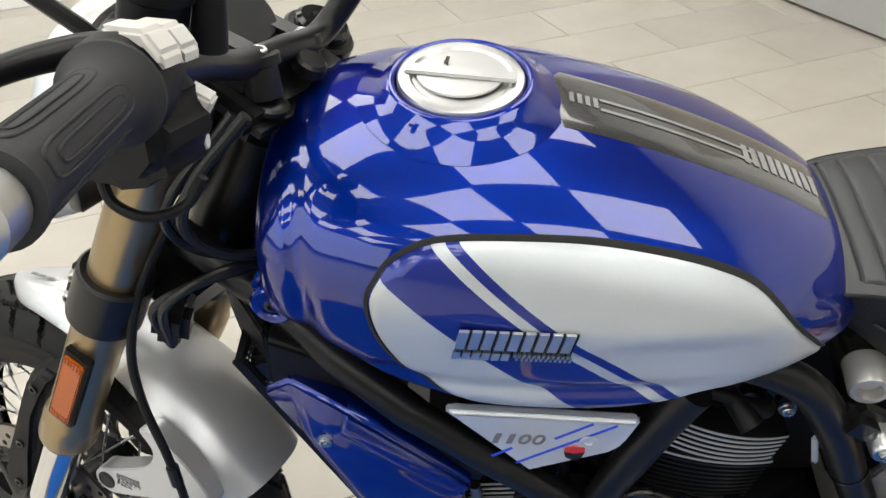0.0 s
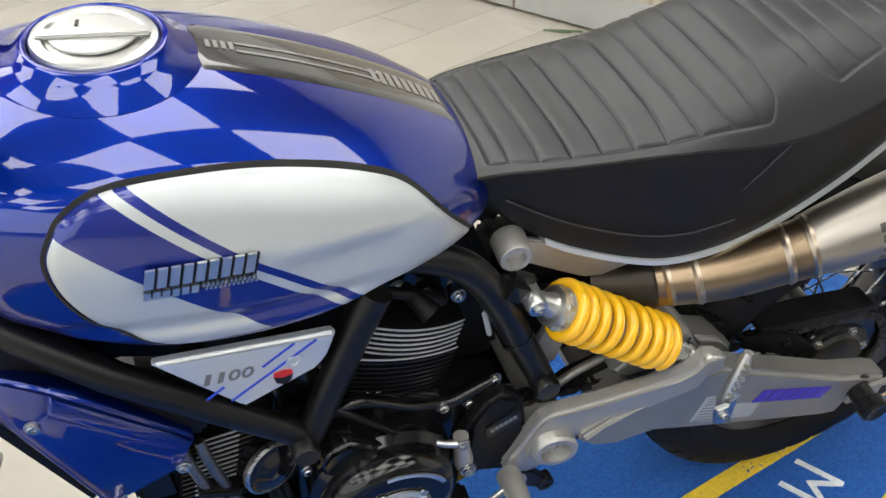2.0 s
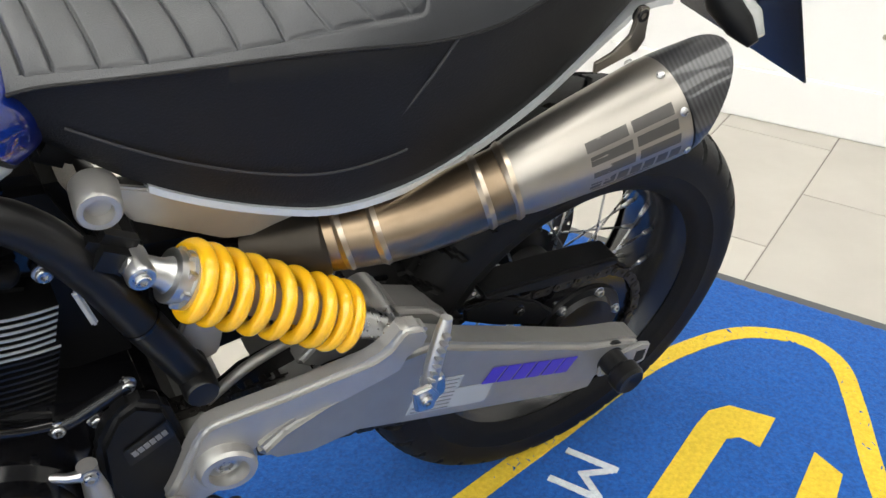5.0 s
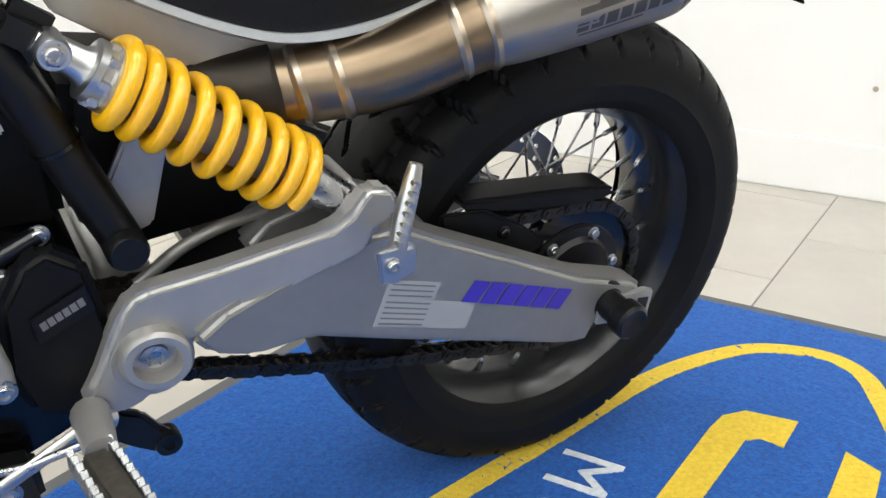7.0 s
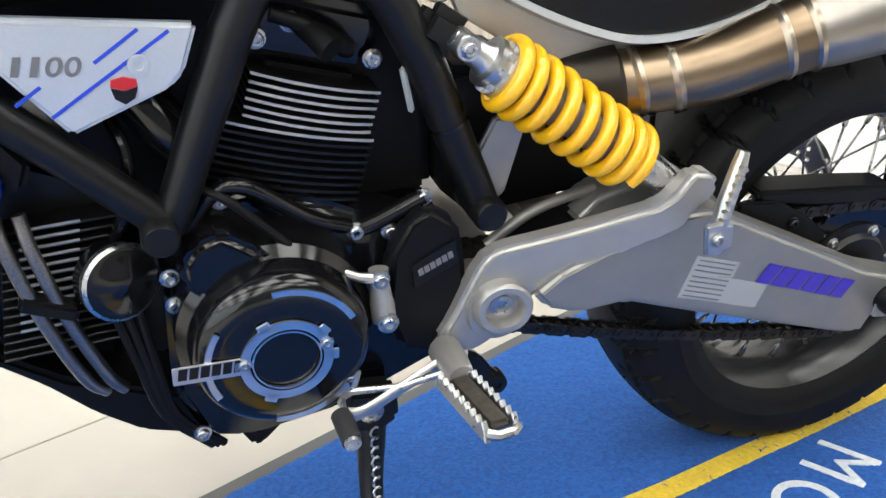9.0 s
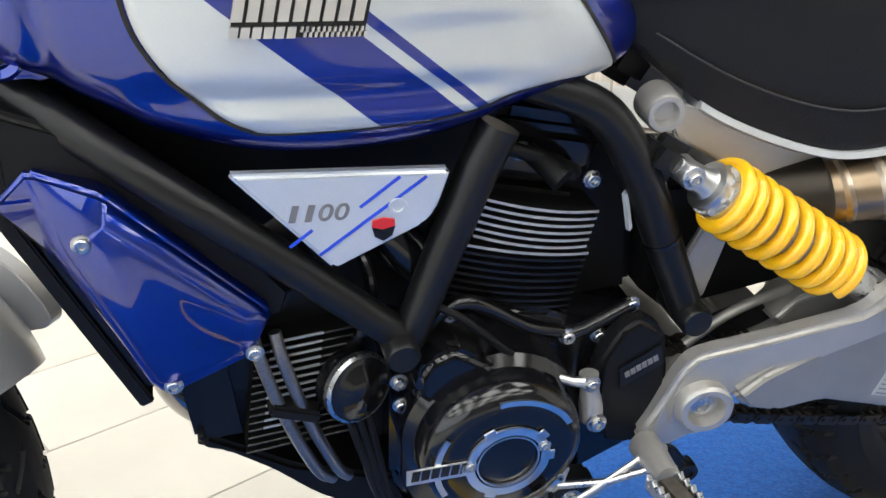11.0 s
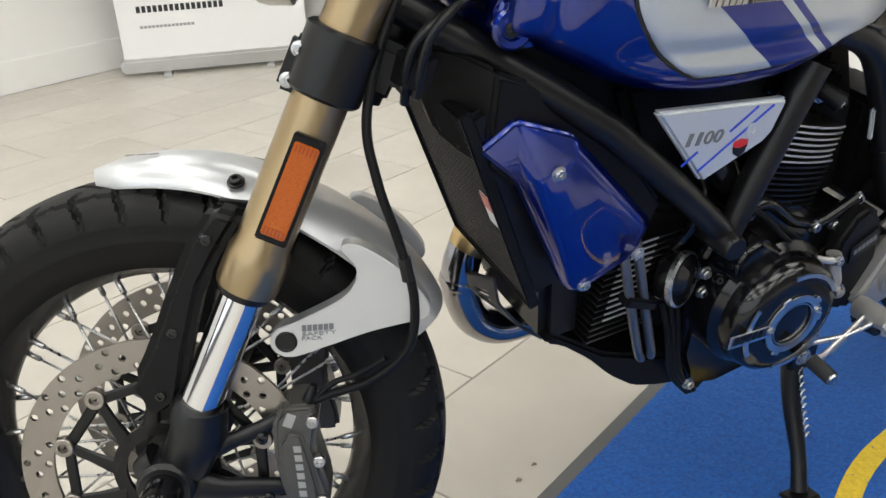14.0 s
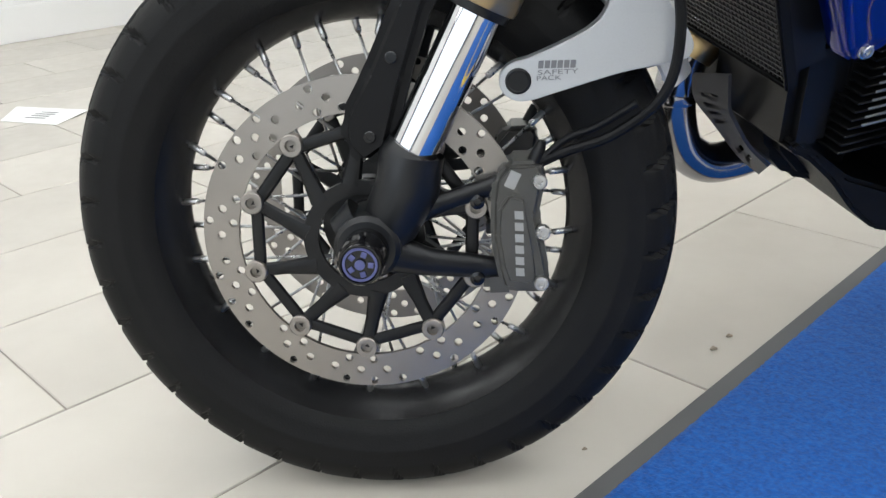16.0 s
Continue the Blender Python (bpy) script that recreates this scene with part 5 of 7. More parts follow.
for u in (0.070, 0.119):
    part("silencer_mark", *joined(silencer_print(u, u + 0.044, 0.029, 0.040), silencer_print(u, u + 0.044, 0.0145, 0.0245), silencer_print(u, u + 0.044, 0.0, 0.010)), LETTER_DARK, muffler, "dark etched letter block")
for k in range(7):
    part("silencer_mark_small", *silencer_print(0.066 + 0.0142 * k, 0.0775 + 0.0142 * k, -0.017, -0.005), LETTER_DARK, muffler)
part("silencer_mark_line", *silencer_print(0.068, 0.133, -0.0215, -0.0195), LETTER_DARK, muffler)
CARBON = bpy.data.materials.new("carbon_weave")
CARBON.use_nodes = True
nt = CARBON.node_tree
b = nt.nodes["Principled BSDF"]
tcn, ck = nt.nodes.new("ShaderNodeTexCoord"), nt.nodes.new("ShaderNodeTexWave")
ck.inputs["Scale"].default_value, ck.inputs["Distortion"].default_value = 70, 0.5
mp = nt.nodes.new("ShaderNodeMapping")
mp.inputs["Rotation"].default_value = (0.4, 0.5, 0.6)
cr = nt.nodes.new("ShaderNodeValToRGB")
cr.color_ramp.elements[0].color, cr.color_ramp.elements[1].color = (0.006, 0.006, 0.007, 1), (0.035, 0.035, 0.037, 1)
nt.links.new(tcn.outputs["Object"], mp.inputs["Vector"])
nt.links.new(mp.outputs["Vector"], ck.inputs["Vector"])
nt.links.new(ck.outputs["Fac"], cr.inputs["Fac"])
nt.links.new(cr.outputs["Color"], b.inputs["Base Color"])
b.inputs["Roughness"].default_value, b.inputs["Coat Weight"].default_value = 0.45, 0.5
tip = []
for d, r in ((0.0, 0.0535), (0.2, 0.0535), (0.6, 0.0525), (1.0, 0.0505)):
    ring = []
    for j in range(40):
        a = 2 * math.pi * j / 40
        up = Vector((-md.z, 0, md.x))
        across = Vector((0, 1, 0))
        shear = d * (0.011 + 0.062 * ((1 + math.cos(a)) / 2) ** 2.2)
        ring.append(M1 - md * 0.002 + md * shear + (up * math.cos(a) + across * math.sin(a)) * r)
    tip.append(ring)
inner = [[v + (M1 + md * 0.02 - v) * 0.06 for v in tip[-1]], [M1 - md * 0.004 + (v - M1) * 0.80 - md * (v - M1).dot(md) * 0.80 for v in tip[-1]]]
part("carbon_tip", *loft(tip + inner, caps=False), CARBON, muffler, "carbon fibre end cap")
for a in (-1.9, -1.0, -0.2, 0.8, 2.2):
    up = Vector((-md.z, 0, md.x))
    d = up * math.cos(a) + Vector((0, 1, 0)) * math.sin(a)
    part("rivet", *revolve([(0.0045, 0), (0.0045, 0.001), (0.003, 0.0025), (0, 0.003)], M1 - md * 0.010 + d * 0.0540, d, 12), STEEL, muffler)
bracket = part("silencer_bracket", *prism([(0.650, 0.735), (0.700, 0.752), (0.707, 0.765), (0.702, 0.800), (0.688, 0.802), (0.685, 0.772), (0.668, 0.756), (0.648, 0.748)], -0.132, -0.127, 0.0015), TITAN, exhaust, "drilled silencer bracket")
part("bracket_bolt", *bolt((0.695, -0.128, 0.792), r=0.007), BLACK, bracket)
part("bracket_hole", *revolve([(0.0, 0.0), (0.0055, 0.0), (0.0055, 0.0006), (0.0, 0.0006)], (0.692, -0.128, 0.762), (0, -1, 0), 16), GAPDARK, bracket)

# -- shock absorber --
S0, S1 = Vector((0.190, -0.141, 0.647)), Vector((0.424, -0.160, 0.498))
sd = (S1 - S0).normalized()
shock = part("shock_absorber", *sweep([S0 + sd * 0.05, S0 + sd * 0.06, S0 + sd * 0.24], [0.021, 0.019, 0.017], 20), ALU, bike, "side-mounted shock with a yellow spring")
part("preload_collar", *sweep([S0 + sd * x for x in (0.027, 0.028, 0.034, 0.035, 0.041, 0.042, 0.049, 0.050)], [0.0215, 0.0240, 0.0240, 0.0220, 0.0220, 0.0265, 0.0265, 0.0295], 32), ALU_BRIGHT, shock, "bare aluminium preload collar")
for a in range(8):
    u = frame_of(sd)
    d = u @ Vector((math.cos(a * math.pi / 4), math.sin(a * math.pi / 4), 0))
    part("collar_notch", *moved(box((0, 0, 0), (0.007, 0.006, 0.008), bevel=0.001), Matrix.Translation(S0 + sd * 0.038 + d * 0.0232) @ u.to_4x4()), ALU_BRIGHT, shock)
part("upper_eye", *joined(sweep([S0 - sd * 0.012, S0 + sd * 0.004, S0 + sd * 0.020, S0 + sd * 0.030], [0.008, 0.0125, 0.0135, 0.0185], 18, squash=((0, 1, 0), 0.9)), revolve([(0.0, -0.016), (0.011, -0.016), (0.0125, -0.013), (0.0125, 0.016), (0.0, 0.02)], S0, (0, 1, 0), 20)), ALU_BRIGHT, shock, "aluminium clevis")
part("upper_bolt", *bolt(S0 + Vector((0, -0.016, 0)), r=0.0065), STEEL, shock)
part("lower_eye", *joined(sweep([S1 - sd * 0.070, S1 - sd * 0.066, S1 - sd * 0.045, S1 - sd * 0.02, S1], [0.022, 0.025, 0.019, 0.016, 0.014], 20), revolve([(0.0, -0.018), (0.016, -0.018), (0.018, -0.014), (0.018, 0.014), (0.0, 0.018)], S1, (0, 1, 0), 20)), STEEL, shock, "steel lower eye")
coil = []
u = frame_of(sd)
N = 8.6
for k in range(int(N * 32) + 1):
    a = 2 * math.pi * k / 32
    s = k / (N * 32)
    pitch = 0.045 + 0.172 * (0.5 - 0.5 * math.cos(math.pi * s)) * 0.35 + 0.172 * s * 0.65
    coil.append(S0 + sd * pitch + u @ Vector((math.cos(a), math.sin(a), 0)) * 0.0300)
part("spring", *sweep(coil, 0.0074, 14), YELLOW, shock, "yellow coil spring")

# added block that keeps the gap behind the shock dark
part("inner_guard", *prism([(0.205, 0.60), (0.30, 0.592), (0.375, 0.545), (0.40, 0.49), (0.40, 0.455), (0.25, 0.43), (0.205, 0.47)], -0.070, 0.06, 0.010), PLASTIC, bike, "black plastic inner guard")
part("frame_brace", *prism([(0.247, 0.560), (0.282, 0.556), (0.266, 0.474), (0.250, 0.468), (0.226, 0.511)], -0.104, -0.094, 0.003), ALU, bike, "silver cast frame brace")

# -- swingarm and peg hanger --
arm_o = [(0.272, 0.402), (0.300, 0.425), (0.345, 0.445), (0.40, 0.463), (0.435, 0.477), (0.47, 0.478), (0.516, 0.456), (0.60, 0.420), (0.707, 0.373), (0.788, 0.351), (0.806, 0.340), (0.804, 0.326), (0.755, 0.312), (0.740, 0.300), (0.732, 0.279), (0.700, 0.283), (0.60, 0.312), (0.486, 0.345), (0.430, 0.362), (0.385, 0.376), (0.330, 0.370), (0.290, 0.382)]
swing = part("swingarm", *prism(arm_o, -0.187, -0.145, 0.007, 3), ALU_ARM, bike, "grey cast aluminium swingarm")
part("arm_far", *prism(arm_o, 0.105, 0.14, 0.007, 2), ALU, swing)
part("arm_bridge", *joined(revolve([(0.0, -0.17), (0.034, -0.17), (0.036, -0.16), (0.036, 0.13), (0, 0.13)], (0.245, 0, 0.378), (0, 1, 0), 28), box((0.345, -0.02, 0.405), (0.06, 0.25, 0.05), (0, -18, 0), 0.01)), ALU, swing)
up_o = [(0.335, 0.452), (0.358, 0.476), (0.395, 0.488), (0.410, 0.508), (0.424, 0.516), (0.440, 0.510), (0.448, 0.490), (0.50, 0.470), (0.53, 0.440), (0.52, 0.415), (0.47, 0.420), (0.41, 0.440), (0.36, 0.436)]
part("shock_horn", *prism(up_o, -0.134, -0.085, 0.006, 3), ALU_ARM, swing, "shock mount on the swingarm")
part("arm_rib", *sweep(spline([(0.245, -0.118, 0.425), (0.285, -0.118, 0.455), (0.325, -0.116, 0.470), (0.365, -0.112, 0.476)], 5), 0.006, 12), ALU_ARM, swing)
# black sheet behind the rib stands for the cutout's shade
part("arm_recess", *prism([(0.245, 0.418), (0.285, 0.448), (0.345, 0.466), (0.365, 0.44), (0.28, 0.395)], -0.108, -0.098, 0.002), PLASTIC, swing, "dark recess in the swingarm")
part("horn_eye", *revolve([(0.008, -0.173), (0.016, -0.173), (0.018, -0.169), (0.018, -0.09), (0.008, -0.09)], (0.424, 0, 0.497), (0, 1, 0), 24), ALU, swing)
part("horn_bolt", *revolve([(0.0, -0.176), (0.006, -0.176), (0.0075, -0.173), (0.0075, -0.14), (0.0, -0.14)], (0.424, 0, 0.497), (0, 1, 0), 6), BLACK, swing)
hug = part("chain_guard", *prism([(0.570, 0.459), (0.70, 0.4535), (0.772, 0.448), (0.784, 0.441), (0.780, 0.434), (0.742, 0.428), (0.66, 0.433), (0.575, 0.446)], -0.128, -0.085, 0.004), PLASTIC, swing, "black plastic chain guard")
part("guard_web", *prism([(0.545, 0.448), (0.60, 0.446), (0.655, 0.418), (0.690, 0.388), (0.668, 0.372), (0.60, 0.398), (0.55, 0.425)], -0.130, -0.123, 0.003), PLASTIC, hug)
part("guard_bolt", *bolt((0.628, -0.131, 0.415), r=0.006), BLACK_GLOSS, hug)
for k in range(6):
    part("arm_mark", *moved(lettermarks(1, 0.0238, 0.025, Matrix.Translation((0.0238 * (k - 2.5), 0, 0)), 0.0008, 0.25, 0.14), on_side(0.615, -0.1878, 0.3725, -17)), LETTER_BLUE, swing, "blue letter block")
part("warning_label", *moved(box((0, 0, 0), (0.113, 0.031, 0.0006), bevel=0), on_side(0.503, -0.1873, 0.3755, -15.5)), PALE, swing, "pale printed warning label")
part("warning_label_small", *moved(box((0, 0, 0), (0.060, 0.020, 0.0006), bevel=0), on_side(0.484, -0.1873, 0.4075, -15)), PALE, swing, "pale printed label")
lines = []
for i in range(5):
    lines.append(moved(box((-0.026, 0.012 - 0.006 * i, 0.0006), (0.052, 0.0016, 0.0004), bevel=0), on_side(0.503, -0.1873, 0.3755, -15.5)))
for i in range(3):
    lines.append(moved(box((0, 0.006 - 0.006 * i, 0.0006), (0.05, 0.0014, 0.0004), bevel=0), on_side(0.484, -0.1873, 0.4075, -15)))
for piece in lines:
    part("label_line", *piece, LETTER_GREY, swing)
part("axle_plate", *prism([(0.735, 0.336), (0.80, 0.343), (0.816, 0.336), (0.816, 0.304), (0.80, 0.299), (0.735, 0.306)], -0.193, -0.186, 0.002), ALU, swing, "chain adjuster plate")
part("adjuster_slot", *prism([(0.792, 0.331), (0.809, 0.329), (0.809, 0.310), (0.792, 0.308)], -0.1936, -0.1925, 0), GAPDARK, swing)
part("axle_slider", *revolve([(0.012, -0.178), (0.026, -0.180), (0.028, -0.188), (0.026, -0.202), (0.018, -0.206), (0.017, -0.226), (0.022, -0.230), (0.022, -0.246), (0.018, -0.250), (0.012, -0.248), (0.0, -0.246)], (0.752, 0.018, 0.329), (0, 1, 0), 28), BLACK, swing, "black axle slider")

SKEW = Matrix(((1, 0, 0, 0), (-0.157, 1, 0, 0.07065), (0, 0, 1, 0), (0, 0, 0, 1)))
hang = [(0.206, 0.392), (0.213, 0.412), (0.220, 0.430), (0.229, 0.443), (0.242, 0.449), (0.298, 0.463), (0.352, 0.479), (0.392, 0.491), (0.408, 0.503), (0.417, 0.520), (0.424, 0.529), (0.445, 0.527), (0.453, 0.513), (0.448, 0.497), (0.434, 0.487), (0.427, 0.467), (0.411, 0.458), (0.375, 0.441), (0.337, 0.421), (0.299, 0.405), (0.277, 0.392), (0.268, 0.374), (0.259, 0.358), (0.240, 0.336), (0.220, 0.324), (0.192, 0.327), (0.184, 0.342), (0.196, 0.365)]
hanger = part("peg_hanger", *moved(prism(hang, -0.201, -0.176, 0.006, 3), SKEW), ALU, bike, "grey cast footrest hanger")
part("hanger_boss", *moved(revolve([(0.0185, -0.200), (0.0205, -0.216), (0.0270, -0.216), (0.0300, -0.212), (0.0310, -0.18), (0.0185, -0.18)], (0.244, 0, 0.386), (0, 1, 0), 36, ring=True), SKEW), ALU, hanger)
part("hanger_bolt", *moved(revolve([(0.012, -0.199), (0.0115, -0.206), (0.007, -0.207), (0.006, -0.203), (0.0, -0.203)], (0.244, 0, 0.386), (0, 1, 0), 16), SKEW), STEEL, hanger)
part("hanger_lug", *joined(prism([(0.205, 0.330), (0.235, 0.315), (0.252, 0.292), (0.268, 0.280), (0.266, 0.266), (0.250, 0.262), (0.225, 0.278), (0.198, 0.300)], -0.160, -0.148, 0.004), revolve([(0.006, -0.163), (0.012, -0.163), (0.013, -0.160), (0.013, -0.146), (0.006, -0.146)], (0.256, 0, 0.274), (0, 1, 0), 20, ring=True)), FOOT, hanger, "dark bracket lug")
part("pillion_hinge", *joined(prism([(0.405, 0.50), (0.425, 0.502), (0.437, 0.484), (0.430, 0.466), (0.412, 0.468)], -0.252, -0.245, 0.002), prism([(0.425, 0.49), (0.45, 0.492), (0.455, 0.465), (0.435, 0.455)], -0.238, -0.224, 0.003)), ALU_BRIGHT, hanger, "bright pillion peg hinge")
part("hinge_pin", *bolt((0.420, -0.252, 0.485), r=0.006), STEEL, hanger)
peg = part("pillion_peg", *sweep([(0.432, -0.236, 0.482), (0.437, -0.232, 0.515), (0.446, -0.226, 0.548), (0.449, -0.224, 0.562)], [0.008, 0.009, 0.008, 0.006], 12), ALU_BRIGHT, hanger, "folded-up aluminium pillion footrest")
for i in range(8):
    part("peg_tooth", *box((0.428 + 0.0022 * i, -0.243 + 0.001 * i, 0.490 + 0.0085 * i), (0.008, 0.008, 0.004), (0, 20, 0), 0.001), ALU_BRIGHT, peg)

# rider footrest and gear lever
rest = part("footrest", *sweep([(0.190, -0.165, 0.335), (0.188, -0.190, 0.340), (0.186, -0.225, 0.345)], [0.017, 0.016, 0.013], 14), ALU, bike, "serrated rider footrest")
TREAD = Matrix.Translation((0.1845, -0.268, 0.350)) @ pose(0, 0, 0, -4, 0, 8)
part("tread_plate", *moved(box((0, 0, -0.001), (0.024, 0.080, 0.014), bevel=0.004), TREAD), mat("worn_peg_metal", (0.16, 0.145, 0.125), rough=0.45, metal=0.8, var=0.4, scale=90, grain=0.2, grain_scale=300), rest, "worn bare metal tread")
for sx in (-1, 1):
    teeth = [(-0.046, -0.008), (0.046, -0.008)]
    for k in range(9):
        teeth += [(0.046 - 0.0102 * k, 0.010), (0.041 - 0.0102 * k, 0.004)]
    part("tread", *moved(moved(prism(teeth, sx * 0.0155 - 0.003, sx * 0.0155 + 0.003, 0.0008, 1), Matrix.Rotation(radians(90), 4, "Z")), TREAD), STEEL, rest, "worn serrated steel edge")
part("tread_end", *moved(sweep([(-0.0155, -0.044, 0.001), (-0.008, -0.050, 0.001), (0.008, -0.050, 0.001), (0.0155, -0.044, 0.001)], 0.005, 8), TREAD), STEEL, rest)
lever = part("gear_lever", *sweep(spline([(0.205, -0.176, 0.333), (0.190, -0.182, 0.338), (0.176, -0.186, 0.335), (0.130, -0.196, 0.318), (0.096, -0.202, 0.305), (0.074, -0.205, 0.305)], 5), [0.010, 0.009, 0.0075, 0.0065, 0.007, 0.010], 12, squash=((0, 1, 0), 0.6)), ALU_BRIGHT, bike, "polished aluminium gear lever")
part("lever_rubber", *sweep([(0.073, -0.203, 0.306), (0.074, -0.222, 0.304), (0.075, -0.238, 0.302)], [0.0105, 0.0105, 0.010], 14), GRIP, lever, "ribbed black rubber tip")
part("lever_cap", *sweep([(0.075, -0.238, 0.302), (0.075, -0.242, 0.3015)], [0.0085, 0.008], 12), STEEL, lever)
part("shift_rod", *sweep([(0.175, -0.20, 0.335), (0.135, -0.195, 0.322), (0.085, -0.185, 0.318)], 0.004, 10), STEEL, bike)
part("shift_arm", *prism([(0.07, 0.345), (0.085, 0.352), (0.098, 0.340), (0.092, 0.312), (0.080, 0.305), (0.072, 0.318)], -0.186, -0.174, 0.003), ALU, bike, "gear shaft arm")
part("shift_bolt", *bolt((0.083, -0.186, 0.333), r=0.007), STEEL, bike)

# -- frame --
frame_ob = part("frame", *sweep([(-0.475, -0.025, 0.793), (-0.434, -0.040, 0.770), (-0.383, -0.062, 0.741), (-0.320, -0.100, 0.703), (-0.254, -0.127, 0.658), (-0.161, -0.135, 0.580), (-0.072, -0.136, 0.499)], [0.017, 0.0175, 0.0175, 0.0175, 0.017, 0.0165, 0.016], 20), BLACK, bike, "satin black tubular trellis frame")
part("brace_tube", *sweep([(0.012, -0.128, 0.70), (-0.008, -0.130, 0.655), (-0.065, -0.134, 0.492)], [0.019, 0.019, 0.0165], 20), BLACK, frame_ob)
part("node_boss", *revolve([(0.0, -0.166), (0.014, -0.166), (0.0165, -0.162), (0.0165, -0.10), (0, -0.10)], (-0.075, 0, 0.493), (0, 1, 0), 20), BLACK, frame_ob)
part("rear_tube", *sweep(spline([(0.03, -0.118, 0.735), (0.105, -0.120, 0.705), (0.152, -0.120, 0.645), (0.196, -0.120, 0.555), (0.233, -0.122, 0.478)], 6), [0.015, 0.018, 0.0195, 0.0185, 0.0175], 20), BLACK, frame_ob)
part("rear_foot", *revolve([(0.0, -0.150), (0.015, -0.150), (0.0175, -0.146), (0.0175, -0.09), (0, -0.09)], (0.234, 0, 0.475), (0, 1, 0), 20), BLACK, frame_ob)
part("rear_tube_ring", *sweep([(0.1900, -0.1200, 0.5675), (0.1915, -0.1200, 0.5645)], 0.0200, 20), BLACK_GLOSS, frame_ob)
part("head_tube", *sweep([(-0.478, 0.018, 0.685), (-0.385, 0.031, 0.872)], 0.034, 24), BLACK, frame_ob)
part("far_tube", *sweep([(-0.445, 0.085, 0.812), (-0.375, 0.122, 0.768), (-0.245, 0.130, 0.692), (-0.068, 0.134, 0.488)], 0.0175, 14), BLACK, frame_ob)
part("far_brace", *sweep([(0.012, 0.128, 0.70), (-0.065, 0.134, 0.492)], 0.0175, 14), BLACK, frame_ob)
part("far_rear_tube", *sweep([(0.03, 0.118, 0.735), (0.105, 0.120, 0.705), (0.155, 0.118, 0.645), (0.25, 0.112, 0.450)], 0.0185, 14), BLACK, frame_ob)
part("silver_boss", *revolve([(0.0105, -0.112), (0.012, -0.124), (0.017, -0.124), (0.019, -0.121), (0.020, -0.09), (0.0, -0.09)], (0.186, 0, 0.696), (0.12, 1, 0.0), 32), ALU, frame_ob, "silver frame boss")
part("boss_plug", *revolve([(0.0, -0.114), (0.0105, -0.114), (0.0105, -0.105)], (0.186, 0, 0.696), (0.12, 1, 0.0), 20), ALU, frame_ob)
part("side_plug", *box((0.175, -0.125, 0.655), (0.05, 0.03, 0.04), (0, 30, 0), 0.01), BLACK, frame_ob)

# side triangle
tri = part("side_cover", *prism([(-0.216, 0.681), (-0.033, 0.671), (-0.045, 0.632), (-0.056, 0.620), (-0.133, 0.584)], -0.146, -0.132, 0.004, 3), SILVER, bike, "silver triangular side cover with blue lines")
SLANT = Matrix(((1, 0.22, 0, 0), (0, 1, 0, 0), (0, 0, 1, 0), (0, 0, 0, 1)))
for k, ch in enumerate("1100"):
    lettering(ch, 0.0215, on_side(-0.1655 + 0.0132 * k, -0.1465, 0.6415 - 0.0004 * k, -2) @ SLANT, LETTER_GREY, tri, "cover_number", 0.0006, "grey figure", width=0.0055 if ch == "1" else 0.0118, bold=0.00025)
part("cover_line", *joined(moved(box((0, 0, 0), (0.042, 0.0028, 0.0008), bevel=0), on_side(-0.094, -0.1464, 0.656, 37)), moved(box((0, 0, 0), (0.024, 0.0028, 0.0008), bevel=0), on_side(-0.160, -0.1464, 0.619, 37)),
                          moved(box((0, 0, 0), (0.112, 0.0028, 0.0008), bevel=0), on_side(-0.100, -0.1464, 0.634, 36))), mat("blue_line_film", (0.02, 0.06, 0.55), rough=0.35), tri, "blue stripe film")
part("cover_screw", *joined(revolve([(0.0085, 0.0), (0.008, 0.002), (0.0045, 0.002), (0.004, -0.001), (0, -0.001)], (-0.079, -0.1465, 0.641), (0, -1, 0), 18)), SILVER, tri)
part("shield_red", *prism([(-0.0105, 0.004), (-0.010, 0.010), (0, 0.0125), (0.010, 0.010), (0.0105, 0.004), (0.0, 0.001)], -0.1475, -0.1455, 0), RED, tri, "red upper half of a shield").matrix_basis = Matrix.Translation((-0.091, 0, 0.620)) @ Matrix.Diagonal((0.95, 1, 0.95, 1))
part("shield_black", *prism([(-0.0105, 0.0032), (0.0, 0.0), (0.0105, 0.0032), (0.008, -0.006), (0.0, -0.011), (-0.008, -0.006)], -0.1475, -0.1455, 0), BLACK, tri, "black lower half of a shield").matrix_basis = Matrix.Translation((-0.091, 0, 0.620)) @ Matrix.Diagonal((0.95, 1, 0.95, 1))

# radiator duct, blue shroud, radiator with its mesh
FLARE = Matrix(((1, 0, 0, 0), (-0.106, 1, 0, -0.0178), (0, 0, 1, 0), (0, 0, 0, 1)))
TUCK = Matrix(((1, 0, 0, 0), (-1.32, 1, 0, -0.5016), (0, 0, 1, 0), (0, 0, 0, 1)))
duct = part("radiator_duct", *moved(prism([(-0.388, 0.629), (-0.384, 0.732), (-0.334, 0.714), (-0.261, 0.670), (-0.223, 0.626), (-0.167, 0.556), (-0.176, 0.528), (-0.25, 0.532), (-0.33, 0.578)], -0.128, -0.104, 0.006, 3), FLARE), PLASTIC, bike, "black plastic radiator duct")
part("duct_nose", *moved(prism([(-0.437, 0.735), (-0.435, 0.700), (-0.420, 0.653), (-0.405, 0.639), (-0.383, 0.626), (-0.380, 0.733), (-0.40, 0.740), (-0.42, 0.744)], -0.106, -0.088, 0.004, 2), TUCK), PLASTIC, duct, "black leading edge that turns inwards")
bm = bmesh.new()
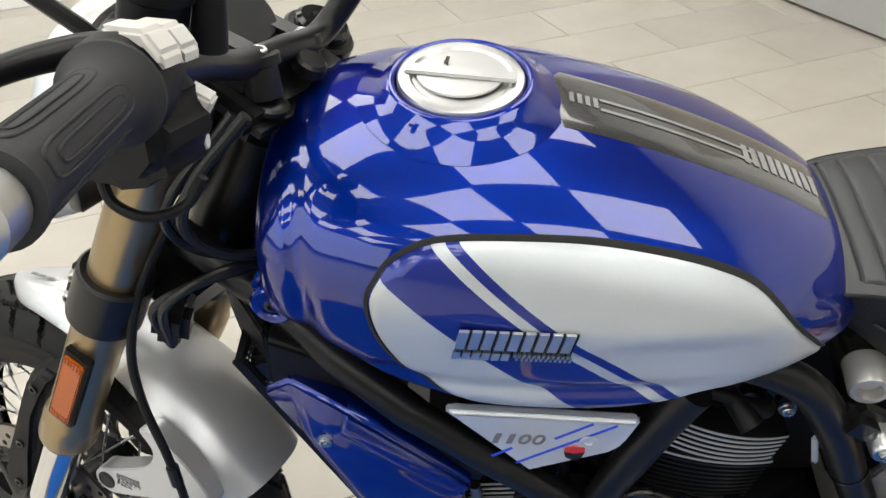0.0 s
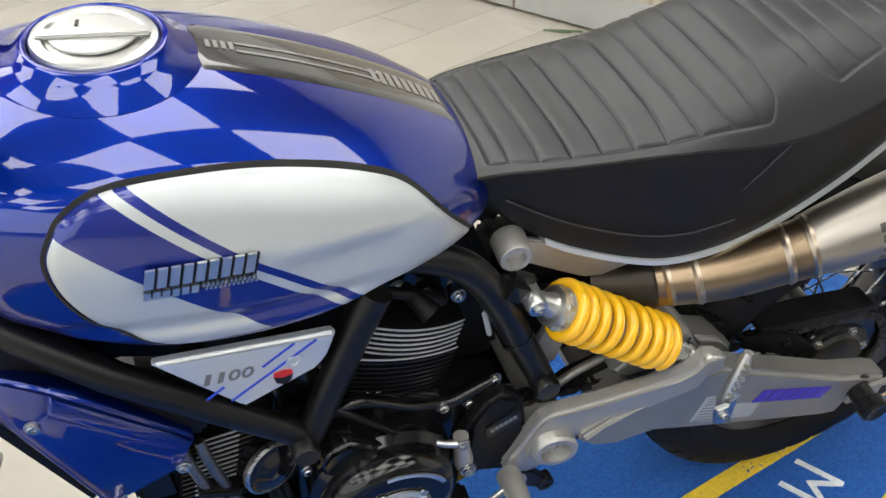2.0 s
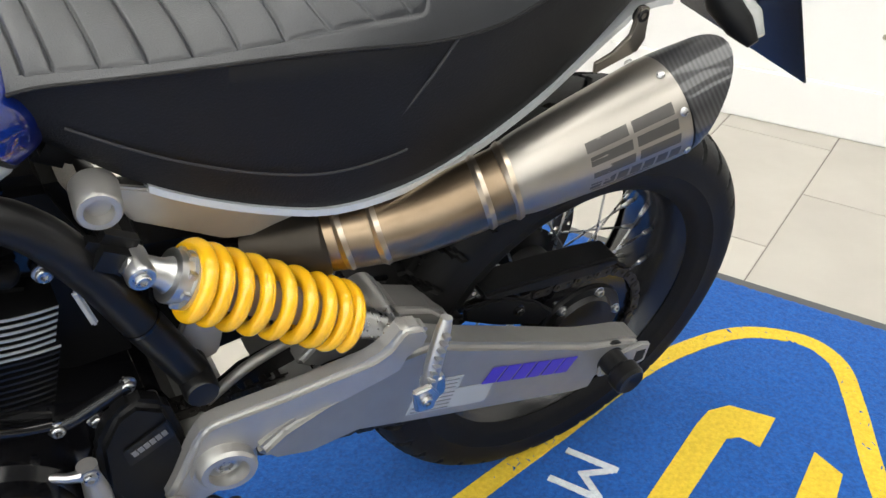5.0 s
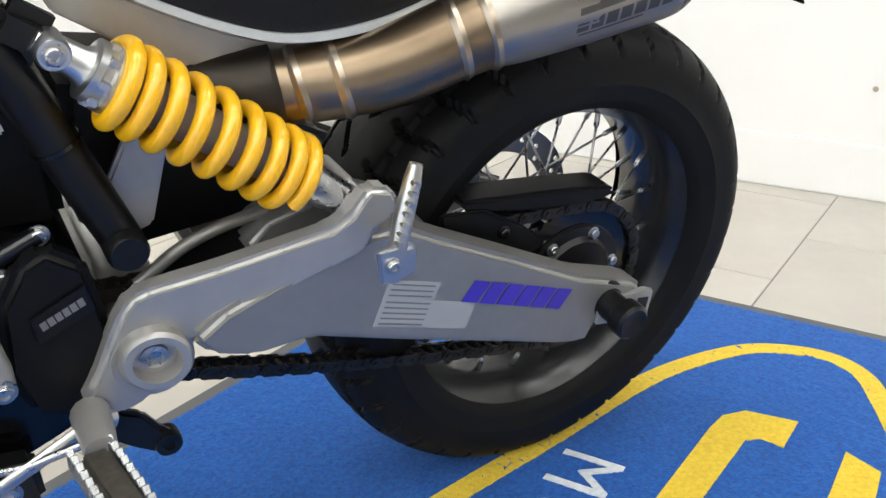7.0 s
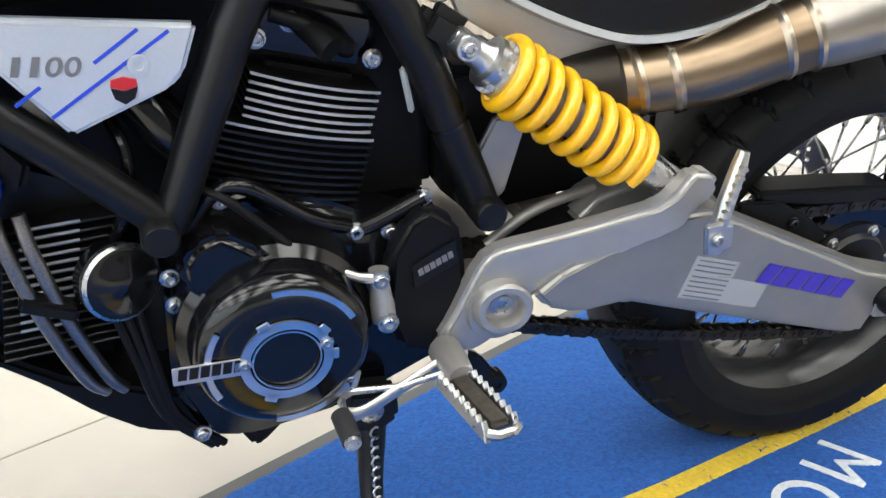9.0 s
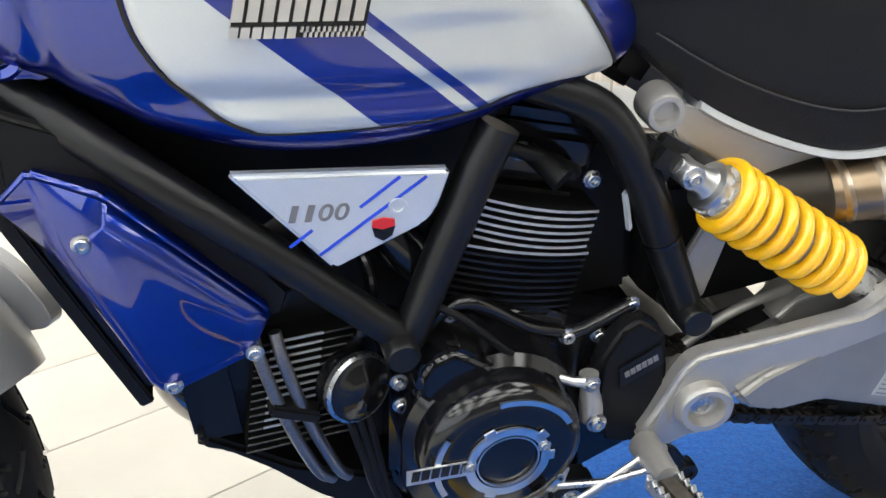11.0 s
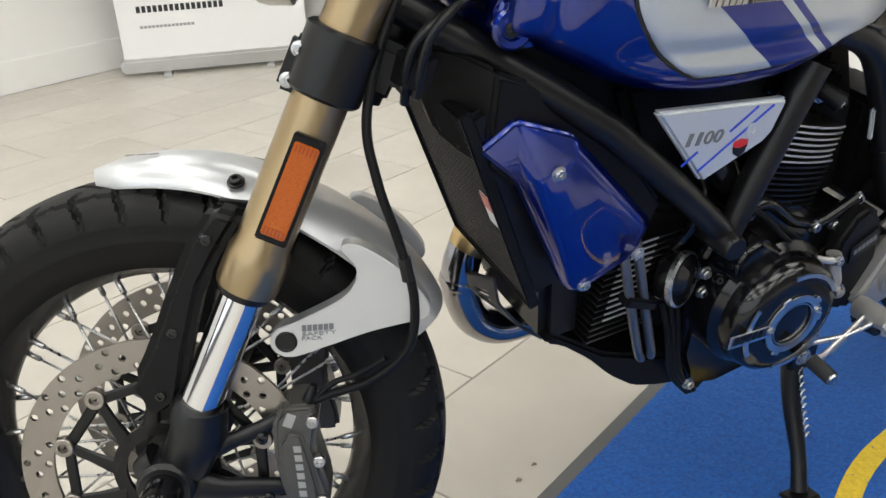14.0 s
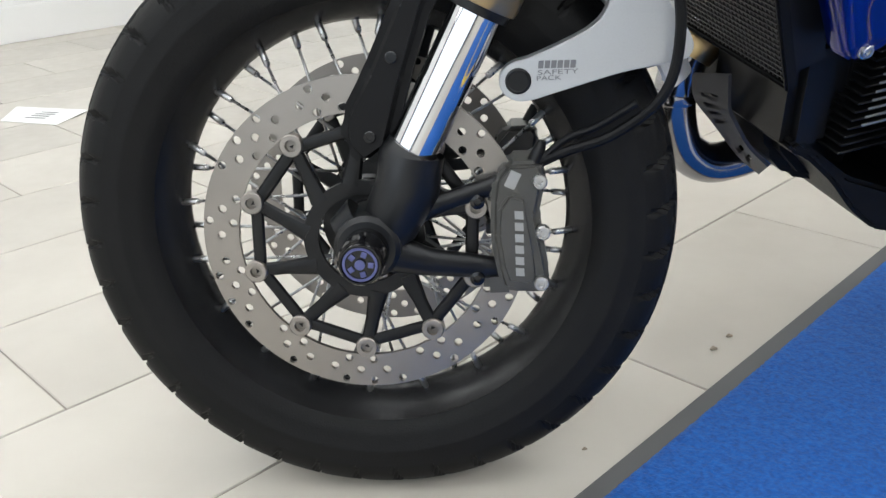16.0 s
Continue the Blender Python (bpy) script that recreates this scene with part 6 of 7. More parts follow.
shv = [bm.verts.new(q) for q in ((-0.343, -0.146, 0.626), (-0.312, -0.152, 0.650), (-0.210, -0.150, 0.548), (-0.214, -0.148, 0.512), (-0.276, -0.150, 0.484), (-0.290, -0.150, 0.490))]
outer_idx = [(-0.396, -0.104, 0.649), (-0.363, -0.116, 0.684), (-0.308, -0.138, 0.669), (-0.187, -0.138, 0.543), (-0.206, -0.138, 0.499), (-0.279, -0.142, 0.471), (-0.293, -0.142, 0.478), (-0.358, -0.124, 0.617)]
ov = [bm.verts.new(q) for q in outer_idx]
bv = [bm.verts.new((x, y + 0.026, z)) for x, y, z in outer_idx]
bm.faces.new(shv)
for f in ((ov[7], ov[0], ov[1], shv[0]), (ov[1], ov[2], shv[1], shv[0]), (ov[2], ov[3], shv[2], shv[1]), (ov[3], ov[4], shv[3], shv[2]), (ov[4], ov[5], shv[4], shv[3]), (ov[5], ov[6], shv[5], shv[4]), (ov[6], ov[7], shv[0], shv[5])):
    bm.faces.new(f)
for i in range(8):
    j = (i + 1) % 8
    bm.faces.new((ov[i], ov[j], bv[j], bv[i]))
bm.faces.new(bv)
bmesh.ops.recalc_face_normals(bm, faces=bm.faces)
bmesh.ops.bevel(bm, geom=list(bm.edges), offset=0.004, segments=3, affect="EDGES", clamp_overlap=True)
me = bpy.data.meshes.new("radiator_shroud")
bm.to_mesh(me)
bm.free()
shroud = place("radiator_shroud", me, BLUE, bike, "blue painted radiator shroud", 50)
for x, y, z in ((-0.328, -0.149, 0.634), (-0.205, -0.146, 0.507), (-0.276, -0.149, 0.485)):
    part("shroud_bolt", *bolt((x, y, z), r=0.0062, h=0.004), STEEL, shroud)
RAD_AT = pose(-0.336, -0.002, 0.570, 0, -22.5, 0)
rad = part("radiator", *moved(box((0, 0, 0), (0.045, 0.190, 0.265), bevel=0.006), RAD_AT), BLACK, bike, "black radiator behind a mesh guard")
mesh_bits = []
for i in range(28):
    y = -0.093 + 0.186 * i / 27
    mesh_bits.append(box((-0.0265, y, 0), (0.0018, 0.0018, 0.27), bevel=0))
for i in range(44):
    z = -0.13 + 0.26 * i / 43
    mesh_bits.append(box((-0.0275, 0, z), (0.0018, 0.188, 0.0018), bevel=0))
tagged(part("mesh_guard", *moved(joined(*mesh_bits), RAD_AT), MESH_BLACK, rad, "dark metal mesh guard", smooth=False), kind="stuff")
part("guard_sticker", *moved(box((-0.0292, -0.078, 0.005), (0.0008, 0.020, 0.044), bevel=0), RAD_AT), mat("white_sticker", (0.75, 0.74, 0.72), rough=0.4), rad, "red and white sticker")
part("sticker_red", *moved(box((-0.0298, -0.078, 0.016), (0.0008, 0.019, 0.020), bevel=0), RAD_AT), RED, rad)
part("mesh_frame", *moved(joined(box((-0.025, -0.097, 0), (0.014, 0.006, 0.285), bevel=0.002), box((-0.025, 0.097, 0), (0.014, 0.010, 0.285), bevel=0.003), box((-0.025, 0, -0.138), (0.014, 0.20, 0.006), bevel=0.003), box((-0.025, 0, 0.138), (0.014, 0.20, 0.006), bevel=0.003)), RAD_AT), PLASTIC, rad)

# -- engine --
engine = part("engine", *prism([(-0.075, 0.44), (-0.045, 0.505), (0.02, 0.515), (0.12, 0.47), (0.20, 0.46), (0.235, 0.38), (0.21, 0.29), (0.10, 0.235), (0.0, 0.215), (-0.045, 0.225), (-0.075, 0.29)], -0.118, 0.118, 0.012, 3), BLACK_GLOSS, bike, "gloss black air-cooled twin-cylinder engine")


def tilt(x, z, a):
    return Matrix.Translation((x, 0, z)) @ Matrix.Rotation(radians(a), 4, "Y")


m1 = tilt(0.038, 0.498, 12)
part("rear_barrel", *moved(box((0.008, -0.005, 0.035), (0.100, 0.165, 0.16), bevel=0.01), m1), BLACK, engine)
FIN_TOP = mat("machined_fin_edge", (0.42, 0.42, 0.41), rough=0.4, metal=0.4)


def fin_plate(x0, x1, z, thick=0.0028, front=-0.100, bulge=0.011, back=0.09):
    """A cooling fin whose front edge bows outwards."""
    out = [(x0 + (x1 - x0) * k / 12, front - bulge * (1 - (2 * k / 12 - 1) ** 2)) for k in range(13)]
    plate = [(x, y, z + d) for d in (-thick / 2, thick / 2) for x, y in out + [(x1, back), (x0, back)]]
    n = 15
    faces = [tuple(range(n))[::-1], tuple(range(n, 2 * n))] + [(k, (k + 1) % n, n + (k + 1) % n, n + k) for k in range(n)]
    edge_v = [(x, y + d, z + h) for x, y in out for d, h in ((0.002, -0.0013), (-0.0012, -0.0013), (-0.0012, 0.0013), (0.002, 0.0013))]
    edge_f = [(4 * k + q, 4 * k + (q + 1) % 4, 4 * k + 4 + (q + 1) % 4, 4 * k + 4 + q) for k in range(12) for q in range(4)]
    return (plate, faces), (edge_v, edge_f)


for i in range(17):
    z = 0.109 - 0.0078 * (16 - i)
    body, edge = fin_plate(-0.074 if i <= 10 else -0.049, 0.076 if i <= 10 else 0.071, z)
    part("fin", *moved(body, m1), BLACK, engine)
    if i >= 10:
        part("fin_edge", *moved(edge, m1), FIN_TOP, engine, "machined bright fin edge")
part("rear_head", *moved(joined(box((0.005, -0.002, 0.150), (0.115, 0.155, 0.055), bevel=0.010), box((0.0, -0.002, 0.185), (0.085, 0.13, 0.03), bevel=0.01)), m1), BLACK_GLOSS, engine)
for x, z in ((0.020, 0.640), (0.085, 0.632), (0.125, 0.618), (0.05, 0.654)):
    part("head_bolt", *bolt((x, -0.088, z), r=0.007), STEEL, engine)
part("spark_lead", *sweep(spline([(0.03, -0.10, 0.665), (0.07, -0.105, 0.652), (0.095, -0.100, 0.635), (0.10, -0.085, 0.63)], 6), [0.007, 0.007, 0.010, 0.009], 12), PLASTIC, engine)
for i in range(15):
    z = 0.352 + 0.0094 * i
    part("front_fin", *box((-0.168 + 0.0012 * i, 0.0, z), (0.105, 0.200, 0.003), (0, -6, 0), 0.001, 1), BLACK, engine)
    if i > 2:
        part("front_fin_edge", *box((-0.180 + 0.0012 * i, -0.101, z + 0.0012), (0.050, 0.0016, 0.0024), (0, -6, 0), 0), FIN_TOP, engine, "machined bright fin edge")
part("front_barrel", *box((-0.16, 0, 0.415), (0.12, 0.15, 0.13), (0, -6, 0), 0.01), BLACK, engine)
part("front_head", *box((-0.245, 0, 0.405), (0.06, 0.15, 0.13), (0, -6, 0), 0.012), BLACK, engine)

part("airbox", *prism([(-0.20, 0.672), (0.02, 0.700), (0.15, 0.690), (0.19, 0.60), (0.205, 0.46), (-0.06, 0.44), (-0.13, 0.52)], -0.060, 0.085, 0.012, 2), PLASTIC, bike, "black plastic airbox")
part("engine_mount", *prism([(-0.20, 0.545), (-0.085, 0.500), (-0.05, 0.33), (-0.08, 0.30), (-0.15, 0.365), (-0.27, 0.42)], -0.072, 0.080, 0.010, 2), BLACK, engine)
part("throttle_body", *joined(sweep([(-0.09, -0.07, 0.60), (-0.06, -0.09, 0.565), (-0.04, -0.095, 0.54)], [0.022, 0.024, 0.02], 18), sweep(spline([(-0.11, -0.085, 0.585), (-0.095, -0.11, 0.55), (-0.10, -0.112, 0.50), (-0.115, -0.10, 0.46)], 6), 0.006, 10)), BLACK_GLOSS, engine)
part("spark_cap", *sweep([(0.055, -0.09, 0.655), (0.068, -0.112, 0.648), (0.078, -0.125, 0.640)], [0.009, 0.011, 0.013], 14), PLASTIC, engine)
part("wire_clip", *box((0.148, -0.122, 0.60), (0.006, 0.006, 0.045), (0, -15, 0), 0.002), PALE, engine, "pale wire tag")
CL = Vector((0.0235, -0.021, 0.3755))
cover = part("clutch_cover", *revolve([(0.0, -0.172), (0.060, -0.172), (0.072, -0.169), (0.080, -0.162), (0.0835, -0.150), (0.085, -0.135), (0.094, -0.125), (0.094, -0.08), (0.0, -0.08)], CL, (0, 1, 0), 64), BLACK_GLOSS, engine, "gloss black clutch cover with silver rings")
SIL = mat("machined_silver", (0.68, 0.68, 0.68), rough=0.3, metal=1.0, var=0.05)


def arc_ring(r0, r1, a0, a1, y, name):
    return part(name, *revolve([(r0, -0.0012), (r1, -0.0012), (r1, 0.0012), (r0, 0.0012)], CL + Vector((0, y, 0)), (0, -1, 0), 40, ring=True, start=a0, turn=a1 - a0) if a1 - a0 < 359 else revolve([(r0, -0.0012), (r1, -0.0012), (r1, 0.0012), (r0, 0.0012)], CL + Vector((0, y, 0)), (0, -1, 0), 48, ring=True), SIL, cover, "silver ring")


arc_ring(0.034, 0.043, 0, 360, -0.1745, "silver_ring")
arc_ring(0.0305, 0.032, 0, 360, -0.1745, "silver_ring")
arc_ring(0.0675, 0.0735, 30, 100, -0.1712, "silver_arc")
arc_ring(0.0675, 0.0735, 150, 210, -0.1712, "silver_arc")
arc_ring(0.0675, 0.0735, 262, 325, -0.1712, "silver_arc")
for a in (40, 118, 180, 250, 0):
    part("ring_lug", *moved(box((0.043, 0, 0), (0.010, 0.012, 0.0024), bevel=0.0008), on_side(CL.x, CL.y - 0.1745, CL.z, a)), SIL, cover)
part("cover_bar", *moved(box((-0.068, 0.0, 0), (0.066, 0.019, 0.002), bevel=0.0006), on_side(CL.x, CL.y - 0.1735, CL.z, 1)), SIL, cover, "silver name bar")
part("cover_mark", *lettermarks(6, 0.058, 0.012, on_side(CL.x - 0.068, CL.y - 0.175, CL.z + 0.001, 1), 0.0007, 0.15, 0.2), BLACK, cover)
for a in (20, 178):
    part("cover_screw", *bolt((CL.x + 0.0385 * math.cos(radians(a)), CL.y - 0.1755, CL.z + 0.0385 * math.sin(radians(a))), r=0.005, h=0.003), STEEL, cover)
for x, z in ((-0.021, 0.505), (0.105, 0.459), (0.171, 0.489), (0.189, 0.462), (-0.069, 0.43), (-0.066, 0.40), (0.14, 0.455), (0.133, 0.36), (0.10, 0.25), (-0.05, 0.24)):
    part("case_bolt", *bolt((x, -0.121, z), r=0.0068, h=0.006), STEEL, engine)
part("case_top", *sweep(spline([(-0.05, -0.115, 0.47), (-0.03, -0.125, 0.512), (0.0, -0.128, 0.520), (0.06, -0.12, 0.478), (0.10, -0.115, 0.462)], 6), 0.008, 12), BLACK_GLOSS, engine)
part("case_boss", *prism([(-0.060, 0.440), (-0.062, 0.462), (-0.050, 0.482), (-0.024, 0.492), (0.010, 0.470), (0.022, 0.458), (-0.006, 0.428), (-0.035, 0.418)], -0.162, -0.112, 0.008, 3), BLACK_GLOSS, engine, "gloss black facetted casting")
part("case_rail", *sweep([(0.10, -0.115, 0.455), (0.125, -0.118, 0.465), (0.172, -0.12, 0.490)], 0.0085, 12), BLACK_GLOSS, engine)
sprk = part("sprocket_cover", *prism([(0.132, 0.44), (0.150, 0.476), (0.172, 0.489), (0.202, 0.469), (0.216, 0.41), (0.221, 0.352), (0.192, 0.314), (0.150, 0.328), (0.132, 0.375)], -0.146, -0.118, 0.008, 3), PLASTIC, engine, "matt black sprocket cover")
part("sprocket_cover_plate", *prism([(0.153, 0.430), (0.198, 0.456), (0.206, 0.428), (0.158, 0.402)], -0.1485, -0.145, 0.002), BLACK, sprk, "darker raised plate")
part("sprocket_cover_mark", *lettermarks(6, 0.040, 0.0075, on_side(0.179, -0.1487, 0.430, 28), 0.0006, 0.15, 0.2), LETTER_GREY, sprk)
part("clutch_slave", *sweep([(0.120, -0.150, 0.432), (0.121, -0.152, 0.420), (0.124, -0.156, 0.395), (0.126, -0.158, 0.378)], [0.010, 0.009, 0.0125, 0.012], 16), ALU, engine, "aluminium hydraulic fitting")
part("slave_bolt", *bolt((0.120, -0.160, 0.425), r=0.007), STEEL, engine)
part("slave_bolt", *bolt((0.127, -0.170, 0.381), r=0.008), STEEL, engine)
part("banjo", *sweep([(0.12, -0.156, 0.425), (0.10, -0.154, 0.428), (0.085, -0.150, 0.433)], [0.0065, 0.005, 0.0045], 10), ALU_BRIGHT, engine)
part("clutch_hose", *sweep(spline([(0.085, -0.150, 0.433), (0.06, -0.148, 0.445), (0.02, -0.142, 0.480), (-0.015, -0.138, 0.512), (-0.05, -0.12, 0.525)], 6), 0.0042, 10), PLASTIC, engine, "black hydraulic hose")
horn = part("horn_disc", *revolve([(0.0, -0.150), (0.016, -0.149), (0.024, -0.143), (0.033, -0.142), (0.036, -0.138), (0.036, -0.118), (0.0, -0.11)], (-0.108 - 0.055, 0, 0.436 - 0.02), (-0.42, 1, -0.15), 32), BLACK_GLOSS, bike, "black round horn")
# steel ring puts the highlight on the horn's edge into the shape
part("horn_rim", *revolve([(0.0335, -0.1425), (0.0368, -0.140), (0.0368, -0.134), (0.0335, -0.136)], (-0.108 - 0.055, 0, 0.436 - 0.02), (-0.42, 1, -0.15), 32, ring=True), STEEL, horn, "bright horn rim")
for dx in (0.0, 0.020):
    part("oil_line", *sweep(spline([(-0.205 + dx, -0.115, 0.505), (-0.198 + dx, -0.122, 0.470), (-0.178 + dx, -0.125, 0.400), (-0.152 + dx, -0.120, 0.330), (-0.135 + dx * 0.8, -0.11, 0.305)], 6), 0.0062, 14), BRAID, bike, "braided oil cooler line")
part("line_clip", *box((-0.172, -0.124, 0.418), (0.05, 0.022, 0.014), (0, 20, 0), 0.003), PLASTIC, bike)
for k in range(3):
    part("loom_cable", *sweep(spline([(-0.125 + 0.012 * k, -0.108, 0.41), (-0.105 + 0.008 * k, -0.118, 0.34), (-0.085 + 0.006 * k, -0.118, 0.27), (-0.04 + 0.006 * k, -0.112, 0.215)], 6), 0.0045, 8), PLASTIC, bike)

# belly pan and exhaust header
pan = part("belly_pan", *prism([(-0.27, 0.352), (-0.262, 0.342), (-0.238, 0.332), (-0.193, 0.296), (-0.150, 0.252), (-0.106, 0.219), (-0.06, 0.205), (-0.008, 0.196), (0.008, 0.170), (0.018, 0.172), (0.041, 0.198), (0.10, 0.215), (0.13, 0.24), (0.0, 0.245), (-0.09, 0.27), (-0.17, 0.300), (-0.22, 0.335), (-0.255, 0.358)], -0.08, 0.09, 0.006), PLASTIC, bike, "black belly pan")
EDGE_A = spline([(-0.319, 0.045, 0.388), (-0.309, 0.045, 0.358), (-0.275, 0.045, 0.322), (-0.228, 0.045, 0.273), (-0.188, 0.045, 0.241)], 5)
EDGE_B = spline([(-0.304, 0.0, 0.403), (-0.294, 0.0, 0.363), (-0.283, 0.0, 0.346), (-0.255, 0.0, 0.311), (-0.218, 0.0, 0.279)], 5)
verts, faces = [], []
for k, (a, b) in enumerate(zip(EDGE_A, EDGE_B)):
    for f in (0.0, 0.25, 0.72, 1.0):
        q = Vector(a).lerp(Vector(b), f)
        verts += [q, q + Vector((0.003, 0, 0.003))]
for k in range(20):
    for f in range(3):
        if f == 1 and k in (3, 5, 7, 9, 14, 16):
            continue
        o = 8 * k + 2 * f
        faces += [(o, o + 2, o + 10, o + 8), (o + 1, o + 9, o + 11, o + 3)]
    for o in (8 * k, 8 * k + 6):
        faces.append((o, o + 1, o + 9, o + 8))
part("pan_nose", verts, faces, GREY_PAN, pan, "dark grey slotted front plate")
part("header_pipe", *sweep(spline([(-0.19, 0.09, 0.435), (-0.245, 0.092, 0.432), (-0.281, 0.095, 0.410), (-0.297, 0.095, 0.379), (-0.301, 0.095, 0.340), (-0.292, 0.095, 0.302), (-0.272, 0.095, 0.265), (-0.2355, 0.093, 0.241), (-0.192, 0.088, 0.244), (-0.15, 0.075, 0.268), (-0.1, 0.05, 0.30)], 8), 0.0262, 24), HEADER, exhaust, "blued chrome header pipe")
part("header_clamp", *sweep([(-0.3005, 0.095, 0.348), (-0.301, 0.095, 0.342), (-0.3005, 0.095, 0.336)], [0.0275, 0.0292, 0.0275], 20), HEADER, exhaust)
part("header_flange", *sweep([(-0.276, 0.095, 0.416), (-0.285, 0.095, 0.404), (-0.292, 0.095, 0.391)], [0.028, 0.0305, 0.028], 20), BRASSY, exhaust, "brassy header collar")
# added black block closes the bright view through the header's bend
part("engine_front", *prism([(-0.250, 0.425), (-0.255, 0.36), (-0.235, 0.305), (-0.195, 0.268), (-0.12, 0.25), (-0.10, 0.42)], -0.02, 0.150, 0.012, 2), PLASTIC, engine, "black cover behind the exhaust header")

# side stand
stand = part("side_stand", *sweep(spline([(0.125, -0.135, 0.245), (0.118, -0.165, 0.18), (0.112, -0.205, 0.12), (0.10, -0.235, 0.076)], 6), [0.017, 0.0135, 0.011, 0.012], 14), BLACK, bike, "black side stand, folded out")
part("stand_bracket", *prism([(0.09, 0.29), (0.145, 0.285), (0.15, 0.245), (0.12, 0.225), (0.095, 0.245)], -0.158, -0.125, 0.006), BLACK, stand)
part("stand_bolt", *bolt((0.118, -0.158, 0.262), r=0.010), STEEL, stand)
part("stand_spring", *sweep([(0.121 - 0.0001 * k + 0.004 * math.cos(k * 1.1), -0.158 - 0.0009 * k, 0.24 - 0.0016 * k + 0.004 * math.sin(k * 1.1)) for k in range(55)], 0.0014, 6), STEEL, stand)
part("stand_foot", *box((0.10, -0.238, 0.071), (0.05, 0.035, 0.008), (-11, 0, 0), 0.003), BLACK, stand)

# -- handlebar, grip, headlight, built straight ahead and turned with the fork --
UNTURN = STEER.inverted()
bar = part("handlebar", *sweep(spline([UNTURN @ Vector((-0.235, 0.40, 1.06)), UNTURN @ Vector((-0.262, 0.28, 1.035)), UNTURN @ Vector((-0.288, 0.15, 0.985)), (-0.468, 0.075, 1.000), (-0.462, 0.0, 1.003), (-0.455, -0.075, 1.012), (-0.42, -0.18, 1.050), (-0.383, -0.29, 1.078), (-0.330, -0.391, 1.088), (-0.306, -0.438, 1.094)], 8), 0.0125, 16), BLACK, bike, "black tapered handlebar with controls")
G0, G1 = Vector((-0.383, -0.285, 1.074)), Vector((-0.302, -0.447, 1.096))
gdir = (G1 - G0).normalized()
grip = part("left_grip", *sweep([G0 + gdir * x for x in (0.0, 0.002, 0.006, 0.008, 0.014, 0.03, 0.07, 0.14, 0.152, 0.154, 0.159, 0.160)], [0.026, 0.030, 0.030, 0.0275, 0.023, 0.0208, 0.0198, 0.020, 0.0203, 0.022, 0.022, 0.019], 28), GRIP, bar, "black rubber grip")
gm3 = frame_of(gdir)
for k in range(5):
    a = 2 * math.pi * k / 5 + 0.5
    for wide, l0, l1 in ((0.42, 0.030, 0.142), (0.20, 0.040, 0.130)):
        loop = []
        for q in range(40):
            t = 2 * math.pi * q / 40
            cx = math.copysign(abs(math.cos(t)) ** 0.45, math.cos(t))
            cy = math.copysign(abs(math.sin(t)) ** 0.45, math.sin(t))
            aa = a + wide * cy
            loop.append(G0 + gdir * ((l0 + l1) / 2 + (l1 - l0) / 2 * cx) + gm3 @ Vector((math.cos(aa), math.sin(aa), 0)) * 0.0200)
        part("grip_rib", *sweep(loop, 0.0011, 6, closed=True), GRIP, grip)
part("bar_end", *sweep([G0 + gdir * x for x in (0.161, 0.163, 0.185, 0.188)], [0.015, 0.0175, 0.0175, 0.015], 24), ALU_BRIGHT, bar, "silver bar-end weight")
part("bar_end_bolt", *bolt(G0 + gdir * 0.1885, tuple(gdir), 0.0055, 0.003), STEEL, bar)
sw = part("switch_housing", *joined(sweep([G0 - gdir * x for x in (0.052, 0.049, 0.012, 0.001)], [0.024, 0.029, 0.031, 0.029], 24),
                                    prism([(-0.435, 1.075), (-0.395, 1.085), (-0.362, 1.060), (-0.358, 1.030), (-0.372, 1.012), (-0.410, 0.998), (-0.440, 1.004)], -0.278, -0.222, 0.010, 3)), PLASTIC, bar, "black switch housing with pale buttons")
part("button", *prism([(-0.404, 1.104), (-0.372, 1.108), (-0.360, 1.097), (-0.359, 1.086), (-0.372, 1.096), (-0.400, 1.098)], -0.272, -0.252, 0.003), WHITE_PLASTIC, sw, "large pale rocker button")
part("button", *prism([(-0.404, 1.100), (-0.376, 1.104), (-0.364, 1.093), (-0.364, 1.082), (-0.375, 1.092), (-0.400, 1.094)], -0.250, -0.232, 0.003), WHITE_PLASTIC, sw, "large pale rocker button")
part("button", *box((-0.374, -0.226, 1.052), (0.018, 0.016, 0.017), (0, 25, 20), 0.002), WHITE_PLASTIC, sw, "pale cube switch")
part("button", *sweep([(-0.382, -0.232, 1.026), (-0.372, -0.228, 1.028), (-0.368, -0.226, 1.029)], [0.008, 0.008, 0.006], 16), WHITE_PLASTIC, sw, "round pale button")
part("cable_loop", *sweep(spline([(-0.425, -0.26, 1.000), (-0.415, -0.262, 0.985), (-0.395, -0.255, 0.978), (-0.377, -0.24, 0.985), (-0.368, -0.232, 1.005)], 6), 0.0038, 10), PLASTIC, sw)
part("clutch_lever", *sweep(spline([(-0.425, -0.20, 1.070), (-0.450, -0.25, 1.072), (-0.458, -0.31, 1.070), (-0.435, -0.39, 1.066), (-0.415, -0.44, 1.062)], 6), [0.011, 0.010, 0.008, 0.0075, 0.008], 12), BLACK, bar, "black clutch lever")
part("right_grip", *sweep([UNTURN @ Vector((-0.262, 0.28, 1.035)), UNTURN @ Vector((-0.235, 0.40, 1.06))], 0.0178, 16), GRIP, bar)
part("bar_stop", *sweep([UNTURN @ Vector((-0.297, 0.115, 0.971)), UNTURN @ Vector((-0.292, 0.135, 0.979))], 0.0185, 16), PLASTIC, bar)
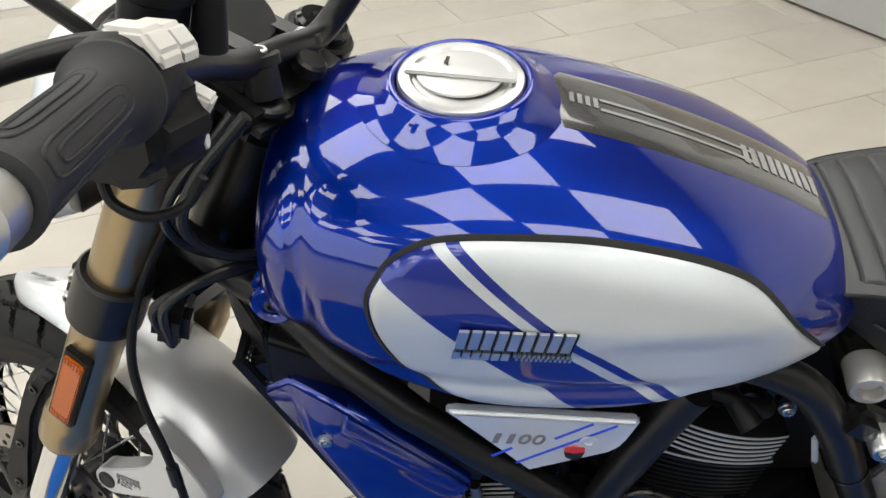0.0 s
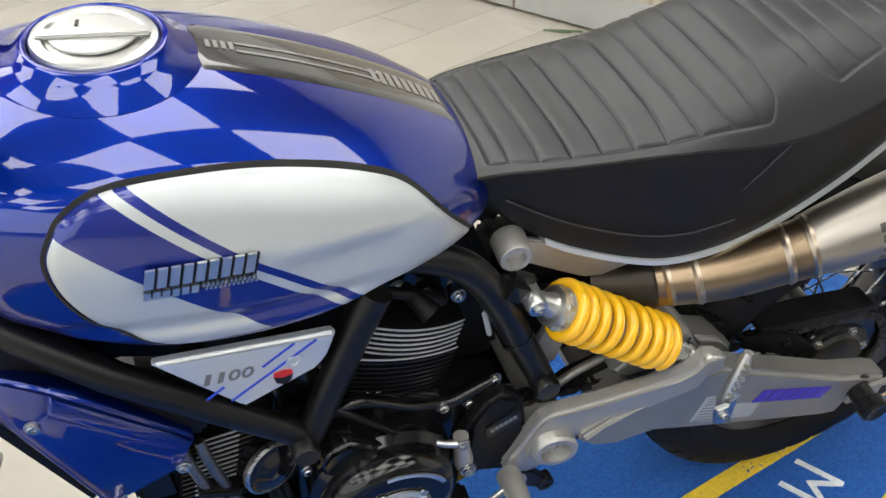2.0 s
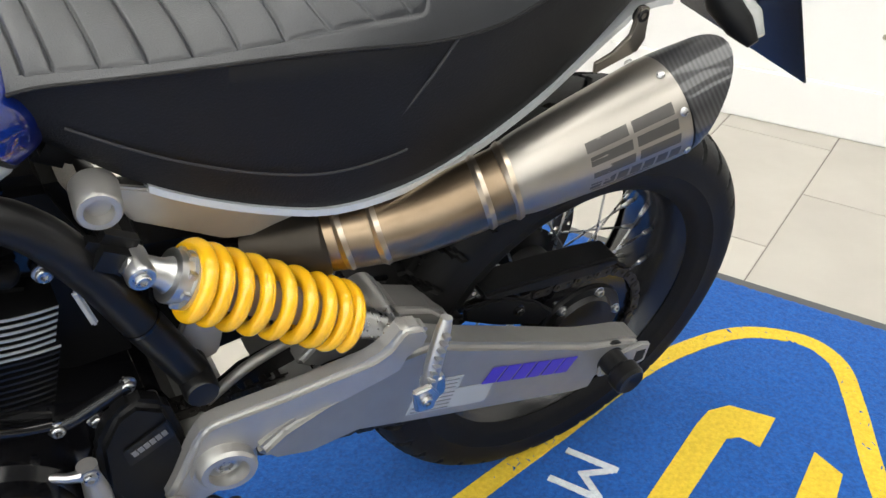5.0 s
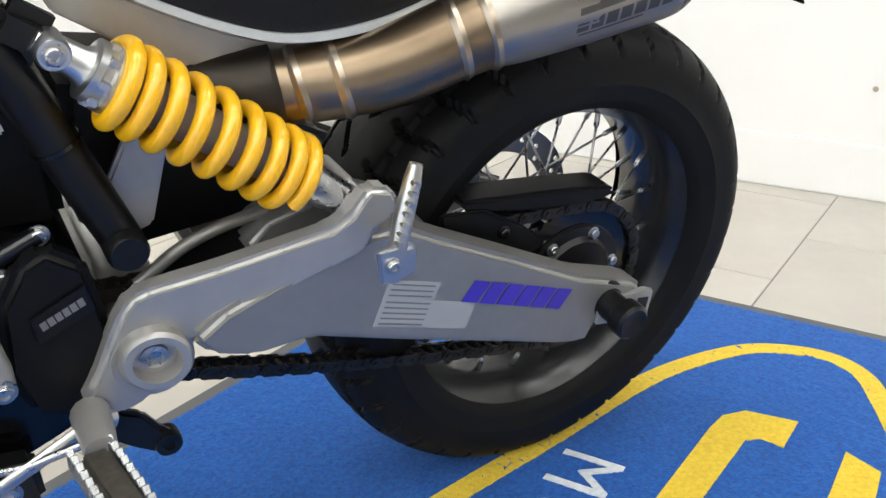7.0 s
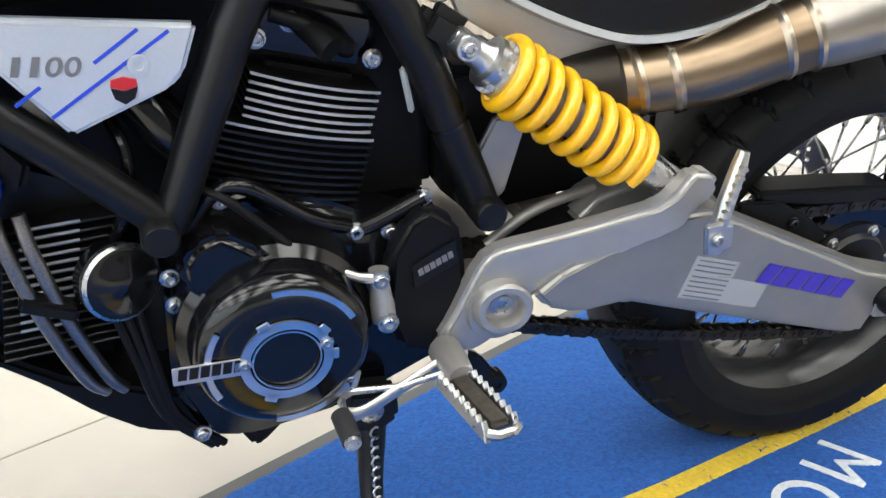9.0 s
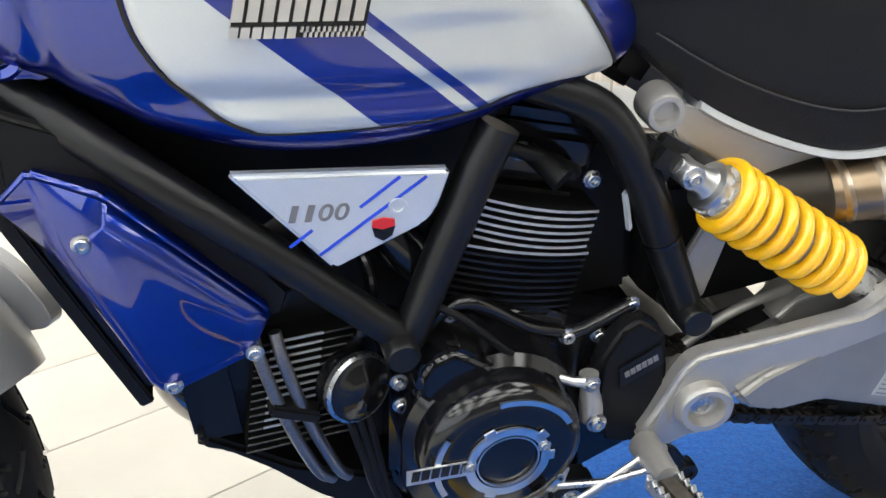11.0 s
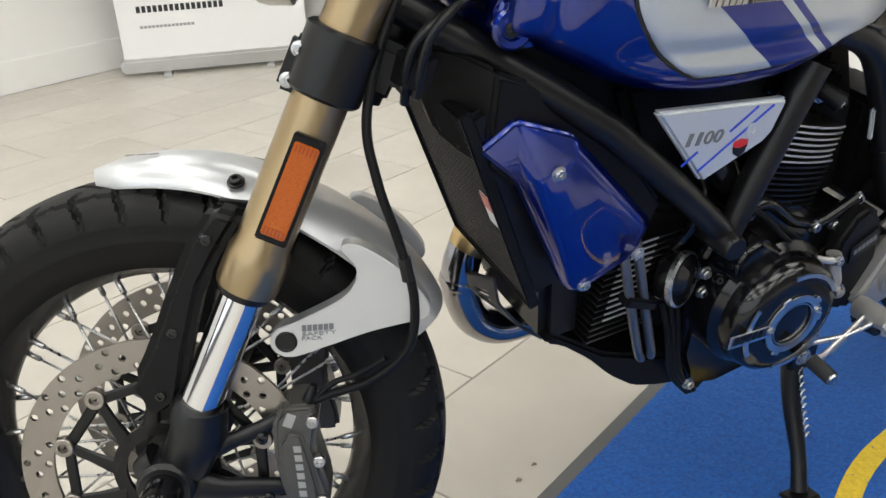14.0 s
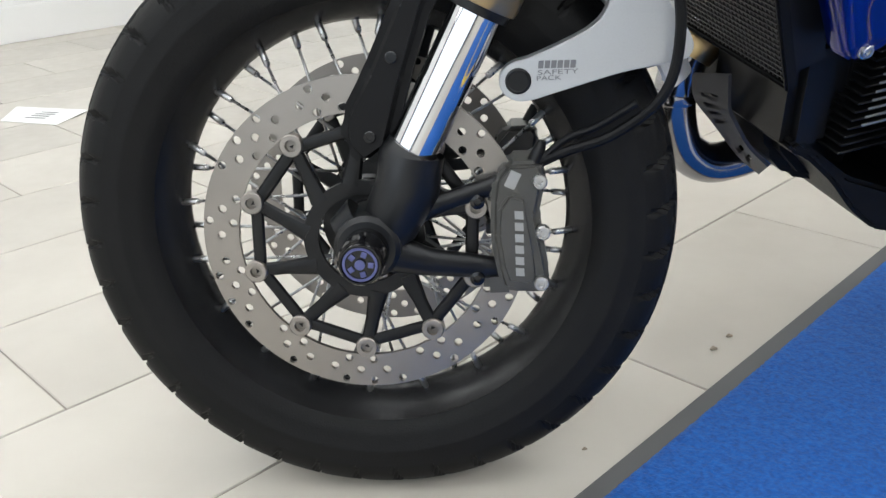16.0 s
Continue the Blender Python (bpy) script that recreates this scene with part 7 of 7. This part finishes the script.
for y, x0, z0 in ((-0.045, -0.456, 1.014), (0.045, -0.472, 1.003)):
    riser = part("bar_clamp", *joined(sweep([(x0 + 0.004, y, z0 - 0.038), (x0 - 0.002, y, z0 - 0.012)], 0.0165, 24), box((x0 - 0.022, y, z0 - 0.024), (0.050, 0.032, 0.026), (0, 12, 0), 0.008), sweep([(x0 + 0.002, y, z0 - 0.010), (x0, y, z0 - 0.002)], 0.0165, 24), box((x0 - 0.024, y, z0 - 0.004), (0.054, 0.033, 0.016), (0, 12, 0), 0.006)), BLACK, bar, "black bar clamp")
    for dx, dz in ((0.0, 0.0), (-0.046, 0.008)):
        part("clamp_bolt", *bolt((x0 + dx, y, z0 + dz), (0.2, 0, 0.98), 0.0062, 0.004), STEEL, riser)
    part("riser_nut", *revolve([(0.0195, 0.0), (0.0195, 0.004), (0.015, 0.007), (0.0, 0.007)], (x0 + 0.006, y, z0 - 0.046), (0.2, 0, 0.98), 24), BLACK, riser, "black washer under the riser")
part("clutch_reservoir", *revolve([(0.0, -0.026), (0.020, -0.026), (0.023, -0.02), (0.023, 0.016), (0.026, 0.018), (0.026, 0.028), (0.0, 0.030)], (-0.440, -0.185, 1.080), (0.2, 0, 1), 24), PLASTIC, bar, "black fluid reservoir")
part("reservoir_hose", *sweep([(-0.412, -0.165, 1.060), (-0.410, -0.165, 1.085), (-0.410, -0.165, 1.112)], [0.013, 0.0115, 0.0105], 16), PLASTIC, bar)
part("mirror_stem", *sweep([(-0.470, -0.20, 1.06), (-0.52, -0.24, 1.11), (-0.58, -0.27, 1.17)], 0.006, 10), BLACK, bar)
part("dash", *sweep([(-0.548, 0.01, 0.998), (-0.535, 0.01, 1.025)], [0.058, 0.052], 32), PLASTIC, bar, "round instrument")
part("yoke_nut", *revolve([(0.0, 0.0), (0.015, 0.0), (0.015, 0.010), (0.012, 0.013), (0.0, 0.013)], (-0.445, 0.01, 0.985), (0.42, 0, 0.9), 24), BLACK, bar, "black stem nut")
part("ignition_barrel", *revolve([(0.0, 0.0), (0.019, 0.0), (0.019, 0.012), (0.014, 0.015), (0.006, 0.013), (0.0, 0.012)], (-0.505, 0.02, 0.982), (0.42, 0, 0.9), 24), BLACK_GLOSS, bar, "black ignition lock")
bar.matrix_basis = STEER
HL = Vector((-0.628, 0.0, 0.913))
light = part("headlight", *revolve([(0.0, -0.085), (0.045, -0.082), (0.078, -0.065), (0.094, -0.03), (0.098, 0.0), (0.098, 0.012), (0.090, 0.014), (0.0, 0.014)], HL, (-1, 0, 0.0), 48), BLACK_GLOSS, bike, "round headlight in a silver ring")
part("headlight_ring", *revolve([(0.097, -0.002), (0.1025, 0.0), (0.1035, 0.024), (0.101, 0.034), (0.092, 0.040), (0.086, 0.036), (0.088, 0.012)], HL, (-1, 0, 0.0), 56, ring=True), ALU_BRIGHT, light, "satin silver headlight ring")
part("headlight_glass", *revolve([(0.0, 0.052), (0.045, 0.048), (0.075, 0.040), (0.088, 0.030), (0.0, 0.020)], HL, (-1, 0, 0.0), 40), LENS_GLASS, light, "clear domed headlight glass")
part("headlight_reflector", *revolve([(0.088, 0.030), (0.070, 0.010), (0.03, -0.012), (0.0, -0.015)], HL + Vector((0.004, 0, 0)), (-1, 0, 0.0), 40), CHROME, light)
for side in (-1, 1):
    stalk = part("front_indicator", *sweep([(-0.552, side * 0.09, 0.893), (-0.562, side * 0.125, 0.892), (-0.575, side * 0.142, 0.890)], [0.008, 0.010, 0.018], 14), PLASTIC, light, "black indicator stalk")
    part("lens", *sweep([(-0.566, side * 0.148, 0.892), (-0.585, side * 0.151, 0.889), (-0.607, side * 0.155, 0.885), (-0.622, side * 0.160, 0.880)], [0.014, 0.021, 0.019, 0.006], 18), LENS, stalk, "clear indicator lens")
light.matrix_basis = STEER
brake_hose = part("brake_hose", *sweep(spline([(-0.47, -0.06, 0.95), (-0.50, -0.105, 0.88), (-0.535, -0.118, 0.80), (-0.551, -0.125, 0.72), (-0.540, -0.128, 0.66), (-0.519, -0.125, 0.60), (-0.503, -0.122, 0.54), (-0.508, -0.118, 0.485), (-0.545, -0.108, 0.445), (-0.585, -0.10, 0.425), (-0.612, -0.092, 0.408)], 8), 0.0048, 10), PLASTIC, bike, "black brake hose down to the calliper")
part("hose_clip", *sweep([(-0.514, -0.1245, 0.585), (-0.509, -0.1235, 0.562)], 0.0066, 10), BLACK, brake_hose)
brake_hose.matrix_basis = STEER
# hoses and cables round the headstock
for k, pts in enumerate(([(-0.36, -0.09, 0.97), (-0.405, -0.105, 0.92), (-0.425, -0.105, 0.87), (-0.405, -0.09, 0.825), (-0.36, -0.06, 0.80)],
                         [(-0.38, -0.06, 0.95), (-0.435, -0.095, 0.89), (-0.440, -0.095, 0.85), (-0.415, -0.08, 0.815), (-0.37, -0.05, 0.79)],
                         [(-0.468, -0.105, 0.72), (-0.462, -0.115, 0.775), (-0.438, -0.118, 0.805), (-0.405, -0.095, 0.810), (-0.37, -0.06, 0.79)],
                         [(-0.475, -0.095, 0.71), (-0.475, -0.108, 0.765), (-0.452, -0.112, 0.793), (-0.41, -0.088, 0.797), (-0.37, -0.05, 0.775)])):
    part("hose", *sweep(spline(pts, 8), 0.0046 if k else 0.0052, 10), BLACK, bike, "black cable or brake hose")
part("hose_guide", *box((-0.466, -0.095, 0.742), (0.035, 0.03, 0.045), (0, 15, 0), 0.008), PLASTIC, bike)

# ---- loose things round the bike ----
pad = tagged(part("stand_pad", *moved(prism([(-0.05, -0.08), (0.05, -0.08), (0.05, 0.08), (-0.05, 0.08)], -0.003, 0.003, 0.0025, 3), pose(0.075, -0.328, 0.0125, 90, 0, 35)), STAND_PAD), "small white plastic pad under the side stand", "pad")
sheet = tagged(part("paper_sheet", *([(-1.295, 1.849, 0.0015), (-1.141, 1.728, 0.0015), (-1.058, 1.852, 0.004), (-1.263, 2.006, 0.002), (-1.295, 1.849, 0.0008), (-1.141, 1.728, 0.0008), (-1.058, 1.852, 0.0033), (-1.263, 2.006, 0.0013)],
                                        [(0, 1, 2, 3), (7, 6, 5, 4), (0, 4, 5, 1), (1, 5, 6, 2), (2, 6, 7, 3), (3, 7, 4, 0)]), mat("printed_paper", (0.85, 0.85, 0.84), rough=0.6, var=0.03, scale=20), smooth=False), "white printed sheet of paper on the floor", "paper sheet")
part("print", *joined(*[box((-1.20 + 0.012 * i, 1.825 + 0.016 * i, 0.0048), (0.07 - 0.01 * (i % 2), 0.005, 0.0005), (0, 0, -37), 0) for i in range(4)]), LETTER_GREY, sheet, "grey print")
strap = tagged(part("cable_tie", *joined(sweep(spline([(1.34, 2.004, 0.006), (1.38, 1.975, 0.010), (1.42, 1.968, 0.006), (1.47, 1.93, 0.008)], 6), 0.004, 6), sweep(spline([(1.36, 1.99, 0.006), (1.41, 1.945, 0.008), (1.46, 1.955, 0.006)], 6), 0.003, 6)), mat("green_tie", (0.10, 0.14, 0.07), rough=0.5)), "scrap of green garden tie on the floor", "tie")
CANX = Vector((0.590, 3.235, 0))
can = new("spray_can")
can.matrix_world = Matrix.Translation(CANX)
tagged(can, "white spray can standing by the skirting board", "spray can")
part("body", *revolve([(0.0, 0.0), (0.031, 0.0), (0.033, 0.004), (0.033, 0.17), (0.028, 0.185), (0.016, 0.195), (0.0, 0.197)], (0, 0, 0), (0, 0, 1), 28), TRIM, can)
part("cap", *revolve([(0.028, 0.186), (0.027, 0.22), (0.024, 0.226), (0.0, 0.227)], (0, 0, 0), (0, 0, 1), 28), TRIM, can)
part("label", *joined(*[box((-0.004, -0.0335, 0.05 + 0.022 * i), (0.018, 0.001, 0.010), (0, 0, 0), 0) for i in range(3)]), LETTER_GREY, can, "grey printed marks")

# roll-up banner stand in the corner
P0, P1 = Vector((-0.36, 3.50, 0)), Vector((0.52, 3.30, 0))
banner = new("banner_stand")
banner.matrix_world = Matrix.Translation((P0 + P1) / 2) @ Matrix.Rotation(math.atan2(P1.y - P0.y, P1.x - P0.x), 4, "Z")
BW = (P1 - P0).length
tagged(banner, "white roll-up banner stand with a motorcycle picture", "banner stand")
part("base", *box((0, 0, 0.050), (BW, 0.075, 0.065), bevel=0.012), ALU_BRIGHT, banner, "silver base housing")
for x in (-0.24, 0.24):
    part("foot", *prism([(-0.022, 0.0), (0.022, 0.0), (0.018, 0.018), (-0.018, 0.018)], -0.11, 0.11, 0.004), ALU_BRIGHT, banner).location = (x, 0, 0)
sheet_b = part("sheet", *box((0, -0.01, 1.06), (BW - 0.04, 0.002, 1.96), bevel=0), mat("banner_film", (0.82, 0.82, 0.81), rough=0.45, var=0.02, scale=3), banner, "white printed banner sheet", smooth=False)
part("top_rail", *box((0, -0.008, 2.045), (BW - 0.03, 0.016, 0.025), bevel=0.005), ALU_BRIGHT, banner)
INK = mat("black_print", (0.02, 0.02, 0.022), rough=0.5)
INKG = mat("grey_print", (0.35, 0.35, 0.36), rough=0.5)
INKB = mat("cyan_print", (0.05, 0.35, 0.50), rough=0.5)
FRONT = Matrix.Translation((0, -0.0125, 0)) @ SIDE
part("printed_word", *lettermarks(16, 0.40, 0.030, FRONT @ Matrix.Translation((-0.14, 0.305, 0)), 0.0006, 0.0, 0.3), INK, sheet_b, "black bars of a web address")
part("printed_line", *lettermarks(14, 0.25, 0.012, FRONT @ Matrix.Translation((-0.21, 0.225, 0)), 0.0006, 0.0, 0.2), INKG, sheet_b, "fine grey print")


def printed_wheel(x, z, r):
    part("printed_tyre", *moved(revolve([(r * 0.74, 0), (r, 0), (r, 0.0008), (r * 0.74, 0.0008)], (0, 0, 0), (0, 0, 1), 48, ring=True), FRONT @ Matrix.Translation((x, z, 0))), INK, sheet_b)
    part("printed_disc", *moved(revolve([(r * 0.2, 0), (r * 0.5, 0), (r * 0.5, 0.0008), (r * 0.2, 0.0008)], (0, 0, 0), (0, 0, 1), 36, ring=True), FRONT @ Matrix.Translation((x, z, 0))), INKG, sheet_b)
    for k in range(7):
        part("printed_spoke", *moved(box((r * 0.48, 0, 0.0004), (r * 0.6, r * 0.06, 0.0008), bevel=0), FRONT @ Matrix.Translation((x, z, 0)) @ Matrix.Rotation(2 * math.pi * k / 7, 4, "Z")), INKG, sheet_b)


printed_wheel(-0.17, 0.765, 0.20)
part("printed_fork", *moved(box((0, 0, 0.001), (0.045, 0.40, 0.0008), bevel=0), FRONT @ Matrix.Translation((-0.055, 0.99, 0)) @ Matrix.Rotation(radians(-22), 4, "Z")), INKB, sheet_b, "blue printed fork")
part("printed_body", *moved(prism([(0.0, 0.0), (0.30, -0.05), (0.36, 0.20), (0.20, 0.38), (0.02, 0.35)], -0.0004, 0.0004, 0), Matrix.Translation((0.03, -0.0125, 0.98))), INK, sheet_b, "dark printed motorcycle body")
part("plug_hole", *revolve([(0.0, 0.0), (0.007, 0.0), (0.007, 0.003), (0.004, 0.004), (0.003, 0.002), (0.0, 0.002)], room(WALL_E - 0.002, -0.68, 0.286), tuple(-EX), 18), mat("scuffed_plug", (0.42, 0.36, 0.28), rough=0.6), None)
tagged(bpy.data.objects["plug_hole"], "small beige plug in the white wall", "wall plug")

for k, (x, y, r) in enumerate(((-0.176, 0.035, 0.0045), (-0.217, 0.013, 0.005), (-0.487, -0.124, 0.003))):
    bit = sweep([(x - r, y, r * 0.45), (x, y + r * 0.3, r * 0.6), (x + r, y - r * 0.2, r * 0.4)], [r * 0.3, r * 0.6, r * 0.25], 7)
    tagged(part("dirt_crumb", *bit, mat("brown_crumb", (0.30, 0.25, 0.19), rough=0.9)), "small brown crumb of dirt on the tiles", "crumb", "dirt crumbs on the floor")

# ---- floor tiles ----
tile_me = bpy.data.meshes.new("tile")
tv, tf = box((0, 0, -0.006), (0.5838, 0.2948, 0.012), bevel=0.0012, seg=1)
tile_me.from_pydata([tuple(v) for v in tv], [], tf)
nt = TILE.node_tree
info = nt.nodes.new("ShaderNodeObjectInfo")
bsdf = nt.nodes["Principled BSDF"]
old = bsdf.inputs["Base Color"].links[0].from_socket
hsv = nt.nodes.new("ShaderNodeHueSaturation")
rr = nt.nodes.new("ShaderNodeMapRange")
rr.inputs["To Min"].default_value, rr.inputs["To Max"].default_value = 0.93, 1.06
nt.links.new(info.outputs["Random"], rr.inputs["Value"])
nt.links.new(rr.outputs["Result"], hsv.inputs["Value"])
nt.links.new(old, hsv.inputs["Color"])
nt.links.new(hsv.outputs["Color"], bsdf.inputs["Base Color"])
tile_me.materials.append(TILE)
rest_v, rest_f = [], []
TA, TP, TQ = 25.6, 0.2980, 0.5870
TE, TN = Vector((math.cos(radians(TA)), math.sin(radians(TA)), 0)), Vector((-math.sin(radians(TA)), math.cos(radians(TA)), 0))
for k in range(-19, 14):
    n0 = 0.048 + TP * k
    for i in range(-13, 8):
        e0 = 0.0085 + TQ * (i + (0.5 if k % 2 == 0 else 0.0))
        c = TE * (e0 + TQ / 2) + TN * (n0 + TP / 2)
        ce, cn = c.dot(EX), c.dot(EY)
        if ce < BACK_E + 0.1 or ce > WALL_E + 0.30 or cn < BACK_N + 0.05 or cn > WALL_N + 0.15:
            continue
        if ce > -2.0 and cn > -1.6:
            t = new("tile", tile_me)
            t.parent = floor
            t.matrix_basis = Matrix.Translation(c) @ pose(0, 0, 0, 0, 0, TA + (180 if (i * 7 + k * 3) % 2 else 0))
        else:
            v, f = box(c - Vector((0, 0, 0.006)), (0.5838, 0.2948, 0.012), (0, 0, TA), 0)
            rest_f += [tuple(q + len(rest_v) for q in face) for face in f]
            rest_v += list(v)
tagged(part("far_tiles", rest_v, rest_f, TILE, floor, smooth=False), kind="stuff")
